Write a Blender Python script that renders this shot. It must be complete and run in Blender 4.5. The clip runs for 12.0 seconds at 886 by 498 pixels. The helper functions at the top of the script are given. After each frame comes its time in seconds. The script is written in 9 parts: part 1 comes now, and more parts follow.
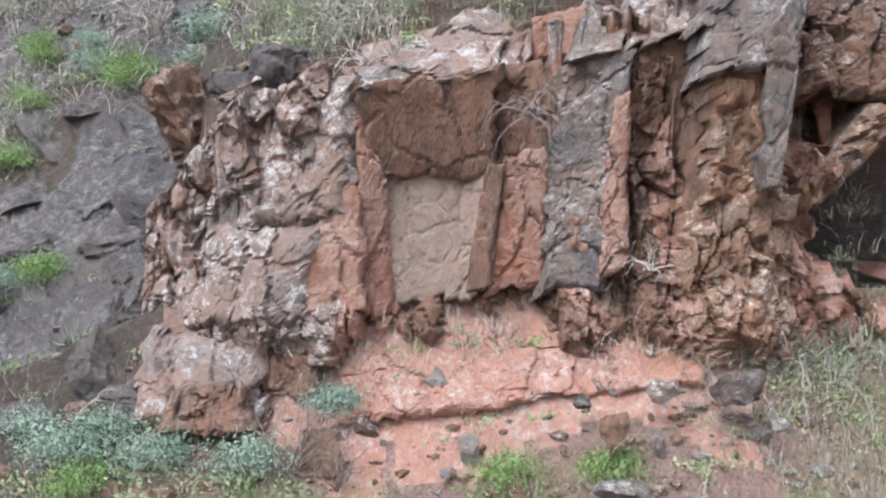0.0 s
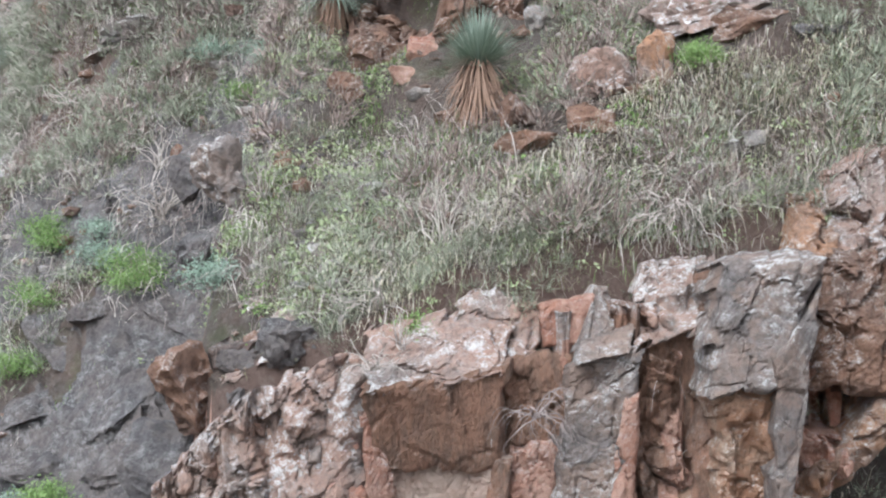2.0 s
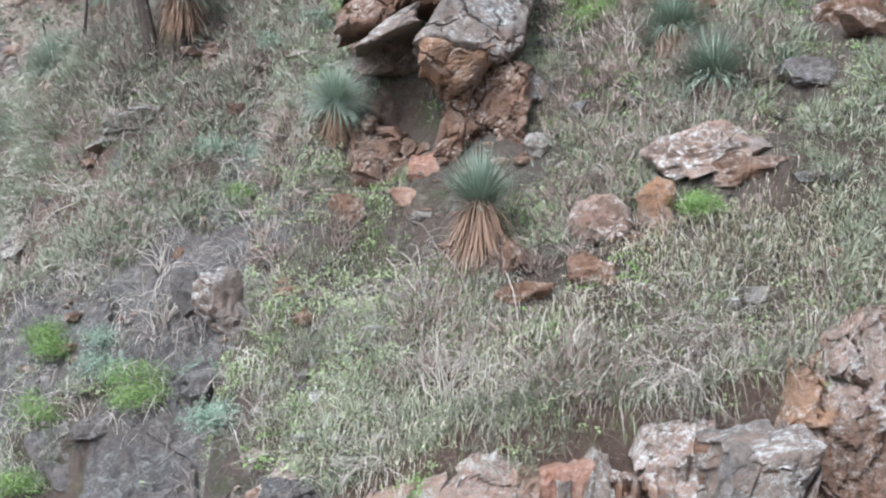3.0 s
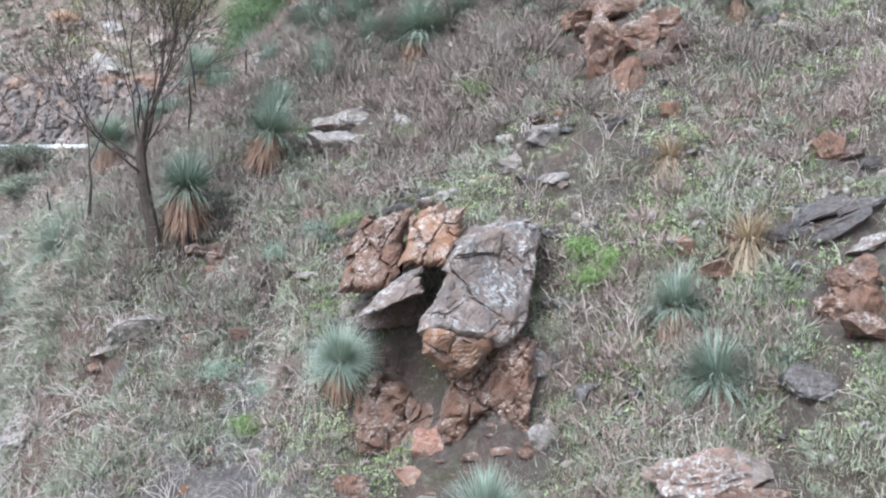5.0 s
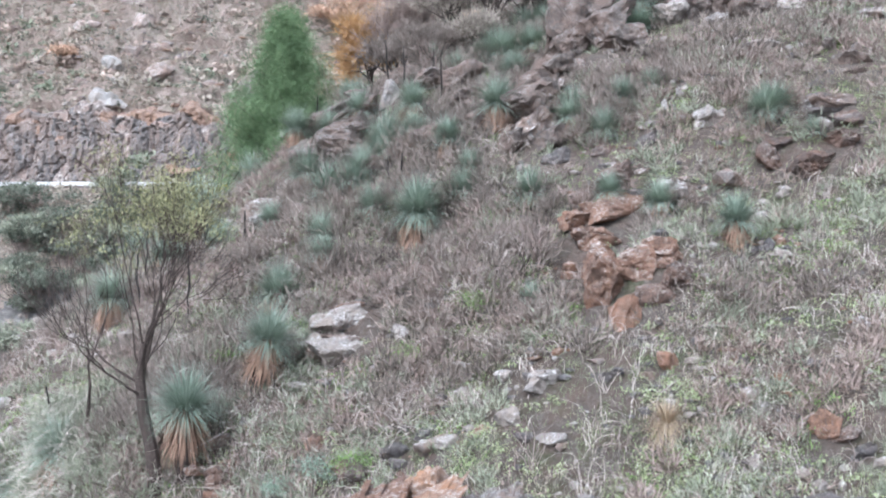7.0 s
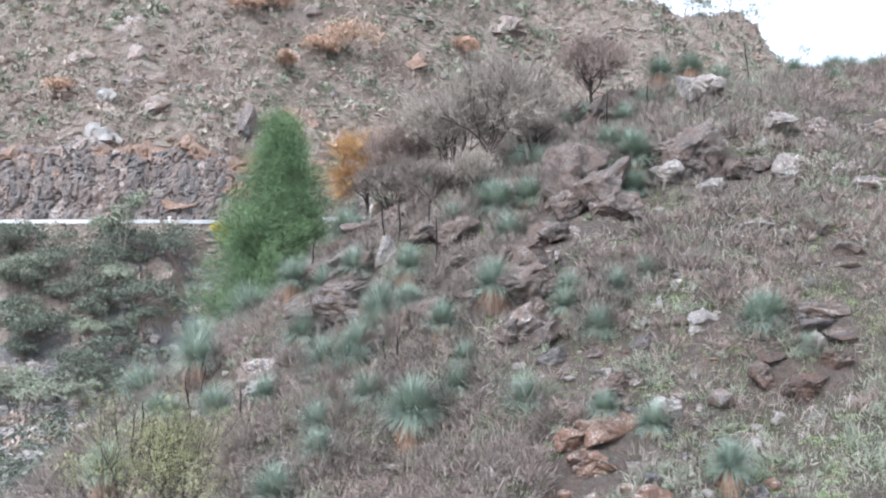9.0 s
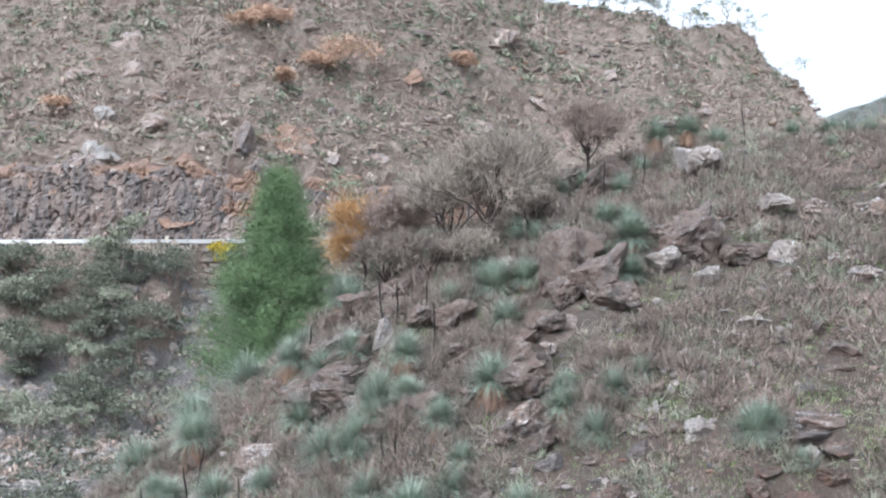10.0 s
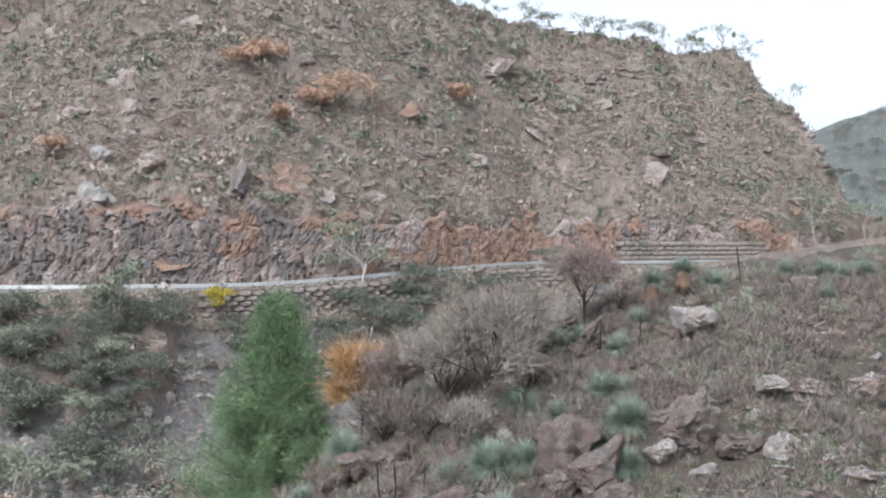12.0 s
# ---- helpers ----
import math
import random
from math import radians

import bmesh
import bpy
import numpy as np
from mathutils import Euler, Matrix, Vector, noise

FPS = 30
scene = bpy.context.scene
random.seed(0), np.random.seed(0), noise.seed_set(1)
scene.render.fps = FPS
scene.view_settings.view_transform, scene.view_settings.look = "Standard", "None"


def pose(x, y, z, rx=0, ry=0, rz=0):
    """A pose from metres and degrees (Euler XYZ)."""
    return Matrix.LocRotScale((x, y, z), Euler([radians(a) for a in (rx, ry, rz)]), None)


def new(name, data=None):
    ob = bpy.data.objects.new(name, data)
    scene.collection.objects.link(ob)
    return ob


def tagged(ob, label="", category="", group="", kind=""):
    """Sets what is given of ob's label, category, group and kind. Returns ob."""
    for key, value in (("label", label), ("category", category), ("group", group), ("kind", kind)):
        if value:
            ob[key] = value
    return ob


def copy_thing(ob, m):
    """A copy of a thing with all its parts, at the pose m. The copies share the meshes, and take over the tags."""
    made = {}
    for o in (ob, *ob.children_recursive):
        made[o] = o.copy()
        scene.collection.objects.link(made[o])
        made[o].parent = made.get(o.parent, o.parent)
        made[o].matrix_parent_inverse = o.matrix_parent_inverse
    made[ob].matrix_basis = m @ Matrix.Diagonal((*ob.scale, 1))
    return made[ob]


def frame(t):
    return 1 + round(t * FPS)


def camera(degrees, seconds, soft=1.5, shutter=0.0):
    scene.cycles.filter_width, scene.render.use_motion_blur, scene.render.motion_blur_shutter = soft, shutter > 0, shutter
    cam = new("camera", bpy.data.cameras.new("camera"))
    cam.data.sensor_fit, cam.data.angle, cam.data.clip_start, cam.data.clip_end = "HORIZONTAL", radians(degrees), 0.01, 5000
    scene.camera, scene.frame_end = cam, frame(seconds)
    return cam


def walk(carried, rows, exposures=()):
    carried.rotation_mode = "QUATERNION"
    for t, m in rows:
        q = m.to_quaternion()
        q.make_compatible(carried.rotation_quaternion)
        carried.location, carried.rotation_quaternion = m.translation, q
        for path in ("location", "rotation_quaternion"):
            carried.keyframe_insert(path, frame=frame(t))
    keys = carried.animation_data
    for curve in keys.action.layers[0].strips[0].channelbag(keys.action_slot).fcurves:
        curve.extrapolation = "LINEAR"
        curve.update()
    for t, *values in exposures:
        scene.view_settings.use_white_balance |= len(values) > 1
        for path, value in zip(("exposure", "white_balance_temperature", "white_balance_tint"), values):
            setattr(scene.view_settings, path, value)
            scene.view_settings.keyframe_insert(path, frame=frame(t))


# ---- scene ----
import itertools

cam = camera(45.5, 12.0, soft=2.1)
METRES, EYE, TILT, LEAN, TURN = 30.0, 6.0, -1.0, 0.0, 0.0
ROWS = [
    (0.0, 0.0, 0.0, 0.0, 0.0, 0.0, -0.0),
    (0.5, -0.0001, 0.0001, 0.0251, 0.05, 0.09, -0.01),
    (1.0, -0.0002, 0.0007, 0.0521, 0.08, 0.2, -0.01),
    (1.5, -0.0007, 0.0012, 0.0798, 0.13, 0.29, -0.02),
    (2.0, -0.0011, 0.0022, 0.1087, 0.23, 0.34, -0.01),
    (2.5, -0.0008, 0.0025, 0.1407, 0.32, 0.37, 0.02),
    (3.0, -0.0001, 0.0013, 0.1731, 0.4, 0.36, 0.06),
    (5.0, -0.0013, -0.0036, 0.3198, 0.46, 0.63, 0.2),
    (5.5, -0.0013, -0.0044, 0.3596, 0.44, 0.74, 0.18),
    (6.0, -0.0019, -0.0059, 0.399, 0.39, 0.85, 0.16),
    (6.5, -0.0015, -0.0068, 0.4412, 0.38, 0.93, 0.14),
    (7.0, -0.0009, -0.0086, 0.4851, 0.35, 0.95, 0.14),
    (7.5, -0.0006, -0.0093, 0.5309, 0.31, 0.98, 0.13),
    (9.5, -0.0, -0.0165, 0.721, 0.05, 1.05, 0.18),
    (10.0, -0.0001, -0.0195, 0.7717, -0.02, 1.08, 0.15),
    (10.5, 0.0001, -0.0231, 0.825, -0.08, 1.11, 0.17),
    (11.0, -0.0001, -0.0268, 0.8808, -0.14, 1.14, 0.16),
    (11.5, -0.0009, -0.0312, 0.9392, -0.2, 1.15, 0.17),
    (12.0, -0.0013, -0.0321, 0.999, -0.24, 1.15, 0.21),
]
walk(cam, [(t, pose(0, 0, EYE, TILT, LEAN, TURN) @ pose(METRES * x, METRES * y, METRES * z, 90 + pitch, roll, yaw)) for t, x, y, z, yaw, pitch, roll in ROWS],
     [(0.0, 0.88, 5750, 10), (3.0, 0.97, 5650, 6), (5.5, 1.10, 5500, 9), (7.5, 1.17, 5500, 10), (9.5, 0.95, 5600, 9), (12.0, 0.6, 5800, 9)])

# ---- sky and light: bright overcast ----
SUN_HIGH, SUN_ROUND = 52.0, -150.0
world = bpy.data.worlds.new("overcast_sky")
scene.world = world
world.use_nodes = True
_n, _l = world.node_tree.nodes, world.node_tree.links
_n.clear()
_sky = _n.new("ShaderNodeTexSky")
_sky.sky_type, _sky.sun_disc = "NISHITA", False
_sky.sun_elevation, _sky.sun_rotation = radians(SUN_HIGH), radians(SUN_ROUND)
_sky.dust_density, _sky.air_density = 4.0, 1.0
_hs = _n.new("ShaderNodeHueSaturation")
_hs.inputs["Saturation"].default_value = 0.25
_bg = _n.new("ShaderNodeBackground")
_bg.inputs["Strength"].default_value = 0.2
_out = _n.new("ShaderNodeOutputWorld")
_l.new(_sky.outputs[0], _hs.inputs["Color"])
_l.new(_hs.outputs[0], _bg.inputs["Color"])
_l.new(_bg.outputs[0], _out.inputs["Surface"])
sun_data = bpy.data.lights.new("sun", "SUN")
sun_data.energy, sun_data.angle, sun_data.color = 0.9, radians(20), (1.0, 0.96, 0.9)
sun = new("sun", sun_data)
sun.rotation_euler = Euler((radians(90 - SUN_HIGH), 0, radians(180 - SUN_ROUND)), "XYZ")

# ---- materials ----
def mix_node(nt, fac, a, b, blend="MIX"):
    n = nt.nodes.new("ShaderNodeMix")
    n.data_type, n.blend_type = "RGBA", blend
    for sock, v in ((n.inputs[0], fac), (n.inputs[6], a), (n.inputs[7], b)):
        if hasattr(v, "default_value") or hasattr(v, "links"):
            nt.links.new(v, sock)
        elif isinstance(v, tuple):
            sock.default_value = (*v, 1)
        else:
            sock.default_value = v
    return n.outputs[2]


def noise_node(nt, vec, scale, detail=6.0, rough=0.6, lo=0.35, hi=0.65):
    n = nt.nodes.new("ShaderNodeTexNoise")
    n.inputs["Scale"].default_value, n.inputs["Detail"].default_value, n.inputs["Roughness"].default_value = scale, detail, rough
    nt.links.new(vec, n.inputs["Vector"])
    m = nt.nodes.new("ShaderNodeMapRange")
    m.inputs["From Min"].default_value, m.inputs["From Max"].default_value = lo, hi
    nt.links.new(n.outputs["Fac"], m.inputs["Value"])
    return m.outputs["Result"]


def math_node(nt, op, a, b):
    n = nt.nodes.new("ShaderNodeMath")
    n.operation, n.use_clamp = op, True
    for sock, v in zip(n.inputs, (a, b)):
        if isinstance(v, (int, float)):
            sock.default_value = v
        else:
            nt.links.new(v, sock)
    return n.outputs[0]


def start_material(name, rough=0.9):
    mat = bpy.data.materials.new(name)
    mat.use_nodes = True
    nt = mat.node_tree
    bsdf = nt.nodes["Principled BSDF"]
    bsdf.inputs["Roughness"].default_value = rough
    bsdf.inputs["Specular IOR Level"].default_value = 0.2
    co = nt.nodes.new("ShaderNodeTexCoord").outputs["Object"]
    info = nt.nodes.new("ShaderNodeObjectInfo")
    add = nt.nodes.new("ShaderNodeVectorMath")
    add.operation = "MULTIPLY_ADD"
    comb = nt.nodes.new("ShaderNodeCombineXYZ")
    for k in range(3):
        nt.links.new(info.outputs["Random"], comb.inputs[k])
    nt.links.new(comb.outputs[0], add.inputs[0])
    add.inputs[1].default_value = (31.0, 17.0, 23.0)
    nt.links.new(co, add.inputs[2])
    return mat, nt, bsdf, add.outputs[0], info.outputs["Random"]


def bump_to(nt, bsdf, heights):
    last = None
    for h, strength, dist in heights:
        b = nt.nodes.new("ShaderNodeBump")
        b.inputs["Strength"].default_value, b.inputs["Distance"].default_value = strength, dist
        nt.links.new(h, b.inputs["Height"])
        if last is not None:
            nt.links.new(last, b.inputs["Normal"])
        last = b.outputs[0]
    nt.links.new(last, bsdf.inputs["Normal"])


def facing_up(nt, lo, hi):
    g = nt.nodes.new("ShaderNodeNewGeometry")
    s = nt.nodes.new("ShaderNodeSeparateXYZ")
    nt.links.new(g.outputs["Normal"], s.inputs[0])
    m = nt.nodes.new("ShaderNodeMapRange")
    m.inputs["From Min"].default_value, m.inputs["From Max"].default_value = lo, hi
    nt.links.new(s.outputs["Z"], m.inputs["Value"])
    return m.outputs["Result"]


def rock_material(name, base, dark, stain, lichen, lichen_amount=0.5, scale=1.0, grain=(1, 1, 1), up=0.35):
    """Weathered rock: two tones, iron stain in patches, pale lichen spots mostly on top."""
    mat, nt, bsdf, vec, rnd = start_material(name, 0.92)
    st = nt.nodes.new("ShaderNodeMapping")
    st.inputs["Scale"].default_value = grain
    nt.links.new(vec, st.inputs["Vector"])
    v2 = st.outputs[0]
    big = noise_node(nt, v2, 1.1 * scale, 4, 0.55, 0.38, 0.62)
    mid = noise_node(nt, v2, 6.0 * scale, 8, 0.7, 0.32, 0.68)
    fine = noise_node(nt, vec, 40.0 * scale, 5, 0.7, 0.3, 0.7)
    spots = noise_node(nt, vec, 9.0 * scale, 8, 0.85, 0.48, 0.60)
    patch = noise_node(nt, vec, 1.6 * scale, 3, 0.6, 0.42, 0.58)
    c = mix_node(nt, mid, dark, base)
    c = mix_node(nt, math_node(nt, "MULTIPLY", big, 0.9), c, stain)
    c = mix_node(nt, math_node(nt, "MULTIPLY", fine, 0.45), c, mix_node(nt, 0.6, c, dark))
    speck = noise_node(nt, v2, 19.0 * scale, 6, 0.75, 0.48, 0.62)
    c = mix_node(nt, math_node(nt, "MULTIPLY", speck, 0.6), c, dark)
    vein = noise_node(nt, v2, 3.1 * scale, 6, 0.7, 0.50, 0.60)
    c = mix_node(nt, math_node(nt, "MULTIPLY", vein, 0.55), c, stain)
    upness = facing_up(nt, -0.25, up)
    lich = math_node(nt, "MULTIPLY", spots, math_node(nt, "MULTIPLY", patch, upness))
    c = mix_node(nt, math_node(nt, "MULTIPLY", lich, lichen_amount * 1.6), c, lichen)
    cracks = nt.nodes.new("ShaderNodeTexVoronoi")
    cracks.feature = "DISTANCE_TO_EDGE"
    cracks.inputs["Scale"].default_value = 2.3 * scale
    nt.links.new(v2, cracks.inputs["Vector"])
    cr = nt.nodes.new("ShaderNodeMapRange")
    cr.inputs["From Max"].default_value = 0.05
    nt.links.new(cracks.outputs["Distance"], cr.inputs["Value"])
    nt.links.new(c, bsdf.inputs["Base Color"])
    bump_to(nt, bsdf, [(mid, 0.9, 0.06 / scale), (fine, 0.6, 0.012 / scale), (cr.outputs["Result"], 0.5, 0.02 / scale)])
    return mat


def leaf_material(name, a, b, rough=0.75):
    """Leaves, blades and twigs: every one of its own shade."""
    mat, nt, bsdf, vec, rnd = start_material(name, rough)
    g = nt.nodes.new("ShaderNodeNewGeometry")
    patch = noise_node(nt, vec, 0.8, 3, 0.6, 0.35, 0.65)
    f = math_node(nt, "ADD", math_node(nt, "MULTIPLY", g.outputs["Random Per Island"], 0.65), math_node(nt, "MULTIPLY", patch, 0.35))
    c = mix_node(nt, f, a, b)
    c = mix_node(nt, math_node(nt, "MULTIPLY", noise_node(nt, vec, 30.0, 3), 0.3), c, mix_node(nt, 0.5, c, (0.02, 0.02, 0.015)))
    nt.links.new(c, bsdf.inputs["Base Color"])
    return mat


def earth_material(name, tones, scale=1.0, bump=0.05):
    """Soil with gravel: three tones in patches, fine grit; steep faces take the last tone."""
    mat, nt, bsdf, vec, rnd = start_material(name, 0.95)
    big = noise_node(nt, vec, 0.33 * scale, 5, 0.6, 0.4, 0.6)
    mid = noise_node(nt, vec, 1.7 * scale, 6, 0.65, 0.4, 0.6)
    grit = noise_node(nt, vec, 14.0 * scale, 8, 0.75, 0.3, 0.7)
    moss = noise_node(nt, vec, 0.8 * scale, 5, 0.7, 0.52, 0.64)
    c = mix_node(nt, big, tones[0], tones[1])
    c = mix_node(nt, math_node(nt, "MULTIPLY", mid, 0.7), c, tones[2])
    c = mix_node(nt, math_node(nt, "MULTIPLY", moss, 0.7), c, tones[3])
    c = mix_node(nt, grit, mix_node(nt, 0.55, c, (0.03, 0.022, 0.018)), c)
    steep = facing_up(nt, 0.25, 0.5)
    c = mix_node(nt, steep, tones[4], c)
    c = mix_node(nt, math_node(nt, "MULTIPLY", noise_node(nt, vec, 5.0 * scale, 8, 0.75, 0.5, 0.75), 0.5), c, mix_node(nt, 0.5, c, (0.5, 0.45, 0.4)))
    nt.links.new(c, bsdf.inputs["Base Color"])
    bump_to(nt, bsdf, [(mid, 0.6, bump * 2), (grit, 0.9, bump)])
    return mat


def plain_material(name, colour, rough=0.6, metal=0.0, vary=0.3, scale=6.0):
    mat, nt, bsdf, vec, rnd = start_material(name, rough)
    bsdf.inputs["Metallic"].default_value = metal
    n = noise_node(nt, vec, scale, 6, 0.65)
    dark = tuple(v * (1 - vary) for v in colour)
    nt.links.new(mix_node(nt, n, dark, colour), bsdf.inputs["Base Color"])
    bump_to(nt, bsdf, [(n, 0.4, 0.01)])
    return mat


ROCK = {
    "lichen": rock_material("grey_rock_under_white_lichen", (0.41, 0.345, 0.31), (0.20, 0.16, 0.14), (0.40, 0.25, 0.19), (0.62, 0.59, 0.57), 0.9, 1.0, up=0.0),
    "red": rock_material("iron_red_rock", (0.49, 0.24, 0.16), (0.25, 0.12, 0.085), (0.48, 0.31, 0.24), (0.58, 0.50, 0.46), 0.5, 1.0),
    "rust": rock_material("rust_brown_rock", (0.235, 0.155, 0.12), (0.095, 0.063, 0.05), (0.27, 0.155, 0.105), (0.52, 0.47, 0.43), 0.6, 1.2),
    "pink": rock_material("pink_crumbling_rock", (0.58, 0.36, 0.30), (0.38, 0.205, 0.155), (0.53, 0.275, 0.20), (0.62, 0.55, 0.50), 0.5, 1.2),
    "brown": rock_material("brown_split_rock", (0.30, 0.20, 0.15), (0.14, 0.09, 0.066), (0.36, 0.20, 0.135), (0.47, 0.42, 0.38), 0.3, 1.0, (3.5, 1, 1.2)),
    "grey": rock_material("grey_rock", (0.29, 0.26, 0.245), (0.12, 0.105, 0.098), (0.30, 0.215, 0.17), (0.58, 0.56, 0.54), 0.75, 1.0),
    "slate": rock_material("dark_slate_slab", (0.185, 0.172, 0.17), (0.062, 0.057, 0.057), (0.175, 0.147, 0.135), (0.42, 0.41, 0.40), 0.3, 0.8),
    "cream": rock_material("cream_honeycomb_rock", (0.43, 0.32, 0.24), (0.20, 0.125, 0.085), (0.38, 0.205, 0.125), (0.66, 0.60, 0.54), 0.6, 1.6),
    "pale": rock_material("pale_lichened_stone", (0.36, 0.335, 0.31), (0.18, 0.16, 0.15), (0.32, 0.265, 0.225), (0.56, 0.54, 0.52), 0.6, 1.3),
    "orange": rock_material("orange_stained_rock", (0.36, 0.285, 0.24), (0.18, 0.12, 0.095), (0.40, 0.215, 0.12), (0.58, 0.54, 0.50), 0.7, 1.2),
    "dark": rock_material("dark_shaded_rock", (0.16, 0.13, 0.115), (0.07, 0.055, 0.05), (0.19, 0.12, 0.09), (0.37, 0.35, 0.33), 0.4, 1.0),
    "ridge": rock_material("dark_brown_ridge_slab", (0.21, 0.18, 0.16), (0.075, 0.062, 0.056), (0.20, 0.145, 0.12), (0.42, 0.40, 0.38), 0.35, 1.0),
    "panel": rock_material("smooth_grey_pink_rock_face", (0.46, 0.34, 0.28), (0.34, 0.23, 0.18), (0.42, 0.33, 0.27), (0.52, 0.47, 0.42), 0.3, 0.8),
}
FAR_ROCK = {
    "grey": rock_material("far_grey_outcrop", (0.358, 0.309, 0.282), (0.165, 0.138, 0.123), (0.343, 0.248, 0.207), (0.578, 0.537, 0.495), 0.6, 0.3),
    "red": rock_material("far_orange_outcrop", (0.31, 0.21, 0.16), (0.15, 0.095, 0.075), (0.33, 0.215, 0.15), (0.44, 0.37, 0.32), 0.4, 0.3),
    "dark": rock_material("far_dark_rock", (0.225, 0.205, 0.195), (0.065, 0.06, 0.058), (0.24, 0.18, 0.15), (0.42, 0.40, 0.385), 0.4, 0.4, (1, 1, 0.3)),
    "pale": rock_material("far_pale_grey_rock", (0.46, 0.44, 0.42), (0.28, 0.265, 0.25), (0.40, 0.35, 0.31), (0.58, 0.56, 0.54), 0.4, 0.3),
}
EARTH_NEAR = earth_material("stony_hillside_soil", [(0.115, 0.097, 0.081), (0.15, 0.128, 0.112), (0.165, 0.118, 0.096), (0.10, 0.115, 0.06), (0.16, 0.11, 0.09)], 1.0, 0.05)
EARTH_FOOT = earth_material("pink_rubble_below_the_cliff", [(0.50, 0.32, 0.265), (0.56, 0.395, 0.335), (0.43, 0.27, 0.215), (0.29, 0.24, 0.175), (0.51, 0.305, 0.235)], 1.3, 0.06)
# Far soil tones are raised: the haze over the valley is in the colour.
EARTH_FAR = earth_material("hazed_far_stony_slope", [(0.557, 0.424, 0.363), (0.69, 0.563, 0.491), (0.484, 0.411, 0.333), (0.375, 0.363, 0.266), (0.266, 0.2, 0.164)], 0.3, 0.6)
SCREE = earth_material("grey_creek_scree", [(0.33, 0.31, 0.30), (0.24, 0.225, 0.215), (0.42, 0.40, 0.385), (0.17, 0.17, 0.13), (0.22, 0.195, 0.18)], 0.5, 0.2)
# Woods paled and greyed, with the distance haze mixed into their tones.
WOODED = earth_material("hazed_distant_wooded_slope", [(0.21, 0.235, 0.22), (0.27, 0.285, 0.265), (0.235, 0.255, 0.24), (0.18, 0.21, 0.19), (0.26, 0.25, 0.235)], 0.05, 1.0)
LEAF_DARK = leaf_material("dark_green_leaf", (0.045, 0.055, 0.04), (0.24, 0.255, 0.195))
SCRUB = leaf_material("dark_scrub_twig", (0.095, 0.08, 0.069), (0.33, 0.275, 0.235))
FEATHER_GRASS = leaf_material("pale_feathery_grass", (0.38, 0.39, 0.28), (0.68, 0.67, 0.54))
CROWN = leaf_material("blue_green_grass_tree_leaf", (0.15, 0.20, 0.155), (0.42, 0.48, 0.385), 0.6)
SKIRT = leaf_material("dead_brown_grass_tree_leaf", (0.20, 0.125, 0.088), (0.42, 0.275, 0.195))
SKIRT_GREY = leaf_material("weathered_grey_brown_leaf", (0.17, 0.12, 0.095), (0.36, 0.26, 0.20))
STRAW = leaf_material("straw_leaf", (0.33, 0.25, 0.165), (0.56, 0.45, 0.32))
BARK = plain_material("dark_bark", (0.075, 0.058, 0.05), 0.9, 0, 0.5, 12.0)
BARK_PALE = plain_material("pale_gum_bark", (0.55, 0.49, 0.43), 0.8, 0, 0.4, 5.0)
CHAR = plain_material("charred_wood", (0.035, 0.03, 0.028), 0.9, 0, 0.5, 15.0)
DEADWOOD = leaf_material("bleached_dead_twig", (0.30, 0.255, 0.225), (0.63, 0.56, 0.50))
DEADWOOD_GREY = leaf_material("grey_dead_twig", (0.20, 0.16, 0.145), (0.40, 0.33, 0.30))
GRASS = leaf_material("green_grass_blade", (0.21, 0.265, 0.125), (0.45, 0.50, 0.285))
GRASS_LUSH = leaf_material("lush_green_blade", (0.13, 0.215, 0.06), (0.29, 0.40, 0.15))
GRASS_DRY = leaf_material("dry_grass_blade", (0.34, 0.295, 0.215), (0.58, 0.515, 0.40))
HEATH = leaf_material("grey_green_heath_leaf", (0.16, 0.18, 0.125), (0.39, 0.40, 0.30))
TWIG = leaf_material("brown_twig", (0.14, 0.105, 0.09), (0.42, 0.33, 0.285))
OLIVE = leaf_material("olive_leaf", (0.16, 0.165, 0.08), (0.37, 0.36, 0.19))
PINE = leaf_material("bright_green_needle", (0.055, 0.105, 0.045), (0.23, 0.315, 0.16))
RUST = leaf_material("rust_coloured_leaf", (0.3, 0.17, 0.07), (0.56, 0.35, 0.17))
FEATHER = leaf_material("grey_brown_fine_twig", (0.13, 0.11, 0.093), (0.46, 0.40, 0.335))
# Leaves of the far slope, made paler to carry haze in their colour.
FAR_GREEN = leaf_material("dull_green_bush_leaf", (0.107, 0.122, 0.0829), (0.329, 0.351, 0.25))
FAR_BROWN = leaf_material("brown_bush_leaf", (0.216, 0.164, 0.133), (0.506, 0.398, 0.329))
FAR_MIXED = leaf_material("grey_brown_bush_leaf", (0.198, 0.172, 0.139), (0.488, 0.429, 0.35))
FAR_ORANGE = leaf_material("orange_dead_leaf", (0.38, 0.24, 0.16), (0.58, 0.4, 0.29))
YELLOW = leaf_material("yellow_leaf", (0.40, 0.31, 0.04), (0.62, 0.50, 0.09))
ASPHALT = plain_material("grey_asphalt", (0.27, 0.265, 0.26), 0.9, 0, 0.25, 1.0)
STEEL = plain_material("galvanised_steel", (0.50, 0.50, 0.485), 0.5, 0.3, 0.15, 2.0)
GABION = rock_material("gabion_stone", (0.36, 0.32, 0.285), (0.20, 0.175, 0.16), (0.34, 0.28, 0.24), (0.38, 0.345, 0.31), 0.3, 0.6)

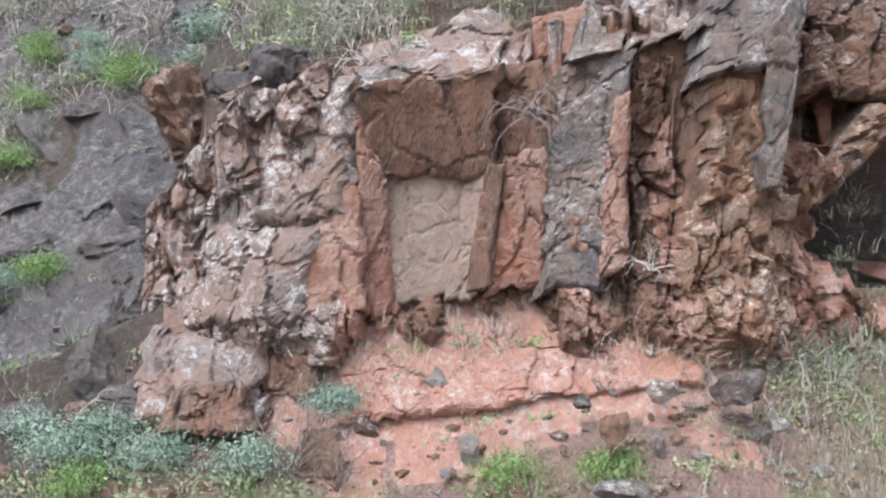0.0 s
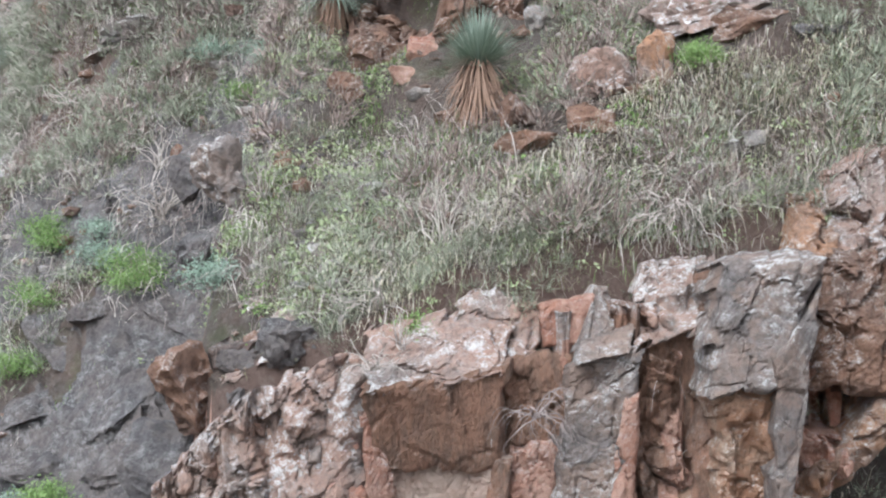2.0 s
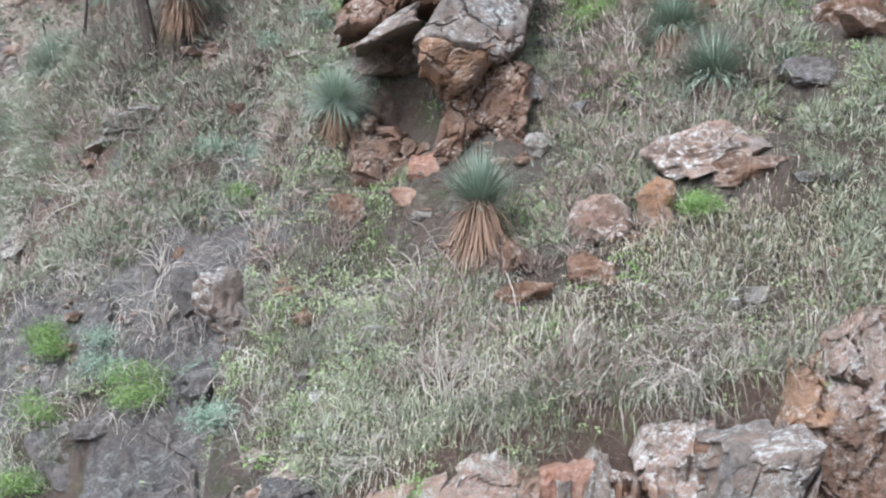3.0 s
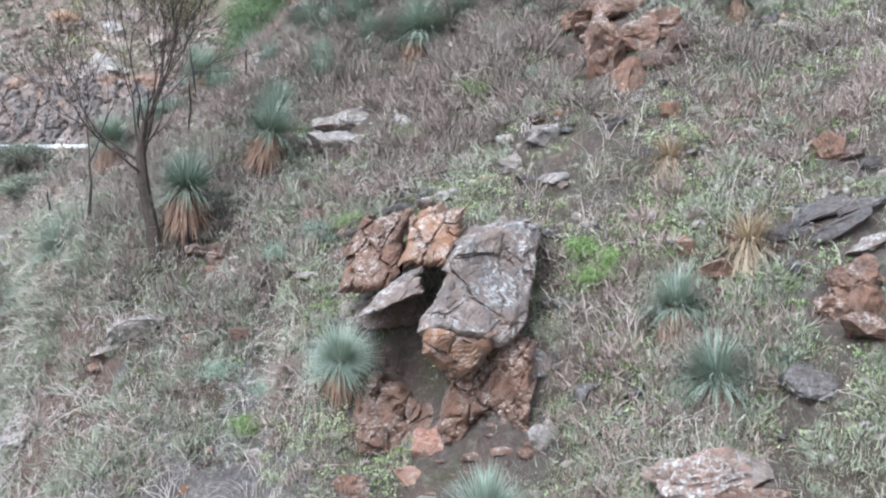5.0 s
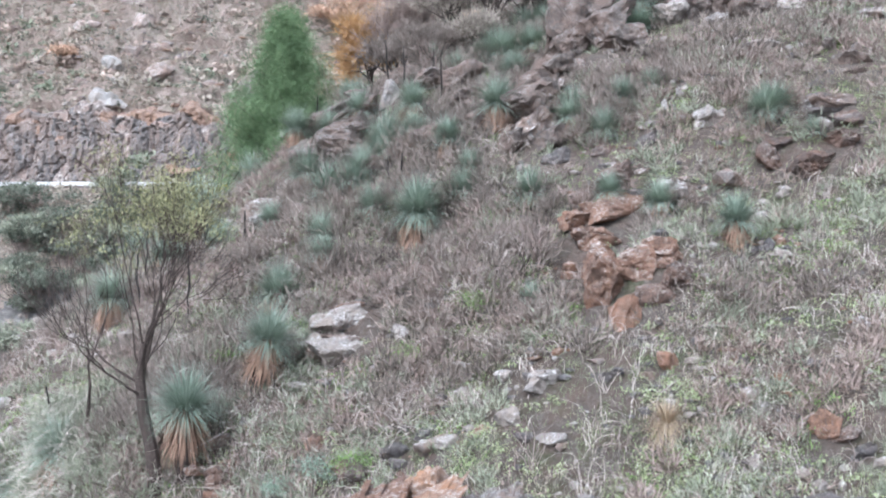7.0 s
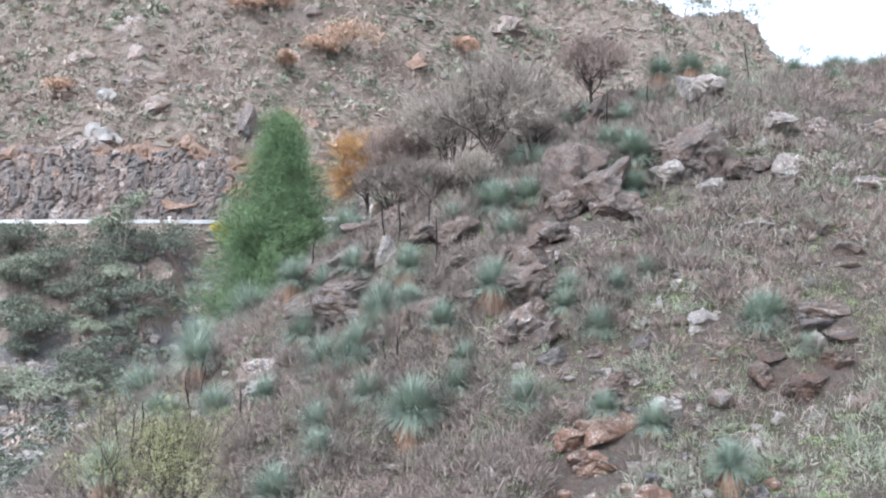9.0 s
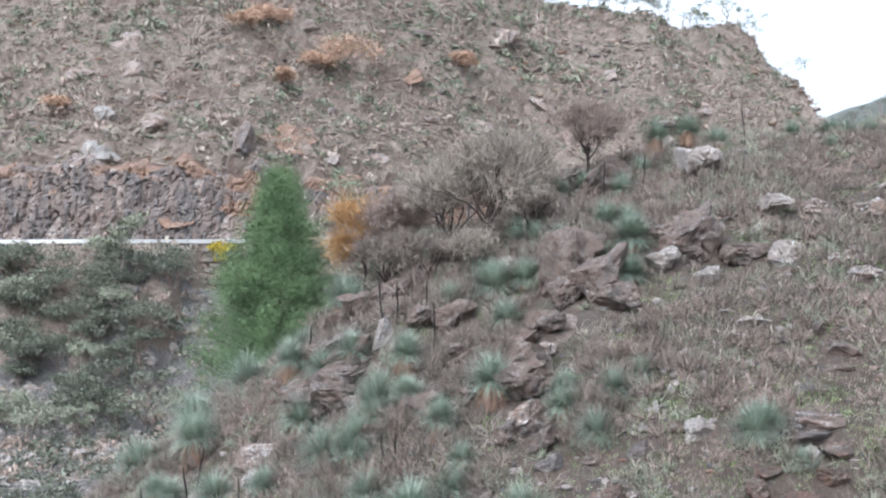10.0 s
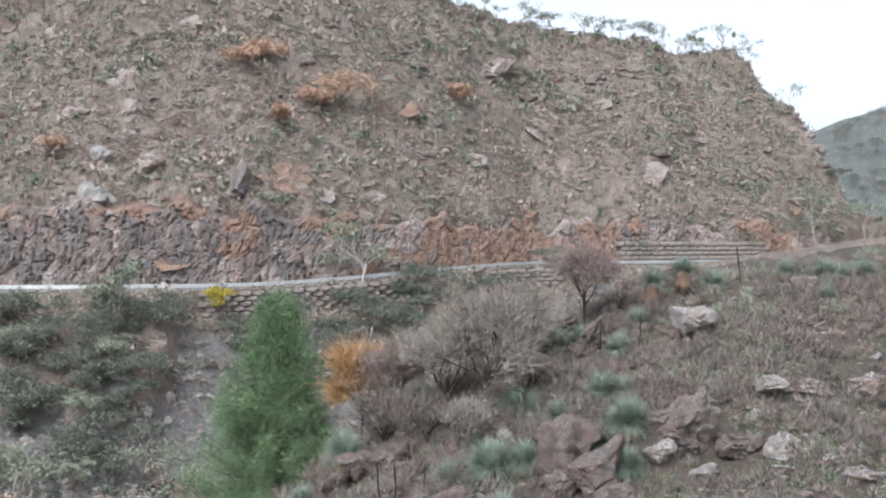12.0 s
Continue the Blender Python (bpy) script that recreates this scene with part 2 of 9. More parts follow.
# ---- the lie of the land ----
def lattice(ix, iy, seed):
    h = (ix.astype(np.int64) * 374761393 + iy.astype(np.int64) * 668265263 + seed * 1442695041) & 0xFFFFFFFF
    h = ((h ^ (h >> 13)) * 1274126177) & 0xFFFFFFFF
    return ((h ^ (h >> 16)) & 0xFFFF) / 32767.5 - 1.0


def value_noise(x, y, seed=0):
    fx, fy = np.floor(x), np.floor(y)
    u, v = x - fx, y - fy
    u, v = u * u * (3 - 2 * u), v * v * (3 - 2 * v)
    a, b = lattice(fx, fy, seed), lattice(fx + 1, fy, seed)
    c, d = lattice(fx, fy + 1, seed), lattice(fx + 1, fy + 1, seed)
    return (a + (b - a) * u) * (1 - v) + (c + (d - c) * u) * v


def fbm(x, y, seed=0, octaves=4, gain=0.5):
    total, amp = 0.0, 1.0
    for k in range(octaves):
        total = total + amp * value_noise(x * 2 ** k + 17.3 * k, y * 2 ** k - 9.1 * k, seed + k)
        amp *= gain
    return total


def ramp(v, lo, hi):
    t = np.clip((v - lo) / (hi - lo), 0, 1)
    return t * t * (3 - 2 * t)


def road_line(x):
    """Where the middle of the far road runs, and how high."""
    e = np.clip(x, -140, 19) + 65
    return 168 + np.where(e > 0, -0.049 * e + 0.0071 * e * e, 0) + 0.35 * np.clip(x - 19, 0, 200), 30 + 3 * ramp(x, -36, 22)


def bump(x, y, cx, cy, rx, ry, h):
    return h * np.exp(-((x - cx) / rx) ** 2 - ((y - cy) / ry) ** 2)


def near_hill(x, y):
    xe, ye = np.clip(x, -14, 16), np.clip(y, 9, 52 + 12 * ramp(x, 6, 20))
    u, v = xe / 10, (ye - 25) / 15
    z = (18.551 + 4.55 * u + 10.461 * v - 1.009 * u * u - 0.379 * u * v - 1.893 * v * v - 0.271 * u * u * v
         + 0.681 * u * v * v - 0.333 * v ** 3 - 0.212 * u ** 3)
    z = z + np.where(x < -14, 0.8, 0.12) * (x - xe) - 0.8 * np.clip(y - 52 - 22 * ramp(x, 6, 20), 0, None)
    z = z + bump(x, y, -1.0, 18.6, 1.9, 1.5, 1.0) + bump(x, y, 2, 21.3, 2.5, 1.5, 0.8) + bump(x, y, -8, 25, 2.5, 2.2, 0.9)
    z = z + bump(x, y, -5.5, 39.5, 2.5, 2, 0.9) + bump(x, y, -1.8, 39, 2, 2, 0.7) + bump(x, y, -11, 28, 2, 2, 1.0)
    z = z + bump(x, y, 5, 24.3, 1.8, 1.2, 0.7) - bump(x, y, -1, 29.5, 2, 2, 1.0) - bump(x, y, 7.3, 26, 1.6, 1.6, 1.0)
    z = z - bump(x, y, -8.5, 37.5, 2, 2.5, 0.8) - bump(x, y, -5.2, 17.4, 1.5, 1.5, 1.6) - bump(x, y, -7, 21.5, 1.5, 1.3, 0.9)
    z = z - bump(x, y, -0.95, 18.2, 0.95, 0.9, 1.5)
    z = z - bump(x, y, -5, 29.8, 1.5, 1.5, 0.7) - bump(x, y, 3.4, 25.5, 1.2, 1.2, 0.6) - bump(x, y, -0.9, 16.2, 0.9, 0.8, 0.9)
    return z


def cliff_back(x, cave=False):
    """The line at which the hill breaks off, and how wide the break is."""
    return (12.4 + 1.45 * np.clip(-2.8 - x, 0, 9) + (3.0 * ramp(x, 4.2, 4.9) if cave else 0) + 0.1 * value_noise(x * 1.3, x * 0, 5),
            0.25 + 0.9 * np.clip(-2.8 - x, 0, 5))


def slab_height(x, y):
    """The bare rock slab that dips beside the cliff: sheets broken off along ledges across its dip."""
    z = 0.40 * x + 1.13 * y - 9.85
    wx, wy = x + 0.35 * fbm(x / 1.2, y / 1.2, 15, 3), y + 0.35 * fbm(x / 1.2, y / 1.2, 19, 3)
    for size, depth, seed in ((1.5, 0.34, 41), (0.6, 0.13, 43)):
        s, t = (wy + 0.5 * wx) / size, (wx - 0.35 * wy) / (size * 1.5)
        row = np.floor(s)
        cell = np.floor(t + 0.5 * lattice(row, row * 0 + 2, seed))
        k = s - row
        z = z + depth * (k ** 2 - 0.35) + 0.45 * depth * lattice(row, cell, seed + 1) - 0.35 * depth * (k < 0.1)
    return z + 0.10 * fbm(x / 0.8, y / 0.8, 17, 4) + 0.06 * np.abs(fbm(x / 0.3, y / 0.3, 18, 3))


def ground_height(x, y, cave=False):
    x, y = np.asarray(x, float), np.asarray(y, float)
    upper = near_hill(x, y)
    upper = np.where(y < 15, np.minimum(upper, 8.72 + 0.13 * np.clip(x, -4, 8) + 1.75 * (y - 12.62) + 0.25 * ramp(x, 2.6, 3.6) + 3 * ramp(-x, 2.6, 4)), upper)
    lower = 5.05 + 1.05 * (y - 12.4) - 0.55 * np.clip(-3 - x, 0, 8) - 0.1 * np.clip(x - 3, 0, 20)
    lower = np.where(y > 12.4, 5.05 + 0.35 * (y - 12.4) - 0.35 * np.clip(-3 - x, 0, 8), lower)
    lower = np.maximum(lower, -1.2 + 0.02 * np.abs(x) + 0.06 * np.clip(-y - 12, 0, 300))
    lower = lower + np.interp(x, [-4, -1, 0.5, 1.5, 3], [-0.2, -0.5, -0.45, -0.2, -0.15]) * ramp(12.4 - y, 0, 0.8) * ramp(y, 6, 10)
    yc, w = cliff_back(x, cave)
    m = ramp(y, yc, yc + w)
    rough = 0.22 * fbm(x / 2.6, y / 2.6, 3, 3) + 0.11 * fbm(x / 0.7, y / 0.7, 11, 3)
    near = lower + (upper - lower) * m + rough * (0.5 + 0.5 * m)
    left = ramp(-x, 3.1, 3.9) * (1 - ramp(y, 20.5, 23.5)) * ramp(y, 12.6, 13.6) * (1 - ramp(-x, 11, 15))
    near = near + (np.minimum(slab_height(x, y), upper + 0.3) - near) * left
    # valley, road and far hill
    yr, rz = road_line(x)
    d = y - yr + 1.5 * fbm(x / 14, y / 14, 21, 3) * ramp(np.abs(y - yr), 6, 16)
    walled = ramp(x, -41, -38) * (1 - ramp(x, -8, -5)) + ramp(x, 5, 8) * (1 - ramp(x, 24, 27))
    valley = np.where(d < -6, 5 + (rz - 9) * ramp(d, -34, -4), rz - 4 + 4 * ramp(d, -6, -4.8))
    gentle = np.where(d < -4.8, 5 + (rz - 5.2) * ramp(d, -38, -3.6), rz)
    valley = gentle + (valley - gentle) * walled
    cols = np.floor(x / 3.1 + 0.35 * fbm(x / 5, y / 3, 35, 2))
    d = d + (0.6 * lattice(cols, cols * 0 + 4, 37) + 0.8 * fbm(x / 2.2, y / 1.2, 39, 4, 0.6)) * ramp(d, 4.8, 6.0) * (1 - ramp(d, 9.5, 14))
    cut = 12 + 3 * fbm(x / 23, x * 0, 31, 2) - 4 * ramp(x, -40, -10)
    hill = rz + cut * ramp(d, 6.6, 11.0) + 0.92 * np.clip(d - 9.5, 0, None)
    crest = np.interp(x, [-400, -200, -60, 0, 40, 71, 86, 98, 104, 125, 200, 400], [150, 140, 115, 100, 93, 90, 91, 70, 45, 34, 28, 28])
    crest = crest + 1.5 * fbm(x / 9, x * 0, 41, 2)
    hill = np.minimum(hill, crest + 0.04 * np.clip(d - 60, 0, 200))
    ledges = 1.6 * fbm(x / 11, y / 6, 51, 5, 0.6) + 1.5 * np.abs(fbm(x / 7 + y / 9, y / 4, 61, 4)) - 0.9 * np.abs(fbm(x / 3, y / 2, 65, 3))
    hill = hill + ledges * ramp(d, 6, 14)
    far = np.where(d > 4.8, hill, valley + 0.5 * fbm(x / 6, y / 6, 71, 4) * ramp(-d, 5, 9))
    distant = 62 + 0.22 * x + 5 * fbm(x / 60, y / 60, 81, 4)
    far = np.maximum(far, -40 + (40 + distant) * ramp(y, 400, 700))
    far = np.where(y < 60, -60, far)
    return np.maximum(near, far)

# ---- mesh helpers ----
def tri_mesh(name, verts, faces, mats, slots=None, smooth=False):
    """A mesh from numpy vertices and same-sized faces."""
    verts, faces = np.asarray(verts, np.float32), np.asarray(faces, np.int32)
    me = bpy.data.meshes.new(name)
    n, k = faces.shape
    me.vertices.add(len(verts))
    me.vertices.foreach_set("co", verts.ravel())
    me.loops.add(n * k)
    me.loops.foreach_set("vertex_index", faces.ravel())
    me.polygons.add(n)
    me.polygons.foreach_set("loop_start", np.arange(0, n * k, k, dtype=np.int32))
    me.polygons.foreach_set("loop_total", np.full(n, k, np.int32))
    for m in mats:
        me.materials.append(m)
    if slots is not None:
        me.polygons.foreach_set("material_index", np.asarray(slots, np.int32))
    me.polygons.foreach_set("use_smooth", np.broadcast_to(smooth, n).copy())
    me.update(calc_edges=True)
    return me


def grid_faces(rows, cols):
    i = np.arange(rows - 1)[:, None] * cols + np.arange(cols - 1)[None]
    return np.stack([i, i + 1, i + cols + 1, i + cols], -1).reshape(-1, 4)


def part(name, me, parent, label="", at=None):
    ob = new(name, me)
    ob.parent = parent
    if at is not None:
        ob.matrix_basis = at
    return tagged(ob, label)


def solid_noise(p, scale, seed, octaves=3):
    return (fbm(p[:, 0] / scale + 3.1 * seed, p[:, 1] / scale + p[:, 2] / scale * 0.7, seed, octaves)
            + fbm(p[:, 2] / scale - 1.7 * seed, p[:, 0] / scale * 0.8 - p[:, 1] / scale * 0.6, seed + 50, octaves)) * 0.5


def facets(p, size, seed):
    """Broken rock: every cell of a jittered lattice is a tilted plane of its own. Gives the offset, the distance to the next cell and the cell's own number."""
    q = p / np.asarray(size, float)
    base = np.floor(q)
    best, second = np.full(len(q), 9.0), np.full(len(q), 9.0)
    off, own = np.zeros(len(q)), np.zeros(len(q))
    for dx, dy, dz in itertools.product((-1, 0, 1), repeat=3):
        c = base + np.array([dx, dy, dz])
        key = c[:, 0] + 57 * c[:, 2]
        r = [lattice(key, c[:, 1], seed + 7 * j) for j in range(7)]
        d = q - (c + 0.5 + 0.42 * np.stack(r[:3], 1))
        dist = np.sqrt((d * d).sum(1))
        near = dist < best
        second = np.where(near, best, np.minimum(second, dist))
        best = np.where(near, dist, best)
        off = np.where(near, 0.7 * r[3] + 0.9 * (r[4] * d[:, 0] + r[5] * d[:, 2] + r[6] * d[:, 1]), off)
        own = np.where(near, r[3], own)
    return off, second - best, own


SPHERES = {}


def sphere(level):
    if level not in SPHERES:
        bm = bmesh.new()
        bmesh.ops.create_icosphere(bm, subdivisions=level, radius=1.0)
        bm.verts.index_update()
        SPHERES[level] = (np.array([v.co[:] for v in bm.verts]), np.array([[v.index for v in f.verts] for f in bm.faces]))
        bm.free()
    return SPHERES[level]


def rock_mesh(name, w, d, h, mat, seed, level=3, cuts=14, rough=0.10, flat=0.0):
    """An angular stone: a ball cut by planes, split along its bedding, then worn by noise."""
    rng = np.random.default_rng(seed)
    p, f = sphere(level)
    p = p.copy()
    for k in range(cuts):
        n = rng.normal(size=3)
        if k < 2 and flat:
            n = np.array([rng.normal() * 0.12, rng.normal() * 0.12, 1.0 if k else -1.0])
        n /= np.linalg.norm(n)
        over = np.clip(p @ n - rng.uniform(0.38, 0.78), 0, None)
        p -= over[:, None] * n
    p /= np.abs(p).max(0)
    size = np.array([w, d, h]) / 2
    m = min(size)
    q = p * size
    u = p / np.linalg.norm(p, axis=1)[:, None]
    bed = rng.normal(size=3) * np.array([0.5, 0.5, 1])
    bed /= np.linalg.norm(bed)
    s = (q @ bed) / (0.42 * m) + 0.6 * solid_noise(q, m * 0.9, seed + 3, 2)
    split = lattice(np.floor(s), np.floor(s) * 0, seed % 97) * 0.10 - 0.10 * (np.abs(s - np.floor(s) - 0.5) > 0.42)
    bumps = solid_noise(q, m * 1.1, seed, 5) - 0.8 * np.abs(solid_noise(q, m * 0.55, seed + 7, 3))
    chip, gap, own = facets(q, (m * 0.75, m * 0.75, m * 0.6), seed % 89)
    q = q + u * ((bumps * rough * 1.8 + split + 0.11 * chip - 0.07 * (gap < 0.10)) * m)[:, None]
    return tri_mesh(name, q, f, [mat], smooth=False)


def blades(rng, n, base, length, width, out_lo, out_hi, droop, spread=0.0, segs=2):
    """n narrow blades from round a point: angle from upright between out_lo and out_hi degrees, bent down by droop."""
    az = rng.uniform(0, 2 * math.pi, n)
    tilt = np.radians(rng.uniform(out_lo, out_hi, n))
    ln = length * rng.uniform(0.65, 1.1, n)
    dx, dy = np.cos(az), np.sin(az)
    start = np.array(base)[None] + np.stack([dx * spread, dy * spread, rng.uniform(-0.5, 0.5, n) * spread], 1)
    side = np.stack([-dy, dx, np.zeros(n)], 1) * (width * rng.uniform(0.7, 1.2, n))[:, None]
    pts, t = [start], tilt.copy()
    for k in range(segs):
        step = np.stack([np.sin(t) * dx, np.sin(t) * dy, np.cos(t)], 1) * (ln / segs)[:, None]
        pts.append(pts[-1] + step)
        t = np.minimum(t + np.radians(droop) / segs, np.radians(178))
    v, f, o = [], [], np.arange(n)
    rows = [np.stack([p - side * (1 - 0.5 * k / segs), p + side * (1 - 0.5 * k / segs)], 1) for k, p in enumerate(pts[:-1])]
    v = np.concatenate([r.reshape(-1, 3) for r in rows] + [pts[-1]])
    for k in range(segs - 1):
        a, b = 2 * n * k + 2 * o, 2 * n * (k + 1) + 2 * o
        f += [np.stack([a, a + 1, b + 1], 1), np.stack([a, b + 1, b], 1)]
    a = 2 * n * (segs - 1) + 2 * o
    f.append(np.stack([a, a + 1, 2 * n * segs + o], 1))
    return v, np.concatenate(f)


def joined(pieces):
    vs, fs, k = [], [], 0
    for v, f in pieces:
        vs.append(v)
        fs.append(f + k)
        k += len(v)
    return np.concatenate(vs), np.concatenate(fs)


def tube(points, radii, sides=6):
    """A tapered tube of quads along points."""
    pts = np.asarray(points, float)
    way = np.gradient(pts, axis=0)
    way /= np.linalg.norm(way, axis=1)[:, None] + 1e-9
    ref = np.where(np.abs(way[:, 2:3]) > 0.9, np.array([[1.0, 0, 0]]), np.array([[0, 0, 1.0]]))
    a = np.cross(way, ref)
    a /= np.linalg.norm(a, axis=1)[:, None] + 1e-9
    b = np.cross(way, a)
    ang = np.linspace(0, 2 * math.pi, sides, endpoint=False)
    ring = a[:, None] * np.cos(ang)[None, :, None] + b[:, None] * np.sin(ang)[None, :, None]
    v = pts[:, None] + ring * np.asarray(radii)[:, None, None]
    n = len(pts)
    f = []
    for k in range(n - 1):
        for s in range(sides):
            s2 = (s + 1) % sides
            f.append((k * sides + s, k * sides + s2, (k + 1) * sides + s2, (k + 1) * sides + s))
    f = np.array(f)
    tris = np.concatenate([f[:, [0, 1, 2]], f[:, [0, 2, 3]]])
    return v.reshape(-1, 3), tris


def limbs(rng, start, way, length, radius, depth, up=0.15, spread=35.0, wiggle=0.15, kids=(2, 3), sides=5, tips=None, pieces=None, shrink=0.72, thin=0.0):
    """Branches that fork; collects the tubes and the tips."""
    n = 4
    pts = [np.array(start, float)]
    w = np.array(way, float)
    w /= np.linalg.norm(w)
    for k in range(n):
        w = w + rng.normal(size=3) * wiggle + np.array([0, 0, up])
        w /= np.linalg.norm(w)
        pts.append(pts[-1] + w * length / n)
    end = max(radius * (0.6 if depth else 0.3), thin)
    pieces.append(tube(pts, np.linspace(radius, end, n + 1), sides if depth > 1 else 3))
    if depth == 0:
        tips.append((pts[-1], w))
        return
    for k in range(rng.integers(kids[0], kids[1] + 1)):
        t = rng.normal(size=3)
        t -= t @ w * w
        t /= np.linalg.norm(t) + 1e-9
        a = math.radians(spread * rng.uniform(0.6, 1.2))
        at = pts[-1] if k < 2 else pts[rng.integers(2, n)]
        limbs(rng, at, w * math.cos(a) + t * math.sin(a), length * shrink * rng.uniform(0.8, 1.15), max(end * 0.85, thin), depth - 1, up, spread, wiggle, kids, sides, tips, pieces, shrink, thin)


def leaf_cloud(rng, centres, per, radius, size, flat=1.0, narrow=0.45):
    """Small leaves, one triangle each, round every centre."""
    c = np.repeat(np.asarray(centres, float), per, axis=0)
    n = len(c)
    off = rng.normal(size=(n, 3)) * radius * np.array([1, 1, flat])
    p = c + off
    a = rng.normal(size=(n, 3))
    a /= np.linalg.norm(a, axis=1)[:, None]
    b = np.cross(a, rng.normal(size=(n, 3)))
    b /= np.linalg.norm(b, axis=1)[:, None] + 1e-9
    s = size * rng.uniform(0.6, 1.3, n)[:, None]
    v = np.stack([p - a * s * 0.5 - b * s * narrow * 0.5, p - a * s * 0.5 + b * s * narrow * 0.5, p + a * s * 0.5], 1).reshape(-1, 3)
    return v, np.arange(3 * n).reshape(n, 3)


def on_ground(x, y):
    return float(ground_height(x, y))


# ---- ground: one sheet from under the camera to the horizon ----
def make_ground():
    y_rows = np.concatenate([np.linspace(-900, -40, 14), np.linspace(-30, 8, 20), np.linspace(8.5, 11.6, 44, endpoint=False), np.linspace(11.6, 13.4, 100, endpoint=False),
                             np.exp(np.linspace(math.log(13.4), math.log(56), 420, endpoint=False)), np.exp(np.linspace(math.log(56), math.log(140), 70, endpoint=False)),
                             np.exp(np.linspace(math.log(140), math.log(330), 150, endpoint=False)), np.exp(np.linspace(math.log(330), math.log(4000), 50))])
    k = np.concatenate([-np.geomspace(9, 0.5, 16)[:-1], np.linspace(-0.5, 0.5, 235), np.geomspace(0.5, 9, 16)[1:]])
    s = np.sqrt(y_rows ** 2 + 16)[:, None]
    kk = k[None]
    inner = np.clip(kk, -0.5, 0.5)
    x = inner * s + (kk - inner) * (s + 50)
    y = np.broadcast_to(y_rows[:, None], x.shape)
    z = ground_height(x, y, True)
    v = np.stack([x, y, z], -1).reshape(-1, 3)
    f = grid_faces(len(y_rows), len(k))
    c = v[f].mean(1)
    yr, rz = road_line(c[:, 0])
    d = c[:, 1] - yr
    scree = (d < -10) & (c[:, 1] > 95) & (fbm(c[:, 0] / 16, c[:, 1] / 30, 91, 3) > -0.15)
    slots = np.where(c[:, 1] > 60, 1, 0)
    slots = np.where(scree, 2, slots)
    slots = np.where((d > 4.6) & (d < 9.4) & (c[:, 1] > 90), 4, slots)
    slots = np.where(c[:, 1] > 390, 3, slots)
    ragged = 0.8 * fbm(c[:, 0] / 0.9, c[:, 1] / 0.9, 97, 4)
    bare = (c[:, 0] < -3.2 + ragged) & (c[:, 1] > 12.6) & (c[:, 1] < 22 + ragged) & (c[:, 2] < 12.3 + ragged) & (c[:, 0] > -9.5 - 0.4 * (c[:, 1] - 16))
    ledge = (c[:, 1] > 9.6) & (c[:, 1] < 13.2) & (c[:, 0] > -3.3) & (c[:, 0] < 6.5) & (c[:, 2] < 7)
    slots = np.where(ledge, 6, slots)
    shelf = ledge & (c[:, 1] > 11.2 + 0.5 * ragged) & (c[:, 0] > -2.4) & (c[:, 0] < 3.4)
    slots = np.where(shelf, 7, slots)
    slots = np.where(bare & (fbm(c[:, 0] / 1.5, c[:, 1] / 1.5, 95, 3) < 0.35), 5, slots)
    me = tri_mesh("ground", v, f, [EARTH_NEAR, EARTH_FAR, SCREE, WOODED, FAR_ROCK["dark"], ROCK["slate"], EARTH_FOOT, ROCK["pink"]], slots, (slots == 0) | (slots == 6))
    return tagged(new("ground", me), "steep stony hillside with red soil, valley and far slope", "ground", kind="structure")


ground = make_ground()


def cave_roof():
    """The turf and soil over the cave."""
    nx, ny = 90, 90
    x = np.linspace(3.95, 9.0, nx)[None].repeat(ny, 0)
    y = np.linspace(12.68, 16.4, ny)[:, None].repeat(nx, 1)
    z = ground_height(x, y) - 0.02
    top = np.stack([x, y, z], -1).reshape(-1, 3)
    under = top - np.array([0, 0, 0.9]) + 0.2 * solid_noise(top, 0.5, 9, 3)[:, None]
    f = grid_faces(ny, nx)
    i = np.arange(nx - 1)
    n = nx * ny
    front = np.stack([i, i + n, i + n + 1, i + 1], 1)
    k = np.arange(ny - 1) * nx
    side = np.stack([k, k + nx, k + nx + n, k + n], 1)
    me = tri_mesh("cave_roof", np.concatenate([top, under]), np.concatenate([f, f[:, ::-1] + n, front, side]), [EARTH_NEAR])
    return tagged(new("cave_roof", me), "stony turf over the cave in the cliff", "ground", kind="structure")


cave_roof()


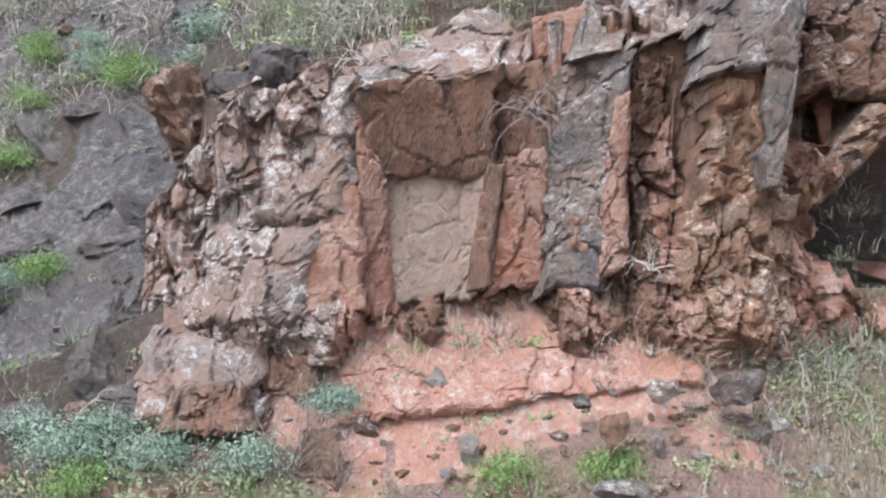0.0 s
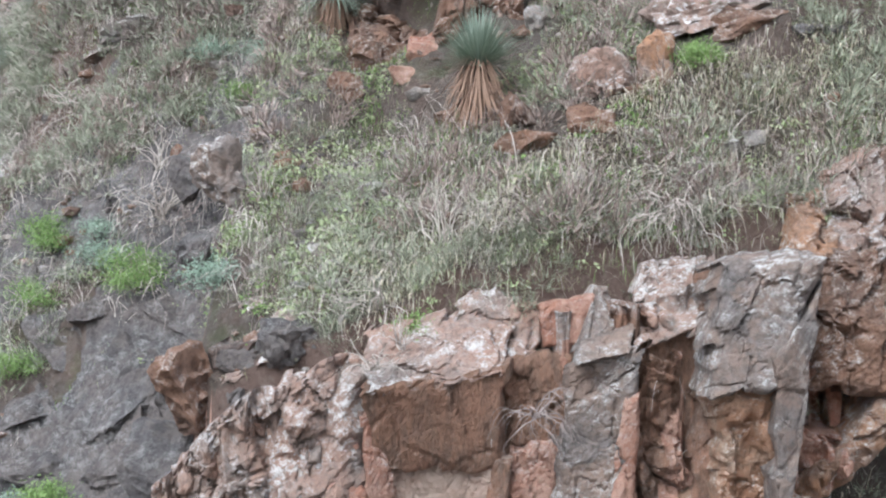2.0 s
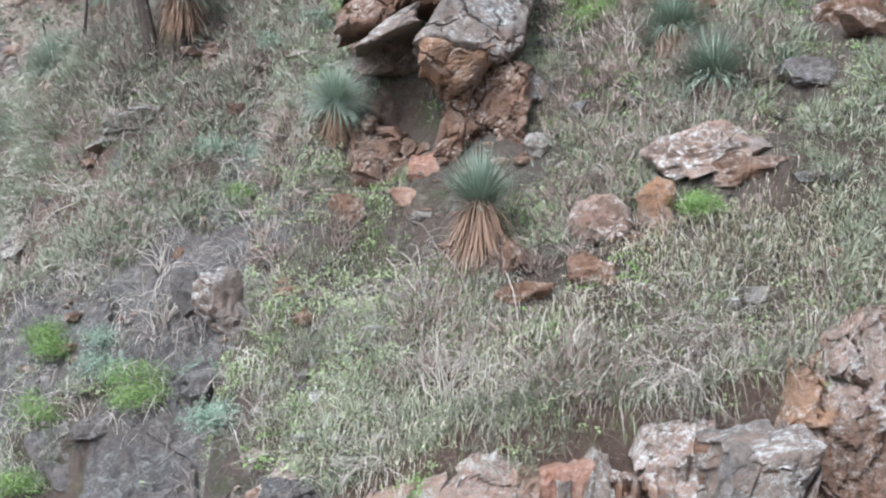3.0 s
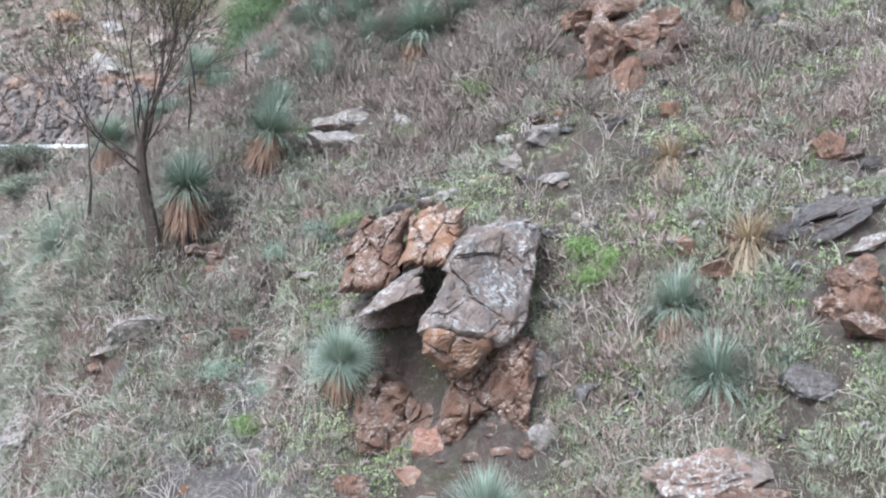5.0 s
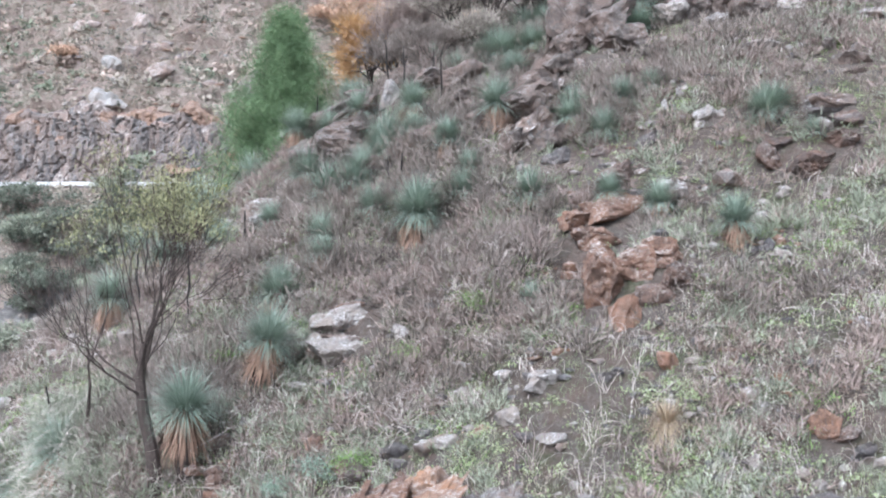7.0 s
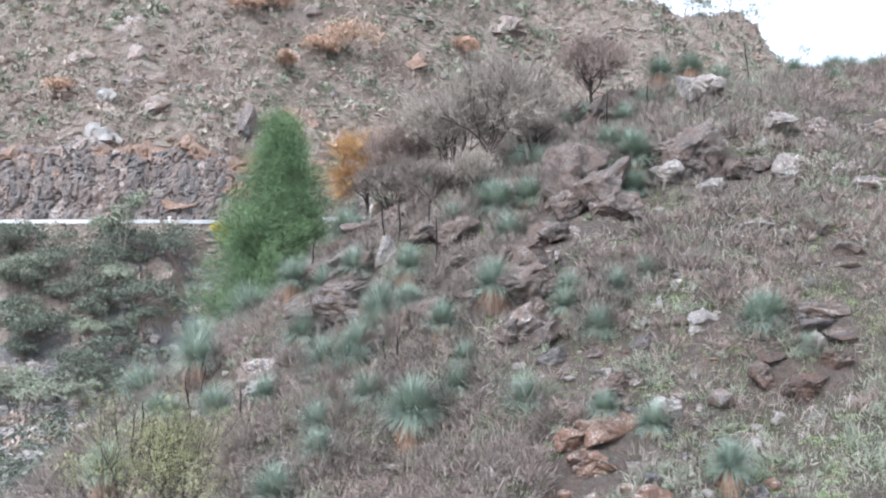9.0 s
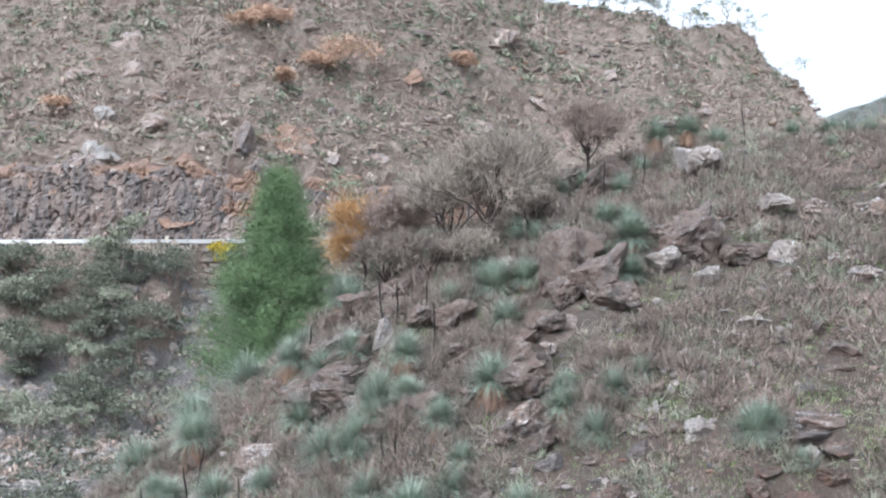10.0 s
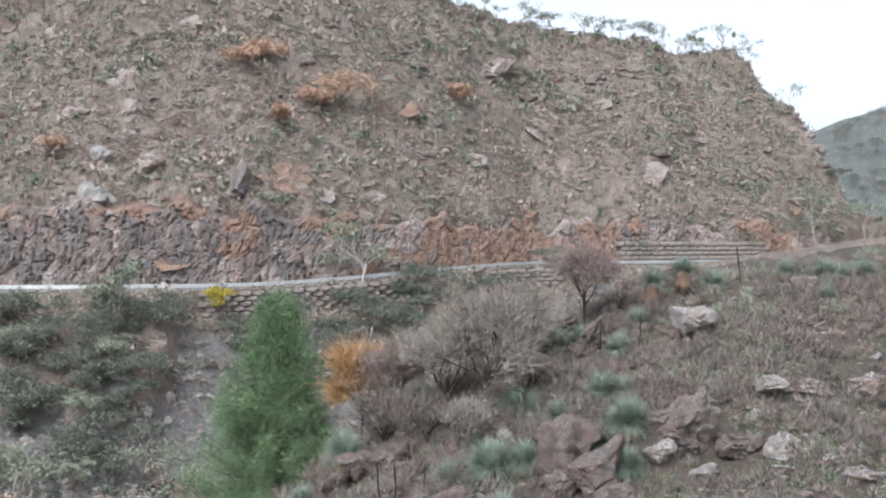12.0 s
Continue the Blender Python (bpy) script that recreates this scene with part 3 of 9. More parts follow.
# ---- kinds of things ----
def cliff_block(parent, tone, corners, back=1.2, rough=0.08, round_edge=0.12, seed=1, label="", pit=0.0):
    """One block of the cliff: a broken face over four corners (x, y, z; lower left, lower right, upper right, upper left) with sides that run back."""
    c = np.array(corners, float)
    w, h = np.linalg.norm(c[1] - c[0] + c[2] - c[3]) / 2, np.linalg.norm(c[3] - c[0] + c[2] - c[1]) / 2
    nu, nv = int(np.clip(w / 0.034, 14, 64)), int(np.clip(h / 0.034, 14, 64))
    u, v = np.meshgrid(np.linspace(0, 1, nu), np.linspace(0, 1, nv))
    p = ((1 - u) * (1 - v))[..., None] * c[0] + (u * (1 - v))[..., None] * c[1] + (u * v)[..., None] * c[2] + ((1 - u) * v)[..., None] * c[3]
    shape = (nv, nu)
    e = np.minimum(np.minimum(u, 1 - u) * w, np.minimum(v, 1 - v) * h)
    q = p.reshape(-1, 3) + 0.12 * solid_noise(p.reshape(-1, 3), 0.5, seed + 2, 3)[:, None]
    nz = solid_noise(q, 0.7, seed, 5).reshape(shape)
    big, gap, own = [r.reshape(shape) for r in facets(q, (0.6, 0.7, 0.95), seed % 83)]
    small, gap2, own2 = [r.reshape(shape) for r in facets(q, (0.17, 0.2, 0.22), seed % 79 + 5)]
    p[..., 1] += rough * (0.9 * nz + 0.85 * big + 0.22 * small) + 0.7 * rough * (gap < 0.05) + 0.15 * rough * (gap2 < 0.07)
    p[..., 1] += round_edge * np.clip(1 - e / max(round_edge, 1e-3), 0, 1) ** 2
    if pit:
        holes = ramp(solid_noise(q * np.array([1, 1, 0.7]), 0.33, seed + 21, 3).reshape(shape), 0.05, 0.3)
        fine = ramp(solid_noise(q, 0.12, seed + 22, 2).reshape(shape), 0.1, 0.4)
        p[..., 1] += pit * holes + 0.3 * pit * fine
    edge_cell = facets(q, (0.3, 0.3, 0.3), seed % 71 + 9)[0].reshape(shape)
    rim = np.clip(1 - e / 0.25, 0.15, 1)
    p[..., 0] += 0.08 * min(w, 1) * edge_cell * rim + 0.08 * min(w, 1) * solid_noise(q, 0.6, seed + 33, 3).reshape(shape)
    p[..., 2] += 0.08 * min(h, 1) * edge_cell * rim + 0.08 * min(h, 1) * solid_noise(q, 0.5, seed + 44, 4).reshape(shape)
    idx = np.arange(nu * nv).reshape(shape)
    edge = np.concatenate([idx[0, :-1], idx[:-1, -1], idx[-1, :0:-1], idx[:0:-1, 0]])
    flat = p.reshape(-1, 3)
    ring = flat[edge]
    verts, faces = [flat], [grid_faces(nv, nu)]
    prev, m = edge, len(edge)
    for k in (1, 2, 3, 4):
        rr = ring + np.array([0, back * k / 4, 0])
        rr = rr + (0.10 * solid_noise(rr, 0.5, seed + 60, 3) + 0.06 * facets(rr, (0.3, 0.3, 0.3), 13)[0])[:, None] * np.array([1, 0.2, 1])
        verts.append(rr)
        cur = nu * nv + (k - 1) * m + np.arange(m)
        faces.append(np.stack([prev, cur, np.roll(cur, -1), np.roll(prev, -1)], 1))
        prev = cur
    me = tri_mesh("rock_block", np.concatenate(verts), np.concatenate(faces), [ROCK[tone]], smooth=False)
    return part("rock_block", me, parent, label)


def cliff_face(parent):
    """The broken face between the blocks: upright splits, ledges, and the hollow of the cave; its top bends back under the turf."""
    nx, nz = 390, 210
    x = np.linspace(-3.6, 6.6, nx)[None].repeat(nz, 0)
    v = np.linspace(0, 1, nz)[:, None].repeat(nx, 1)
    top = np.interp(x, [-3.6, -3, -2, -1, 1, 2, 3, 4, 6.6], [6.2, 6.9, 7.6, 7.9, 8.35, 8.45, 8.7, 9.1, 9.6]) + 0.15 * value_noise(x * 2.2, x * 0, 7)
    up = np.clip(v / 0.86, 0, 1)
    over = np.clip((v - 0.86) / 0.14, 0, 1)
    z = 4.5 + (top - 4.5) * up
    y = np.interp(x, [-3.6, -2.9, -2.2, -1, -0.85, 0, 1, 1.25, 2, 2.2, 2.6, 2.9, 3.6, 3.9, 5, 6.6], [12.9, 12.2, 11.9, 11.85, 12.4, 12.5, 12.45, 12.1, 12.0, 12.15, 12.05, 11.8, 11.65, 12.0, 12.25, 12.3])
    wx = x + 0.12 * fbm(z / 0.8, x / 2, 121, 3) + 0.06 * z
    cell = np.floor(wx / 0.42)
    y = y + 0.16 * lattice(cell, cell * 0 + 3, 9) + 0.22 * np.abs((wx / 0.42 - cell) - 0.5) * lattice(cell, cell * 0 + 5, 10)
    shelf = np.floor((z + 0.25 * fbm(x / 0.9, z / 0.9, 131, 2)) / 0.55)
    y = y + 0.07 * lattice(shelf, cell, 12)
    y = y + 0.13 * fbm(x / 0.8, z / 0.8, 141, 5, 0.55) + 0.10 * np.abs(fbm(x / 0.35, z / 0.5, 151, 3))
    pts = np.stack([x, y * 0, z], -1).reshape(-1, 3)
    chip, gap, own = facets(pts + 0.1 * solid_noise(pts, 0.5, 8, 3)[:, None], (0.5, 1, 0.8), 21)
    chip2, gap2, own2 = facets(pts, (0.17, 1, 0.24), 22)
    y = y + (0.16 * chip + 0.06 * chip2 + 0.08 * (gap < 0.06) + 0.03 * (gap2 < 0.08)).reshape(x.shape)
    y = y + 1.7 * ramp(-np.hypot((x - 5.3) / 0.95, (z - 6.2 - 0.25 * (x - 5.3)) / 0.80) + 0.12 * fbm(x / 0.4, z / 0.4, 145, 3), -1.1, -0.85)
    y = y + 0.9 * ramp(-np.hypot((x - 4.45) / 0.42, (z - 7.3) / 0.30) + 0.15 * fbm(x / 0.3, z / 0.3, 147, 2), -1.15, -0.75) + 0.25 * ramp(-np.hypot((x + 0.85) / 0.07, (z - 6.3) / 1.5), -1.3, -0.8)
    y = y + 0.35 * ramp(-np.hypot((x - 2.72) / 0.12, (z - 7.5) / 1.3), -1.2, -0.7)
    y = y - 0.25 * ramp(5.6 - z, 0, 0.6) * ramp(z, 4.4, 4.9)
    y = y + 1.1 * over ** 1.3
    zg = ground_height(x, y)
    z = z + (zg - 0.06 - z) * ramp(over, 0.0, 0.6)
    verts = np.stack([x, y, z], -1).reshape(-1, 3)
    f = grid_faces(nz, nx)
    c = verts[f].mean(1)
    ci = np.floor((c[:, 0] + 0.06 * c[:, 2]) / 0.42 + 0.4 * fbm(c[:, 0] / 0.5, c[:, 2] / 0.7, 161, 3))
    pick = lattice(ci, ci * 0 + 2, 33)
    slots = np.where(pick > 0.35, 1, np.where(pick < -0.55, 2, 0))
    slots = np.where(c[:, 2] > np.interp(c[:, 0], [-3.6, -1, 2, 6.6], [6.9, 7.8, 8.2, 9.0]) + 0.35 * fbm(c[:, 0] / 0.5, c[:, 2] / 0.5, 171, 3), 3, slots)
    slots = np.where((c[:, 0] < -1.2 + 0.4 * fbm(c[:, 2], c[:, 2] * 0, 181, 2)) & (slots < 3), 3, slots)
    slots = np.where((c[:, 0] > 2.8 + 0.2 * fbm(c[:, 2] * 2, c[:, 2] * 0, 183, 2)) & (c[:, 0] < 3.9) & (c[:, 2] < 8), 4, slots)
    mouth = np.hypot((c[:, 0] - 5.4) / 1.0, (c[:, 2] - 6.15 - 0.25 * (c[:, 0] - 5.4)) / 0.85) - 0.25 * fbm(c[:, 0] / 0.5, c[:, 2] / 0.5, 185, 3) > 0.85
    f, slots = f[mouth], slots[mouth]
    me = tri_mesh("rock_face", verts, f, [ROCK["red"], ROCK["pink"], ROCK["brown"], ROCK["lichen"], ROCK["cream"]], slots, False)
    return part("rock_face", me, parent, "split red rock face with a dark cave")


ROCK_SPOTS = []


def rock(x, y, z, w, d, h, tone, seed, yaw=0.0, tip=0.0, flat=0.0, name="rock", label="", cuts=14, level=3, pitch=0.0):
    ob = new(name, rock_mesh(name, w, d, h, ROCK[tone], seed, level, cuts, flat=flat))
    ob.matrix_basis = pose(x, y, z, pitch, tip, yaw)
    ROCK_SPOTS.append((x, y, w * 0.5, d * 0.5))
    words = {"lichen": "grey boulder crusted with white lichen", "red": "iron-red broken rock on the slope", "rust": "rust-brown broken rock on the slope", "pink": "pinkish crumbling rock on the slope", "brown": "brown split rock on the slope",
             "grey": "grey weathered rock in the grass", "slate": "dark grey slab of bedrock", "cream": "cream rock full of hollows", "pale": "pale lichened stone lying on the slope",
             "orange": "orange-stained grey rock outcrop", "dark": "dark brown rock between the grass", "panel": "smooth grey-pink rock face", "ridge": "dark brown slab of a broken ledge"}
    return tagged(ob, label or words[tone], "rock")


GRASS_TREES = {}


def grass_tree_model(kind):
    rng = np.random.default_rng({"tall": 3, "mid": 5, "low": 7, "bare": 11, "straw": 13, "grey": 17, "upright": 19}[kind])
    trunk_h = {"tall": 1.05, "mid": 0.55, "low": 0.22, "bare": 0.22, "straw": 0.2, "grey": 0.28, "upright": 0.75}[kind]
    root = new("grass_tree")
    rad = 0.13
    zs = np.linspace(-0.25, trunk_h, 7)
    v, f = tube(np.stack([0.03 * np.sin(zs * 4), 0.03 * np.cos(zs * 3), zs], 1), rad * (1.1 - 0.15 * np.linspace(0, 1, 7)), 9)
    v = v + 0.03 * solid_noise(v, 0.12, 4, 2)[:, None]
    part("trunk", tri_mesh("trunk", v, f, [BARK]), root, "blackened trunk")
    top = (0, 0, trunk_h)
    pieces = []
    for k in range(7):
        z = trunk_h - 0.07 * k
        if z < -0.05:
            continue
        ln = {"low": 0.5, "bare": 0.42}.get(kind, 0.62)
        pieces.append(blades(rng, 70, (0, 0, z + 0.05), ln, 0.009, 126, 166, 28, 0.14, 3))
    v, f = joined(pieces)
    part("skirt", tri_mesh("skirt", v, f, [STRAW if kind == "straw" else SKIRT_GREY if kind in ("grey", "bare") else SKIRT]), root, "hanging skirt of dead brown leaves")
    if kind == "straw":
        v, f = joined([blades(rng, 420, top, 0.62, 0.006, 5, 95, 45, 0.07, 4), blades(rng, 160, top, 0.50, 0.006, 70, 120, 40, 0.08, 3)])
        part("crown", tri_mesh("crown", v, f, [STRAW]), root, "dry straw-coloured leaves")
    elif kind == "upright":
        v, f = joined([blades(rng, 620, top, 0.70, 0.005, 0, 60, 15, 0.06, 3), blades(rng, 520, top, 0.66, 0.005, 45, 98, 14, 0.07, 3)])
        part("crown", tri_mesh("crown", v, f, [CROWN]), root, "tuft of stiff blue-green leaves")
    else:
        v, f = joined([blades(rng, 560, top, 0.88, 0.006, 3, 75, 38, 0.09, 2), blades(rng, 600, top, 0.82, 0.006, 50, 115, 45, 0.10, 2)])
        part("crown", tri_mesh("crown", v, f, [CROWN]), root, "round tuft of narrow blue-green leaves")
    words = {"tall": "grass tree with blue-green tuft on a dark trunk", "mid": "grass tree with blue-green tuft and brown skirt", "low": "low grass tree with brown skirt on the slope",
             "bare": "young blue-green grass tree with a short skirt", "straw": "dead straw-coloured grass tree tussock", "grey": "squat grass tree with weathered grey skirt",
             "upright": "grass tree with upright tuft and long orange skirt"}
    return tagged(root, words[kind], "grass tree", "grass trees on the slope")


def grass_tree(x, y, size, kind, lean=0.0, turn=0.0):
    m = pose(x, y, on_ground(x, y) - 0.03, 0, lean, turn) @ Matrix.Scale(size, 4)
    if kind not in GRASS_TREES:
        GRASS_TREES[kind] = grass_tree_model(kind)
        GRASS_TREES[kind].matrix_basis = m
        return GRASS_TREES[kind]
    return copy_thing(GRASS_TREES[kind], m @ Matrix.Scale(1 / GRASS_TREES[kind].scale[0], 4))


def flower_spike(x, y, length, lean=0.0, seed=1):
    rng = np.random.default_rng(seed)
    z = np.linspace(-0.3, length, 8)
    pts = np.stack([0.02 * rng.normal(size=8), 0.02 * rng.normal(size=8), z], 1)
    v, f = tube(pts, [0.02, 0.02, 0.022, 0.03, 0.034, 0.034, 0.03, 0.012], 6)
    ob = new("flower_spike", tri_mesh("flower_spike", v, f, [CHAR]))
    ob.matrix_basis = pose(x, y, on_ground(x, y), 0, lean, rng.uniform(0, 60))
    return tagged(ob, "dead black flower spike of a grass tree", "flower spike", "dead flower spikes")


def dead_shrub(x, y, w, h, seed, mat=None, stems=14, hang=0.0, z=None):
    """A tangle of bleached, forking twigs; hang bends them down the slope."""
    rng = np.random.default_rng(seed)
    pieces, tips = [], []
    for k in range(stems):
        a = rng.uniform(0, 2 * math.pi)
        out = rng.uniform(0.2, 1.0) * w / h * 0.7
        way = (math.cos(a) * out, math.sin(a) * out * 0.7 - 0.3 * hang, 1.0 - 0.5 * hang)
        limbs(rng, (rng.normal() * 0.08 * w, rng.normal() * 0.05 * w, -0.05), way, h * 0.5, 0.006 + 0.006 * h, 2, 0.1 - 0.5 * hang, 40, 0.28, (1, 2), 4, tips, pieces)
    v, f = joined(pieces)
    ob = new("dead_shrub", tri_mesh("dead_shrub", v, f, [mat or DEADWOOD]))
    ob.location = (x, y, on_ground(x, y) if z is None else z)
    return tagged(ob, "tangle of bleached bare twigs on the slope", "dead shrub")


def leafy_tree(name, x, y, h, crown_w, seed, bark, leaf, trunk=0.45, forks=4, per=26, leaf_size=0.12, leaf_spread=0.28, radius=0.0, label="", category="tree", spread=32, up=0.12,
               stems=1, lean=0.0, flat=0.7, z=None, first=0.0, narrow=0.45):
    """A trunk that forks into limbs, and a crown of many small leaves at the tips."""
    rng = np.random.default_rng(seed)
    root = new(name)
    root.location = (x, y, on_ground(x, y) if z is None else z)
    pieces, tips = [], []
    for s in range(stems):
        a = 2 * math.pi * s / stems + rng.uniform(0, 1)
        out = 0.0 if stems == 1 else 0.35
        way = (math.cos(a) * out + math.sin(math.radians(lean)), math.sin(a) * out, 1)
        limbs(rng, (0, 0, -0.2), way, h * trunk, radius or h * 0.022, forks, up, spread, 0.10, (2, 3), 6, tips, pieces)
    v, f = joined(pieces)
    t = np.array([p for p, w in tips])
    sx = crown_w / max(np.ptp(t[:, 0]), 0.1)
    sz = h / t[:, 2].max()
    scale = np.array([sx, sx, sz])
    grow = ramp(v[:, 2], first, h * 0.5)[:, None]
    v = v * (1 + (scale - 1) * np.concatenate([grow, grow, np.ones_like(grow)], 1))
    part("trunk", tri_mesh("trunk", v, f, [bark]), root)
    if per:
        v, f = leaf_cloud(rng, t * scale, per, leaf_spread, leaf_size, flat, narrow)
        part("crown", tri_mesh("crown", v, f, [leaf]), root)
    return tagged(root, label, category)


def scatter(name, count, y_lo, y_hi, keep, make, mat, label, category, seed, k_lo=-0.46, k_hi=0.46):
    """One stuff object: many tufts strewn over the hillside."""
    rng = np.random.default_rng(seed)
    y = np.exp(rng.uniform(math.log(y_lo), math.log(y_hi), count))
    x = rng.uniform(k_lo, k_hi, count) * y
    ok = keep(x, y, rng)
    x, y = x[ok], y[ok]
    z = ground_height(x, y)
    v, f = make(rng, np.stack([x, y, z], 1))
    return tagged(new(name, tri_mesh(name, v, f, [mat])), label, category, kind="stuff")


def tuft_blades(rng, bases, per, length, width, spread, lean=0.9, droop=0.35):
    """Tufts of bent blades, two triangles each."""
    n = len(bases) * per
    b = np.repeat(bases, per, axis=0) + rng.normal(size=(n, 3)) * np.array([spread, spread, 0])
    b[:, 2] = ground_height(b[:, 0], b[:, 1]) - 0.02
    far = np.sqrt(np.maximum(b[:, 1], 8) / 14)
    ln = length * rng.uniform(0.5, 1.3, n) * np.repeat(rng.uniform(0.7, 1.3, len(bases)), per)
    az = rng.uniform(0, 2 * math.pi, n)
    t = np.abs(rng.normal(size=n)) * lean * 0.6
    way = np.stack([np.cos(az) * np.sin(t), np.sin(az) * np.sin(t) - 0.25 * droop, np.cos(t)], 1)
    side = np.stack([-np.sin(az), np.cos(az), np.zeros(n)], 1) * (width * far * rng.uniform(0.7, 1.3, n))[:, None]
    mid = b + way * (ln * 0.5)[:, None]
    tip = mid + (way + np.array([0, -0.15, -droop])) * (ln * 0.55)[:, None]
    v = np.stack([b, mid - side, mid + side, tip], 1).reshape(-1, 3)
    o = 4 * np.arange(n)
    f = np.concatenate([np.stack([o, o + 1, o + 2], 1), np.stack([o + 1, o + 3, o + 2], 1)])
    return v, f


def heath(rng, bases, per, radius, size, thin=0.055):
    r = radius * rng.lognormal(0, 0.45, len(bases))
    c = np.repeat(bases, per, axis=0)
    rr = np.repeat(r, per)
    n = len(c)
    d = rng.normal(size=(n, 3))
    d /= np.linalg.norm(d, axis=1)[:, None]
    d[:, 2] = np.abs(d[:, 2]) * 1.15
    p = c + d * (rr * rng.uniform(0.35, 1.0, n))[:, None]
    a = d + rng.normal(size=(n, 3)) * 0.45 + np.array([0, 0, 0.35])
    a /= np.linalg.norm(a, axis=1)[:, None]
    b = np.cross(a, rng.normal(size=(n, 3)))
    b /= np.linalg.norm(b, axis=1)[:, None] + 1e-9
    s = (size * rng.uniform(0.6, 1.3, n) * np.sqrt(np.maximum(p[:, 1], 8) / 14))[:, None]
    v = np.stack([p - b * s * thin, p + b * s * thin, p + a * s], 1).reshape(-1, 3)
    return v, np.arange(3 * n).reshape(n, 3)

# ---- the cliff ----
cliff = tagged(new("cliff"), "red and grey rock cliff of upright split blocks with a cave", "cliff", kind="structure")
cliff_face(cliff)
cliff_block(cliff, "lichen", [(-2.44, 11.75, 5.99), (-0.89, 11.55, 5.99), (-0.98, 11.75, 7.68), (-1.96, 12.10, 7.67)], seed=107, rough=0.05, round_edge=0.3, label="lichen-crusted shoulder of rock")
cliff_block(cliff, "lichen", [(-2.81, 11.70, 4.86), (-1.52, 11.65, 4.96), (-1.20, 11.60, 6.11), (-2.67, 11.90, 6.05)], seed=114, rough=0.055, round_edge=0.25)
cliff_block(cliff, "red", [(-1.76, 11.75, 5.01), (-0.86, 11.75, 5.05), (-0.89, 11.70, 6.49), (-1.34, 11.75, 6.68)], seed=121, rough=0.05, round_edge=0.08)
cliff_block(cliff, "brown", [(-0.77, 12.05, 6.57), (0.64, 12.00, 6.69), (0.65, 11.70, 7.80), (-0.96, 11.55, 7.60)], seed=128, rough=0.035, round_edge=0.02, label="overhanging brown split face")
cliff_block(cliff, "lichen", [(-0.96, 11.55, 7.53), (0.66, 11.70, 7.72), (0.77, 12.50, 8.45), (-0.95, 12.40, 8.20)], seed=135, rough=0.06, round_edge=0.04)
cliff_block(cliff, "panel", [(-0.84, 12.20, 5.14), (0.14, 12.20, 5.17), (0.33, 12.15, 6.77), (-0.85, 12.10, 6.76)], seed=142, rough=0.025, round_edge=0.03, label="smooth grey-pink face")
cliff_block(cliff, "red", [(-0.92, 11.90, 5.03), (-0.54, 12.10, 5.08), (-0.71, 11.90, 7.45), (-0.98, 11.75, 7.37)], seed=149, rough=0.05, round_edge=0.06)
cliff_block(cliff, "panel", [(0.04, 12.15, 5.18), (0.39, 12.05, 5.22), (0.71, 12.00, 6.82), (0.27, 12.10, 6.76)], seed=156, rough=0.03, round_edge=0.05)
cliff_block(cliff, "brown", [(0.25, 12.05, 5.28), (0.54, 12.00, 5.35), (0.71, 11.95, 6.79), (0.50, 12.00, 6.79)], seed=163, rough=0.03, round_edge=0.05)
cliff_block(cliff, "red", [(0.54, 12.10, 5.31), (1.18, 12.15, 5.31), (1.27, 12.10, 6.96), (0.69, 12.10, 6.89)], seed=170, rough=0.06, round_edge=0.08)
cliff_block(cliff, "brown", [(0.63, 12.20, 6.77), (1.41, 12.20, 6.80), (1.44, 12.20, 8.01), (0.65, 12.10, 7.86)], seed=177, rough=0.05, round_edge=0.08)
cliff_block(cliff, "red", [(1.06, 12.30, 7.96), (1.47, 12.20, 8.01), (1.66, 12.20, 8.59), (1.06, 12.30, 8.48)], seed=184, rough=0.03, round_edge=0.05)
cliff_block(cliff, "lichen", [(0.04, 12.10, 7.86), (1.08, 12.15, 7.93), (1.10, 12.80, 8.92), (0.04, 12.80, 8.82)], seed=191, rough=0.07, round_edge=0.06)
cliff_block(cliff, "grey", [(1.11, 11.90, 5.32), (1.86, 11.85, 5.32), (1.98, 11.75, 7.06), (1.21, 11.85, 7.03)], seed=198, rough=0.05, round_edge=0.1, label="grey column with lichen")
cliff_block(cliff, "grey", [(1.19, 11.85, 6.69), (2.01, 11.75, 6.74), (2.09, 11.75, 8.12), (1.36, 11.80, 7.88)], seed=205, rough=0.06, round_edge=0.05)
cliff_block(cliff, "grey", [(1.39, 11.60, 7.85), (1.95, 11.60, 8.00), (2.10, 11.90, 8.30), (1.50, 11.90, 8.11)], seed=212, rough=0.04, round_edge=0.04)
cliff_block(cliff, "grey", [(1.47, 11.90, 8.05), (1.85, 11.90, 8.08), (1.79, 12.20, 8.65), (1.63, 12.20, 8.65)], seed=219, rough=0.05, round_edge=0.08)
cliff_block(cliff, "red", [(1.75, 11.75, 5.49), (2.06, 11.75, 5.58), (2.08, 11.70, 7.61), (1.88, 11.70, 7.49)], seed=226, rough=0.06, round_edge=0.07)
cliff_block(cliff, "brown", [(2.09, 12.45, 6.05), (2.85, 12.40, 6.05), (2.95, 11.98, 8.26), (2.07, 11.93, 8.16)], seed=233, rough=0.025, round_edge=0.03, label="smooth dark brown face")
cliff_block(cliff, "lichen", [(2.06, 11.78, 8.07), (2.90, 11.82, 8.18), (3.14, 12.50, 9.02), (2.24, 12.50, 8.88)], seed=240, rough=0.05, round_edge=0.04)
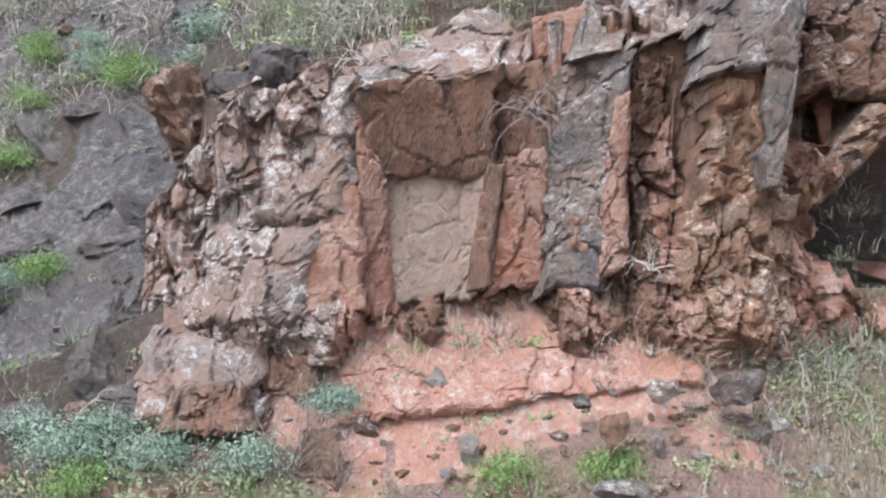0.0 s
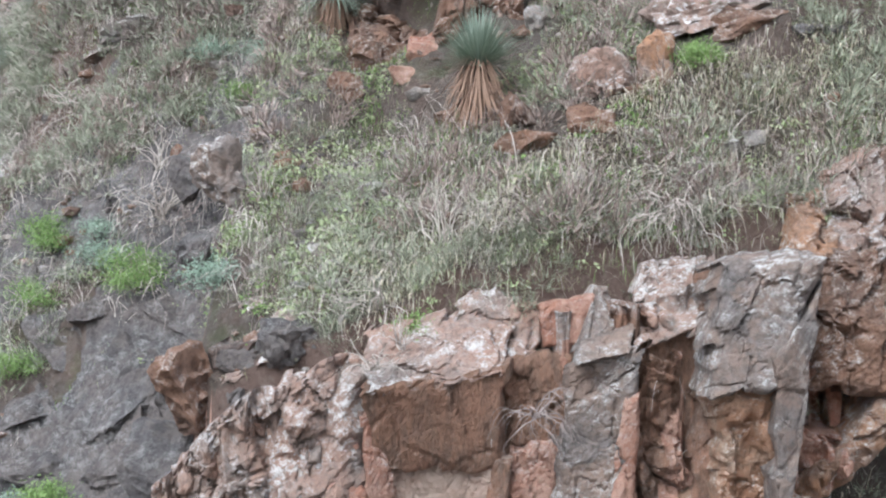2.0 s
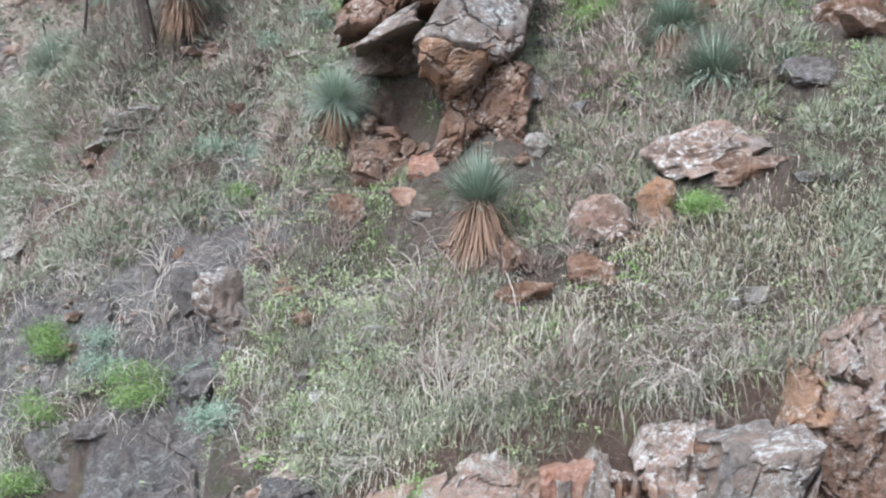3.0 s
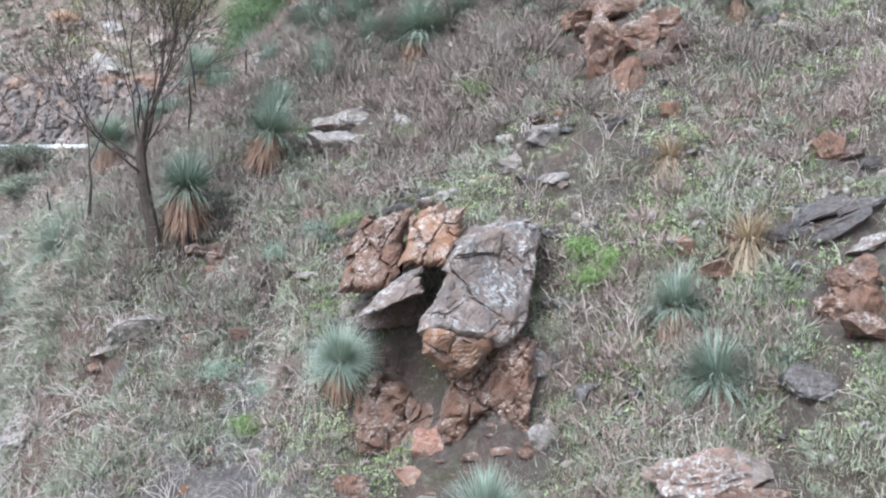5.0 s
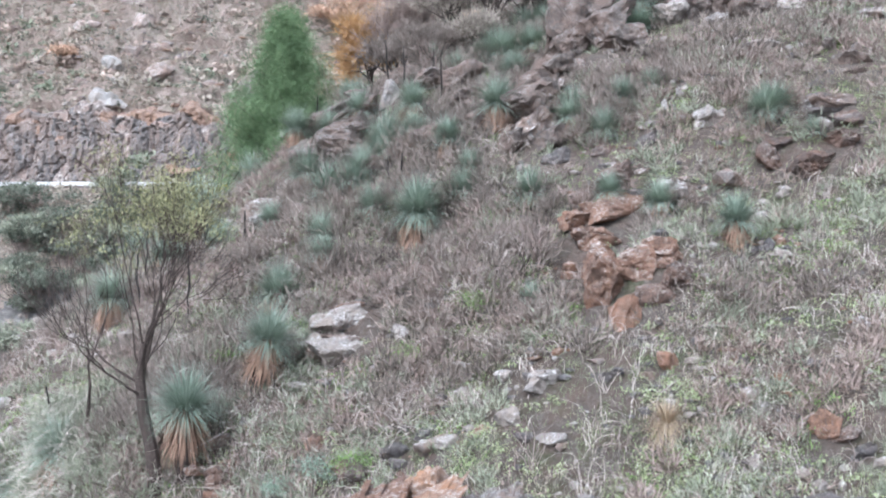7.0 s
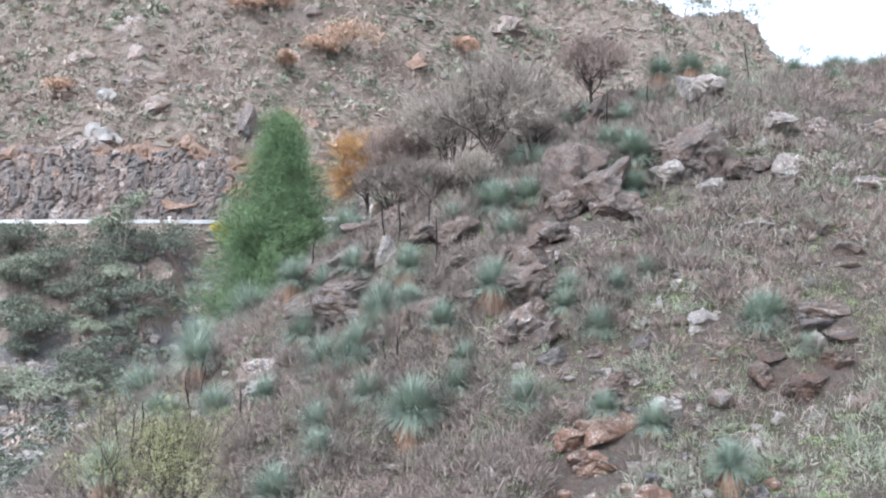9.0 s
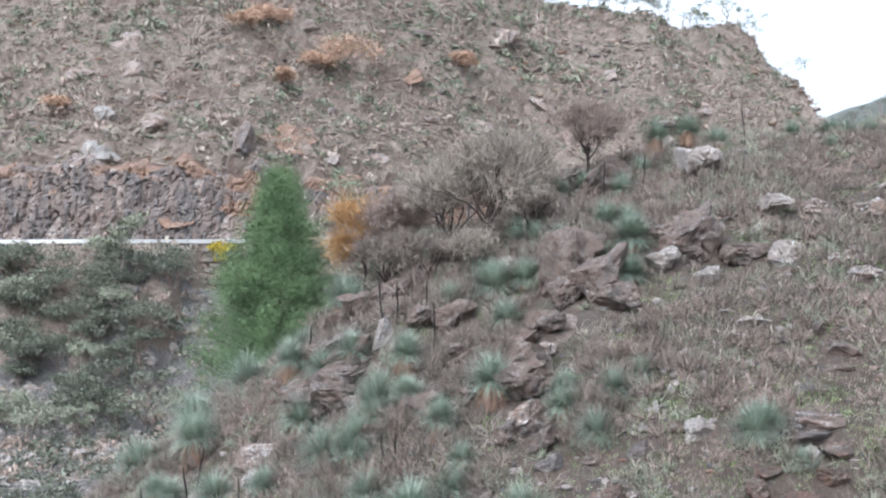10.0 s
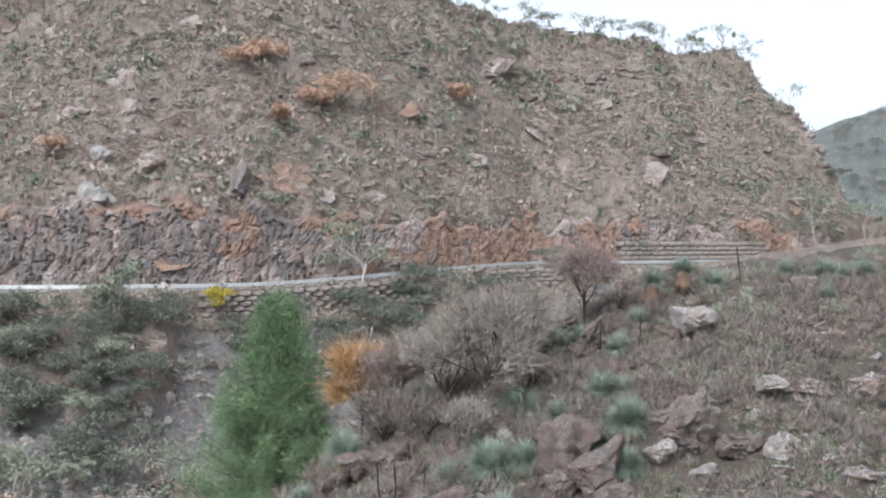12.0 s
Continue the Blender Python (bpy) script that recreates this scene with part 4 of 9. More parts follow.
cliff_block(cliff, "brown", [(2.69, 11.75, 6.27), (2.96, 11.60, 6.30), (3.10, 11.50, 8.26), (2.84, 11.70, 8.92)], seed=247, rough=0.05, round_edge=0.06)
cliff_block(cliff, "cream", [(2.81, 11.75, 4.73), (3.70, 11.70, 4.80), (3.96, 11.55, 6.42), (2.62, 11.45, 6.39)], seed=254, rough=0.06, round_edge=0.15, pit=0.22, label="cream honeycombed rock")
cliff_block(cliff, "cream", [(2.84, 11.40, 6.23), (3.63, 11.30, 6.35), (3.57, 11.00, 7.87), (2.87, 11.10, 7.77)], seed=261, rough=0.05, round_edge=0.1, pit=0.16)
cliff_block(cliff, "grey", [(2.75, 10.95, 7.60), (3.43, 10.80, 7.66), (3.81, 10.90, 9.01), (2.82, 11.10, 8.97)], seed=268, rough=0.05, round_edge=0.1, label="grey tongue of rock")
cliff_block(cliff, "grey", [(3.34, 11.00, 6.37), (3.50, 10.95, 6.43), (3.80, 10.85, 8.76), (3.31, 10.75, 8.00)], seed=275, rough=0.04, round_edge=0.06)
cliff_block(cliff, "rust", [(4.12, 11.80, 7.62), (5.40, 11.70, 7.35), (5.41, 12.00, 9.12), (4.22, 12.00, 9.18)], seed=282, rough=0.1, round_edge=0.15, pit=0.08)
cliff_block(cliff, "orange", [(3.90, 11.95, 6.25), (4.35, 12.05, 6.30), (5.40, 11.85, 7.35), (4.75, 11.80, 7.40)], seed=289, rough=0.1, round_edge=0.12, pit=0.22)
cliff_block(cliff, "pink", [(3.95, 12.10, 4.30), (5.47, 12.10, 4.16), (4.70, 12.25, 5.35), (3.95, 11.95, 6.05)], seed=296, rough=0.09, round_edge=0.15, pit=0.22)
cliff_block(cliff, "pink", [(-1.38, 11.45, 3.84), (0.90, 11.50, 3.99), (0.80, 12.30, 5.00), (-1.20, 12.20, 4.75)], seed=310, rough=0.06, round_edge=0.2, label="pink crumbling ledge")
cliff_block(cliff, "pink", [(0.59, 11.40, 4.09), (2.87, 11.50, 4.33), (2.94, 12.30, 5.00), (0.64, 12.40, 5.09)], seed=317, rough=0.07, round_edge=0.2)
cliff_block(cliff, "brown", [(-2.10, 11.75, 4.10), (-1.41, 11.75, 4.13), (-1.43, 11.95, 4.81), (-2.11, 11.95, 4.77)], seed=324, rough=0.05, round_edge=0.07)
cliff_block(cliff, "red", [(1.88, 12.25, 4.68), (3.19, 12.25, 4.68), (3.04, 12.20, 6.25), (2.00, 12.20, 6.25)], seed=331, rough=0.08, round_edge=0.12)
cliff_block(cliff, "lichen", [(-3.51, 11.30, 3.81), (-1.95, 11.20, 3.80), (-1.96, 11.65, 4.80), (-3.34, 11.90, 4.84)], seed=338, rough=0.07, round_edge=0.3)
cliff_block(cliff, "brown", [(-3.02, 11.15, 3.84), (-2.05, 11.10, 3.85), (-2.14, 11.30, 4.29), (-2.95, 11.35, 4.35)], seed=345, rough=0.1, round_edge=0.1)
cliff_block(cliff, "dark", [(-2.96, 12.90, 6.99), (-2.54, 12.70, 7.14), (-2.31, 12.60, 7.94), (-2.88, 12.90, 7.92)], seed=352, rough=0.05, round_edge=0.06)
cliff_block(cliff, "slate", [(-3.06, 12.90, 5.57), (-2.45, 12.60, 5.79), (-2.42, 13.20, 7.47), (-3.15, 13.60, 7.00)], seed=387, rough=0.12, round_edge=0.15)
cliff_block(cliff, "orange", [(3.91, 12.10, 8.96), (4.42, 12.10, 8.96), (4.50, 12.50, 9.84), (4.00, 12.60, 9.92)], seed=394, back=1.9, rough=0.12, round_edge=0.12, pit=0.1)
cliff_block(cliff, "lichen", [(4.26, 12.20, 8.90), (4.97, 12.20, 8.96), (5.20, 12.60, 10.25), (4.40, 12.60, 10.05)], seed=401, back=1.9, rough=0.12, round_edge=0.15)
cliff_block(cliff, "rust", [(4.82, 12.30, 8.97), (5.49, 12.20, 8.96), (5.71, 12.70, 10.40), (5.07, 12.70, 10.33)], seed=408, back=1.9, rough=0.12, round_edge=0.15)
cliff_block(cliff, "grey", [(2.84, 11.90, 6.99), (3.22, 11.90, 6.99), (3.35, 12.40, 7.46), (3.02, 12.40, 7.46)], seed=415, rough=0.06, round_edge=0.1)
cliff_block(cliff, "lichen", [(-2.69, 12.45, 7.45), (-1.89, 12.50, 7.72), (-1.88, 13.33, 8.62), (-2.85, 13.90, 8.43)], seed=471, rough=0.12, round_edge=0.2)
cliff_block(cliff, "slate", [(-3.20, 13.17, 6.55), (-2.54, 12.40, 6.72), (-2.42, 12.47, 7.52), (-3.00, 12.97, 7.51)], seed=478, rough=0.14, round_edge=0.15)
outcrop = tagged(new("rock_outcrop"), "grey and orange rock outcrop with a dark hollow", "rock outcrop")
cliff_block(outcrop, "grey", [(-0.50, 16.25, 14.20), (0.90, 16.50, 13.95), (1.50, 18.45, 15.98), (0.05, 17.00, 15.60)], seed=492, rough=0.08, round_edge=0.2)
cliff_block(outcrop, "orange", [(-0.45, 16.25, 13.85), (0.20, 16.60, 13.35), (0.88, 16.55, 14.25), (-0.48, 16.20, 14.30)], seed=499, rough=0.1, round_edge=0.2)
cliff_block(outcrop, "grey", [(0.85, 16.60, 14.00), (1.15, 17.00, 14.20), (1.56, 18.60, 15.93), (1.30, 18.30, 15.84)], seed=506, rough=0.06, round_edge=0.1)
cliff_block(outcrop, "grey", [(-0.03, 18.00, 15.18), (1.43, 18.20, 15.55), (1.39, 18.90, 16.10), (0.18, 18.80, 15.81)], seed=513, rough=0.08, round_edge=0.15)
cliff_block(outcrop, "orange", [(-0.84, 18.00, 15.18), (-0.03, 18.00, 15.28), (0.27, 18.60, 16.22), (-0.81, 18.50, 15.93)], seed=520, rough=0.1, round_edge=0.15)
cliff_block(outcrop, "rust", [(-1.97, 18.20, 14.78), (-0.99, 18.00, 14.80), (-0.82, 18.70, 16.12), (-1.64, 18.90, 16.11)], seed=527, rough=0.12, round_edge=0.2)
cliff_block(outcrop, "grey", [(-1.53, 17.60, 14.37), (-0.54, 17.50, 14.76), (-0.56, 18.00, 15.18), (-1.42, 18.00, 14.66)], seed=534, rough=0.06, round_edge=0.08)
cliff_block(outcrop, "rust", [(-0.20, 17.05, 12.30), (1.25, 16.50, 12.30), (1.20, 16.80, 13.98), (-0.10, 17.05, 14.00)], seed=555, rough=0.12, round_edge=0.15, pit=0.06)
cliff_block(outcrop, "rust", [(-1.75, 17.75, 12.05), (-0.85, 17.60, 11.95), (-0.85, 18.20, 13.10), (-1.70, 18.35, 13.35)], seed=556, rough=0.12, round_edge=0.2)
cliff_block(outcrop, "rust", [(-0.95, 17.60, 11.90), (-0.05, 17.00, 11.90), (-0.15, 18.00, 12.75), (-0.95, 18.30, 12.90)], seed=557, rough=0.12, round_edge=0.2)

# ---- rocks on the slope ----
rock(-3.05, 27.55, 18.68, 2.25, 1.50, 0.85, "pale", 556, -3, -12, flat=1, name="rock_slab", level=4)
rock(-2.62, 26.85, 18.22, 2.05, 1.35, 0.50, "grey", 557, -16, 4, flat=1, name="rock_slab", level=4)
rock(-1.69, 20.95, 15.32, 1.18, 0.85, 1.74, "rust", 560, -5, 0, level=4)
rock(-0.35, 20.58, 15.72, 1.16, 0.83, 1.37, "orange", 561, -18, 0, level=4)
rock(-1.09, 18.98, 14.45, 1.41, 0.81, 0.94, "grey", 562, 19, -25, flat=1, name="rock_slab", level=4)
rock(1.20, 17.28, 13.44, 0.80, 0.57, 0.69, "grey", 563, 6, 15)
rock(-5.33, 24.05, 15.27, 1.03, 0.74, 0.96, "dark", 564, -7, 0, level=4)
rock(-7.06, 23.28, 13.76, 1.96, 1.28, 0.68, "pale", 565, -20, -10, flat=1, name="rock_slab", level=4)
rock(-11.42, 28.91, 14.88, 1.03, 0.74, 0.58, "grey", 566, 17, 0)
rock(1.85, 22.01, 17.82, 0.86, 0.56, 0.50, "pale", 567, 4, -5, flat=1)
rock(1.12, 21.33, 17.09, 0.53, 0.38, 0.43, "pale", 568, -9, 0)
rock(5.17, 15.27, 13.50, 0.89, 0.58, 0.51, "slate", 569, -22, 10, flat=1, name="rock_slab")
rock(5.05, 15.52, 13.64, 0.81, 0.53, 0.31, "slate", 570, 15, -12, flat=1, name="rock_slab")
rock(4.43, 17.72, 15.13, 0.79, 0.57, 0.53, "rust", 571, 2, 0)
rock(6.88, 19.31, 17.27, 0.71, 0.51, 0.67, "brown", 572, -11, 0)
rock(3.41, 23.51, 19.87, 1.12, 0.80, 2.34, "rust", 573, -24, 0, level=4)
rock(4.14, 23.71, 20.17, 1.13, 0.71, 1.10, "rust", 574, 13, 0, level=4)
rock(4.86, 23.25, 19.85, 0.97, 0.61, 0.93, "dark", 575, 0, 0, level=4)
rock(4.46, 23.14, 19.52, 1.20, 0.69, 0.62, "dark", 576, -13, -10, flat=1)
rock(3.50, 26.54, 20.77, 1.89, 1.35, 1.06, "rust", 577, 24, 0, level=4)
rock(4.44, 21.53, 18.25, 0.64, 0.46, 0.52, "brown", 578, 11, 0)
rock(-2.16, 22.39, 15.78, 0.80, 0.57, 0.74, "dark", 580, -15, 0)
rock(6.08, 16.59, 14.99, 1.38, 0.98, 1.10, "rust", 581, 22, 0, level=4)
rock(6.06, 15.82, 14.22, 1.03, 0.74, 0.63, "rust", 582, 9, 0)
rock(1.98, 14.17, 11.26, 0.93, 0.66, 0.94, "lichen", 583, -4, 0, level=4)
rock(1.87, 13.69, 10.73, 0.85, 0.61, 0.64, "rust", 584, -17, 0)
rock(0.92, 14.27, 10.86, 0.97, 0.70, 0.70, "rust", 585, 20, 0)
rock(2.75, 14.17, 11.59, 0.67, 0.48, 0.89, "orange", 586, 7, 0)
rock(3.51, 14.56, 12.30, 2.33, 1.04, 0.96, "lichen", 587, -6, -10, level=4)
rock(3.89, 14.28, 12.10, 1.27, 0.91, 0.57, "rust", 588, -19, -12)
rock(1.44, 16.30, 12.63, 0.64, 0.42, 0.54, "pale", 589, 18, -30, flat=1)
rock(3.84, 13.26, 10.51, 0.65, 0.43, 0.26, "pale", 590, 5, 0, flat=1, name="rock_slab")
rock(-3.31, 15.82, 10.11, 1.03, 0.74, 1.47, "grey", 592, -21, -20, level=4)
rock(-1.68, 16.98, 11.63, 0.63, 0.45, 0.57, "rust", 594, 3, 0)
rock(-0.46, 16.69, 11.51, 0.44, 0.31, 0.36, "pale", 595, -10, 0)
rock(1.03, 13.83, 10.46, 0.90, 0.65, 0.46, "brown", 597, 14, 0)
rock(1.22, 17.42, 13.64, 0.83, 0.59, 0.81, "grey", 598, 1, 0)
rock(-3.62, 15.34, 9.12, 0.73, 0.52, 0.92, "slate", 601, 12, -20)
rock(-10.40, 26.02, 11.09, 1.85, 1.21, 1.21, "grey", 602, -1, -10, flat=1, name="rock_slab", level=4)
rock(0.64, 13.08, 9.44, 0.20, 0.15, 0.31, "pale", 603, -14, 0)
rock(0.01, 13.23, 9.47, 0.27, 0.19, 0.35, "rust", 604, 23, 0)
rock(0.22, 13.07, 9.23, 0.27, 0.19, 0.23, "pale", 605, 10, 0)
rock(-0.12, 12.79, 8.07, 0.46, 0.33, 0.26, "slate", 606, -3, 0)
rock(-0.96, 12.81, 7.85, 0.53, 0.38, 0.51, "slate", 607, -16, 0)
rock(-1.84, 12.85, 8.00, 1.07, 0.67, 0.94, "slate", 608, 21, -20, level=4)
rock(-2.44, 12.78, 7.66, 0.76, 0.54, 0.68, "slate", 609, 8, -25)
rock(-4.45, 18.24, 10.24, 0.76, 0.54, 0.97, "slate", 611, -18, 0)
rock(1.79, 21.91, 17.75, 0.81, 0.58, 0.58, "pale", 612, 19, -8)
rock(1.14, 22.83, 17.72, 0.49, 0.35, 0.40, "pale", 613, 6, 0)
rock(1.18, 21.36, 17.14, 0.64, 0.46, 0.48, "pale", 614, -7, 0)
rock(-6.62, 37.13, 21.88, 1.97, 1.29, 0.94, "grey", 615, -20, -25, flat=1, name="rock_slab", level=4)
rock(2.68, 31.43, 24.01, 1.43, 0.94, 1.30, "grey", 616, 17, -40, flat=1, level=4)
rock(2.54, 32.87, 25.02, 2.07, 1.43, 1.69, "ridge", 617, 4, -15, level=4)
rock(3.20, 34.62, 25.72, 1.35, 0.88, 0.55, "grey", 618, -9, -25, flat=1, name="rock_slab")
rock(3.61, 35.56, 26.62, 1.45, 0.91, 0.71, "ridge", 619, -22, -20, flat=1, name="rock_slab")
rock(2.77, 34.54, 25.76, 1.12, 0.71, 0.64, "ridge", 620, 15, -20, flat=1, name="rock_slab")
rock(-5.10, 38.40, 24.22, 1.74, 1.14, 0.66, "pale", 621, 2, -6, flat=1, name="rock_slab", level=4)
rock(-3.94, 38.05, 24.62, 2.46, 1.55, 1.07, "ridge", 622, -11, -25, flat=1, name="rock_slab", level=4)
rock(-3.43, 37.96, 25.02, 2.15, 1.36, 0.95, "ridge", 623, -24, -28, flat=1, name="rock_slab", level=4)
rock(-4.07, 37.35, 24.08, 1.95, 1.33, 1.11, "ridge", 624, 13, -20, level=4)
rock(-4.67, 37.30, 23.69, 1.66, 1.14, 1.24, "ridge", 625, 0, 0, level=4)
rock(-3.02, 36.67, 23.91, 1.19, 0.78, 0.54, "pale", 626, -13, -20, flat=1)
rock(-3.63, 39.00, 25.72, 1.90, 1.20, 0.98, "ridge", 627, 24, -25, flat=1, level=4)
rock(10.39, 28.61, 24.43, 1.76, 1.15, 0.57, "grey", 628, 11, 5, flat=1, name="rock_slab", level=4)
rock(10.07, 28.34, 24.11, 1.47, 0.96, 0.56, "slate", 629, -2, -6, flat=1, name="rock_slab")
rock(10.36, 27.65, 23.84, 0.99, 0.71, 0.63, "dark", 630, -15, 0)
rock(8.33, 27.27, 22.82, 0.98, 0.70, 1.09, "dark", 631, 22, 0, level=4)
rock(4.22, 27.10, 21.53, 2.09, 1.49, 1.08, "rust", 632, 9, 0, level=4)
rock(3.37, 23.95, 19.95, 0.86, 0.61, 1.91, "rust", 633, -4, 0, level=4)
rock(5.74, 27.31, 22.08, 0.81, 0.58, 0.55, "pale", 634, -17, 0)
rock(9.16, 26.83, 22.65, 1.75, 1.25, 0.89, "dark", 635, 20, 0, level=4)
rock(-2.72, 26.12, 17.95, 1.86, 1.22, 0.87, "pale", 636, 7, -5, flat=1, level=4)
rock(-3.35, 26.65, 18.13, 0.95, 0.68, 0.71, "pale", 637, -6, 0)
rock(-1.25, 25.70, 18.53, 0.55, 0.39, 0.51, "pale", 638, -19, 0)
rock(-4.94, 25.19, 16.37, 0.24, 0.17, 0.37, "pale", 639, 18, 0)
rock(2.68, 31.68, 24.17, 1.95, 1.28, 1.30, "grey", 640, 5, -25, flat=1, level=4)
rock(2.71, 33.51, 25.39, 2.61, 1.79, 1.72, "ridge", 641, -8, -10, level=4)
rock(3.24, 34.78, 25.83, 1.36, 0.89, 0.56, "grey", 642, -21, -30, flat=1, name="rock_slab")
rock(2.72, 35.35, 26.22, 1.72, 1.08, 0.76, "ridge", 643, 16, -25, flat=1, name="rock_slab", level=4)
rock(4.19, 35.78, 26.70, 1.63, 1.07, 0.52, "grey", 644, 3, -3, flat=1, name="rock_slab", level=4)
rock(3.44, 35.92, 26.82, 1.46, 0.92, 0.71, "ridge", 645, -10, -10, flat=1, name="rock_slab")
rock(2.49, 34.70, 25.78, 1.41, 0.89, 0.86, "ridge", 646, -23, -20, flat=1)
rock(-2.17, 38.31, 26.10, 0.92, 0.65, 1.33, "pale", 647, 14, 20, level=4)
rock(-3.55, 37.82, 24.72, 2.76, 1.74, 1.06, "ridge", 648, 1, -28, flat=1, name="rock_slab", level=4)
rock(-4.58, 38.02, 24.20, 2.78, 1.74, 0.95, "ridge", 649, -12, -30, flat=1, name="rock_slab", level=4)
rock(-3.41, 38.49, 25.38, 2.19, 1.38, 0.96, "ridge", 650, -25, -28, flat=1, name="rock_slab", level=4)
rock(-3.88, 37.10, 23.99, 1.94, 1.33, 1.24, "ridge", 651, 12, 0, level=4)
rock(-2.83, 36.28, 23.84, 1.18, 0.77, 0.82, "grey", 652, -1, -20, flat=1, level=4)
rock(-4.82, 37.47, 23.75, 1.95, 1.34, 1.25, "ridge", 653, -14, 0, level=4)
rock(-4.39, 44.23, 26.07, 2.15, 1.36, 1.25, "ridge", 654, 23, -30, flat=1, level=4)
rock(0.96, 33.40, 24.49, 1.30, 0.89, 0.84, "ridge", 655, 10, 0)
rock(-2.31, 34.09, 23.19, 1.01, 0.70, 0.85, "ridge", 656, -3, 0)
rock(10.14, 28.65, 24.36, 1.58, 1.04, 0.65, "grey", 657, -16, 3, flat=1, name="rock_slab", level=4)
rock(7.17, 29.27, 24.11, 1.22, 0.80, 0.86, "pale", 658, 21, -10, flat=1, level=4)
rock(-6.29, 35.51, 21.56, 1.38, 0.91, 0.61, "grey", 659, 8, -15, flat=1, level=4)
rock(11.84, 34.35, 27.70, 0.74, 0.53, 0.50, "ridge", 660, -5, 0)
rock(9.67, 33.29, 26.86, 1.51, 0.99, 0.40, "pale", 661, -18, 0, flat=1)
rock(11.57, 32.30, 26.71, 0.69, 0.50, 0.60, "ridge", 662, 19, 0)
rock(8.35, 26.30, 21.95, 0.63, 0.45, 0.35, "pale", 663, 6, 0)
rock(11.95, 31.33, 26.15, 1.12, 0.80, 0.63, "ridge", 664, -7, 0)
rock(8.64, 27.71, 23.30, 1.16, 0.83, 0.55, "dark", 665, -20, 0)
rock(6.67, 30.80, 25.03, 0.29, 0.21, 0.49, "pale", 666, 17, 0)
rock(6.69, 31.67, 25.47, 0.34, 0.24, 0.42, "pale", 667, 4, 0)
rock(6.16, 30.30, 24.59, 0.25, 0.18, 0.45, "pale", 668, -9, 0)
rock(10.01, 27.04, 23.33, 1.13, 0.81, 0.72, "dark", 669, -22, 0, level=4)
rock(4.40, 28.12, 22.44, 1.34, 0.96, 0.93, "dark", 670, 15, 0, level=4)
rock(5.87, 27.21, 22.00, 0.81, 0.58, 0.54, "grey", 671, 2, 0)
rock(10.99, 44.79, 33.07, 2.29, 1.64, 1.43, "pale", 672, -11, 4, name="boulder", level=4)
rock(12.47, 39.48, 30.92, 1.49, 0.98, 0.79, "pale", 673, -24, 0, flat=1, level=4)
rock(7.76, 37.16, 28.66, 1.37, 0.98, 1.29, "pale", 674, 13, 0, level=4)
rock(11.91, 36.60, 28.97, 1.05, 0.69, 0.88, "pale", 675, 0, 30, flat=1, name="rock_slab", level=4)
rock(12.34, 37.13, 29.26, 1.21, 0.79, 0.54, "grey", 676, -13, 20, flat=1, name="rock_slab")
rock(10.69, 37.30, 28.92, 1.94, 1.27, 0.89, "ridge", 677, 24, 8, flat=1, level=4)
rock(10.32, 37.85, 29.25, 1.47, 0.97, 0.50, "ridge", 678, 11, -8, flat=1, name="rock_slab")
rock(9.01, 36.27, 28.26, 1.32, 0.87, 0.63, "pale", 679, -2, -25, flat=1, name="rock_slab")
rock(11.73, 36.45, 28.69, 0.95, 0.62, 0.49, "grey", 680, -15, 10, flat=1)
rock(16.63, 45.47, 32.70, 0.89, 0.58, 0.49, "grey", 681, 22, 10, flat=1)
rock(16.79, 40.24, 30.69, 1.20, 0.86, 0.80, "grey", 682, 9, 0, level=4)
rock(8.82, 37.87, 29.47, 3.81, 2.72, 2.75, "ridge", 683, -4, -25, level=4)
rock(13.32, 35.67, 28.82, 0.64, 0.46, 0.95, "grey", 684, -17, 0)
rock(9.44, 36.31, 28.33, 0.48, 0.34, 0.58, "pale", 685, 20, 0)
rock(14.12, 36.25, 29.01, 0.87, 0.62, 0.63, "grey", 686, 7, 0)
rock(7.04, 46.67, 32.16, 3.32, 2.18, 1.86, "ridge", 687, -6, -25, flat=1, level=4)
rock(5.90, 49.51, 32.38, 2.41, 1.52, 1.24, "ridge", 688, -19, -25, flat=1, level=4)
rock(2.61, 41.75, 28.59, 0.75, 0.53, 0.72, "pale", 689, 18, 0)
rock(14.28, 40.09, 30.68, 1.56, 1.02, 0.80, "grey", 690, 5, 10, flat=1, level=4)
rock(17.59, 50.90, 34.46, 1.65, 1.08, 0.68, "grey", 691, -8, 0, flat=1, level=4)
rock(4.50, 38.08, 28.61, 3.69, 2.33, 2.52, "ridge", 692, -21, -30, flat=1, level=4)
rock(5.56, 36.93, 28.20, 2.99, 1.88, 1.52, "ridge", 693, 16, -25, flat=1, level=4)
rock(10.31, 46.40, 32.35, 0.39, 0.28, 0.43, "orange", 694, 3, 0)
rock(0.02, 11.11, 3.42, 0.13, 0.09, 0.15, "pale", 695, -10, 0)
rock(3.12, 11.15, 4.34, 0.65, 0.43, 0.44, "dark", 696, -23, -10, flat=1)
rock(1.78, 10.90, 3.94, 0.39, 0.28, 0.51, "brown", 697, 14, 0)
rock(2.37, 11.21, 4.32, 0.40, 0.29, 0.30, "grey", 698, 1, 0)
rock(1.48, 11.23, 4.18, 0.20, 0.14, 0.18, "dark", 699, -12, 0)
rock(0.71, 11.37, 3.95, 0.10, 0.07, 0.08, "pale", 700, -25, 0)
rock(-0.64, 11.48, 3.69, 0.11, 0.08, 0.11, "pale", 701, 12, 0)
rock(-0.89, 11.63, 3.83, 0.42, 0.30, 0.39, "rust", 702, -1, 0)
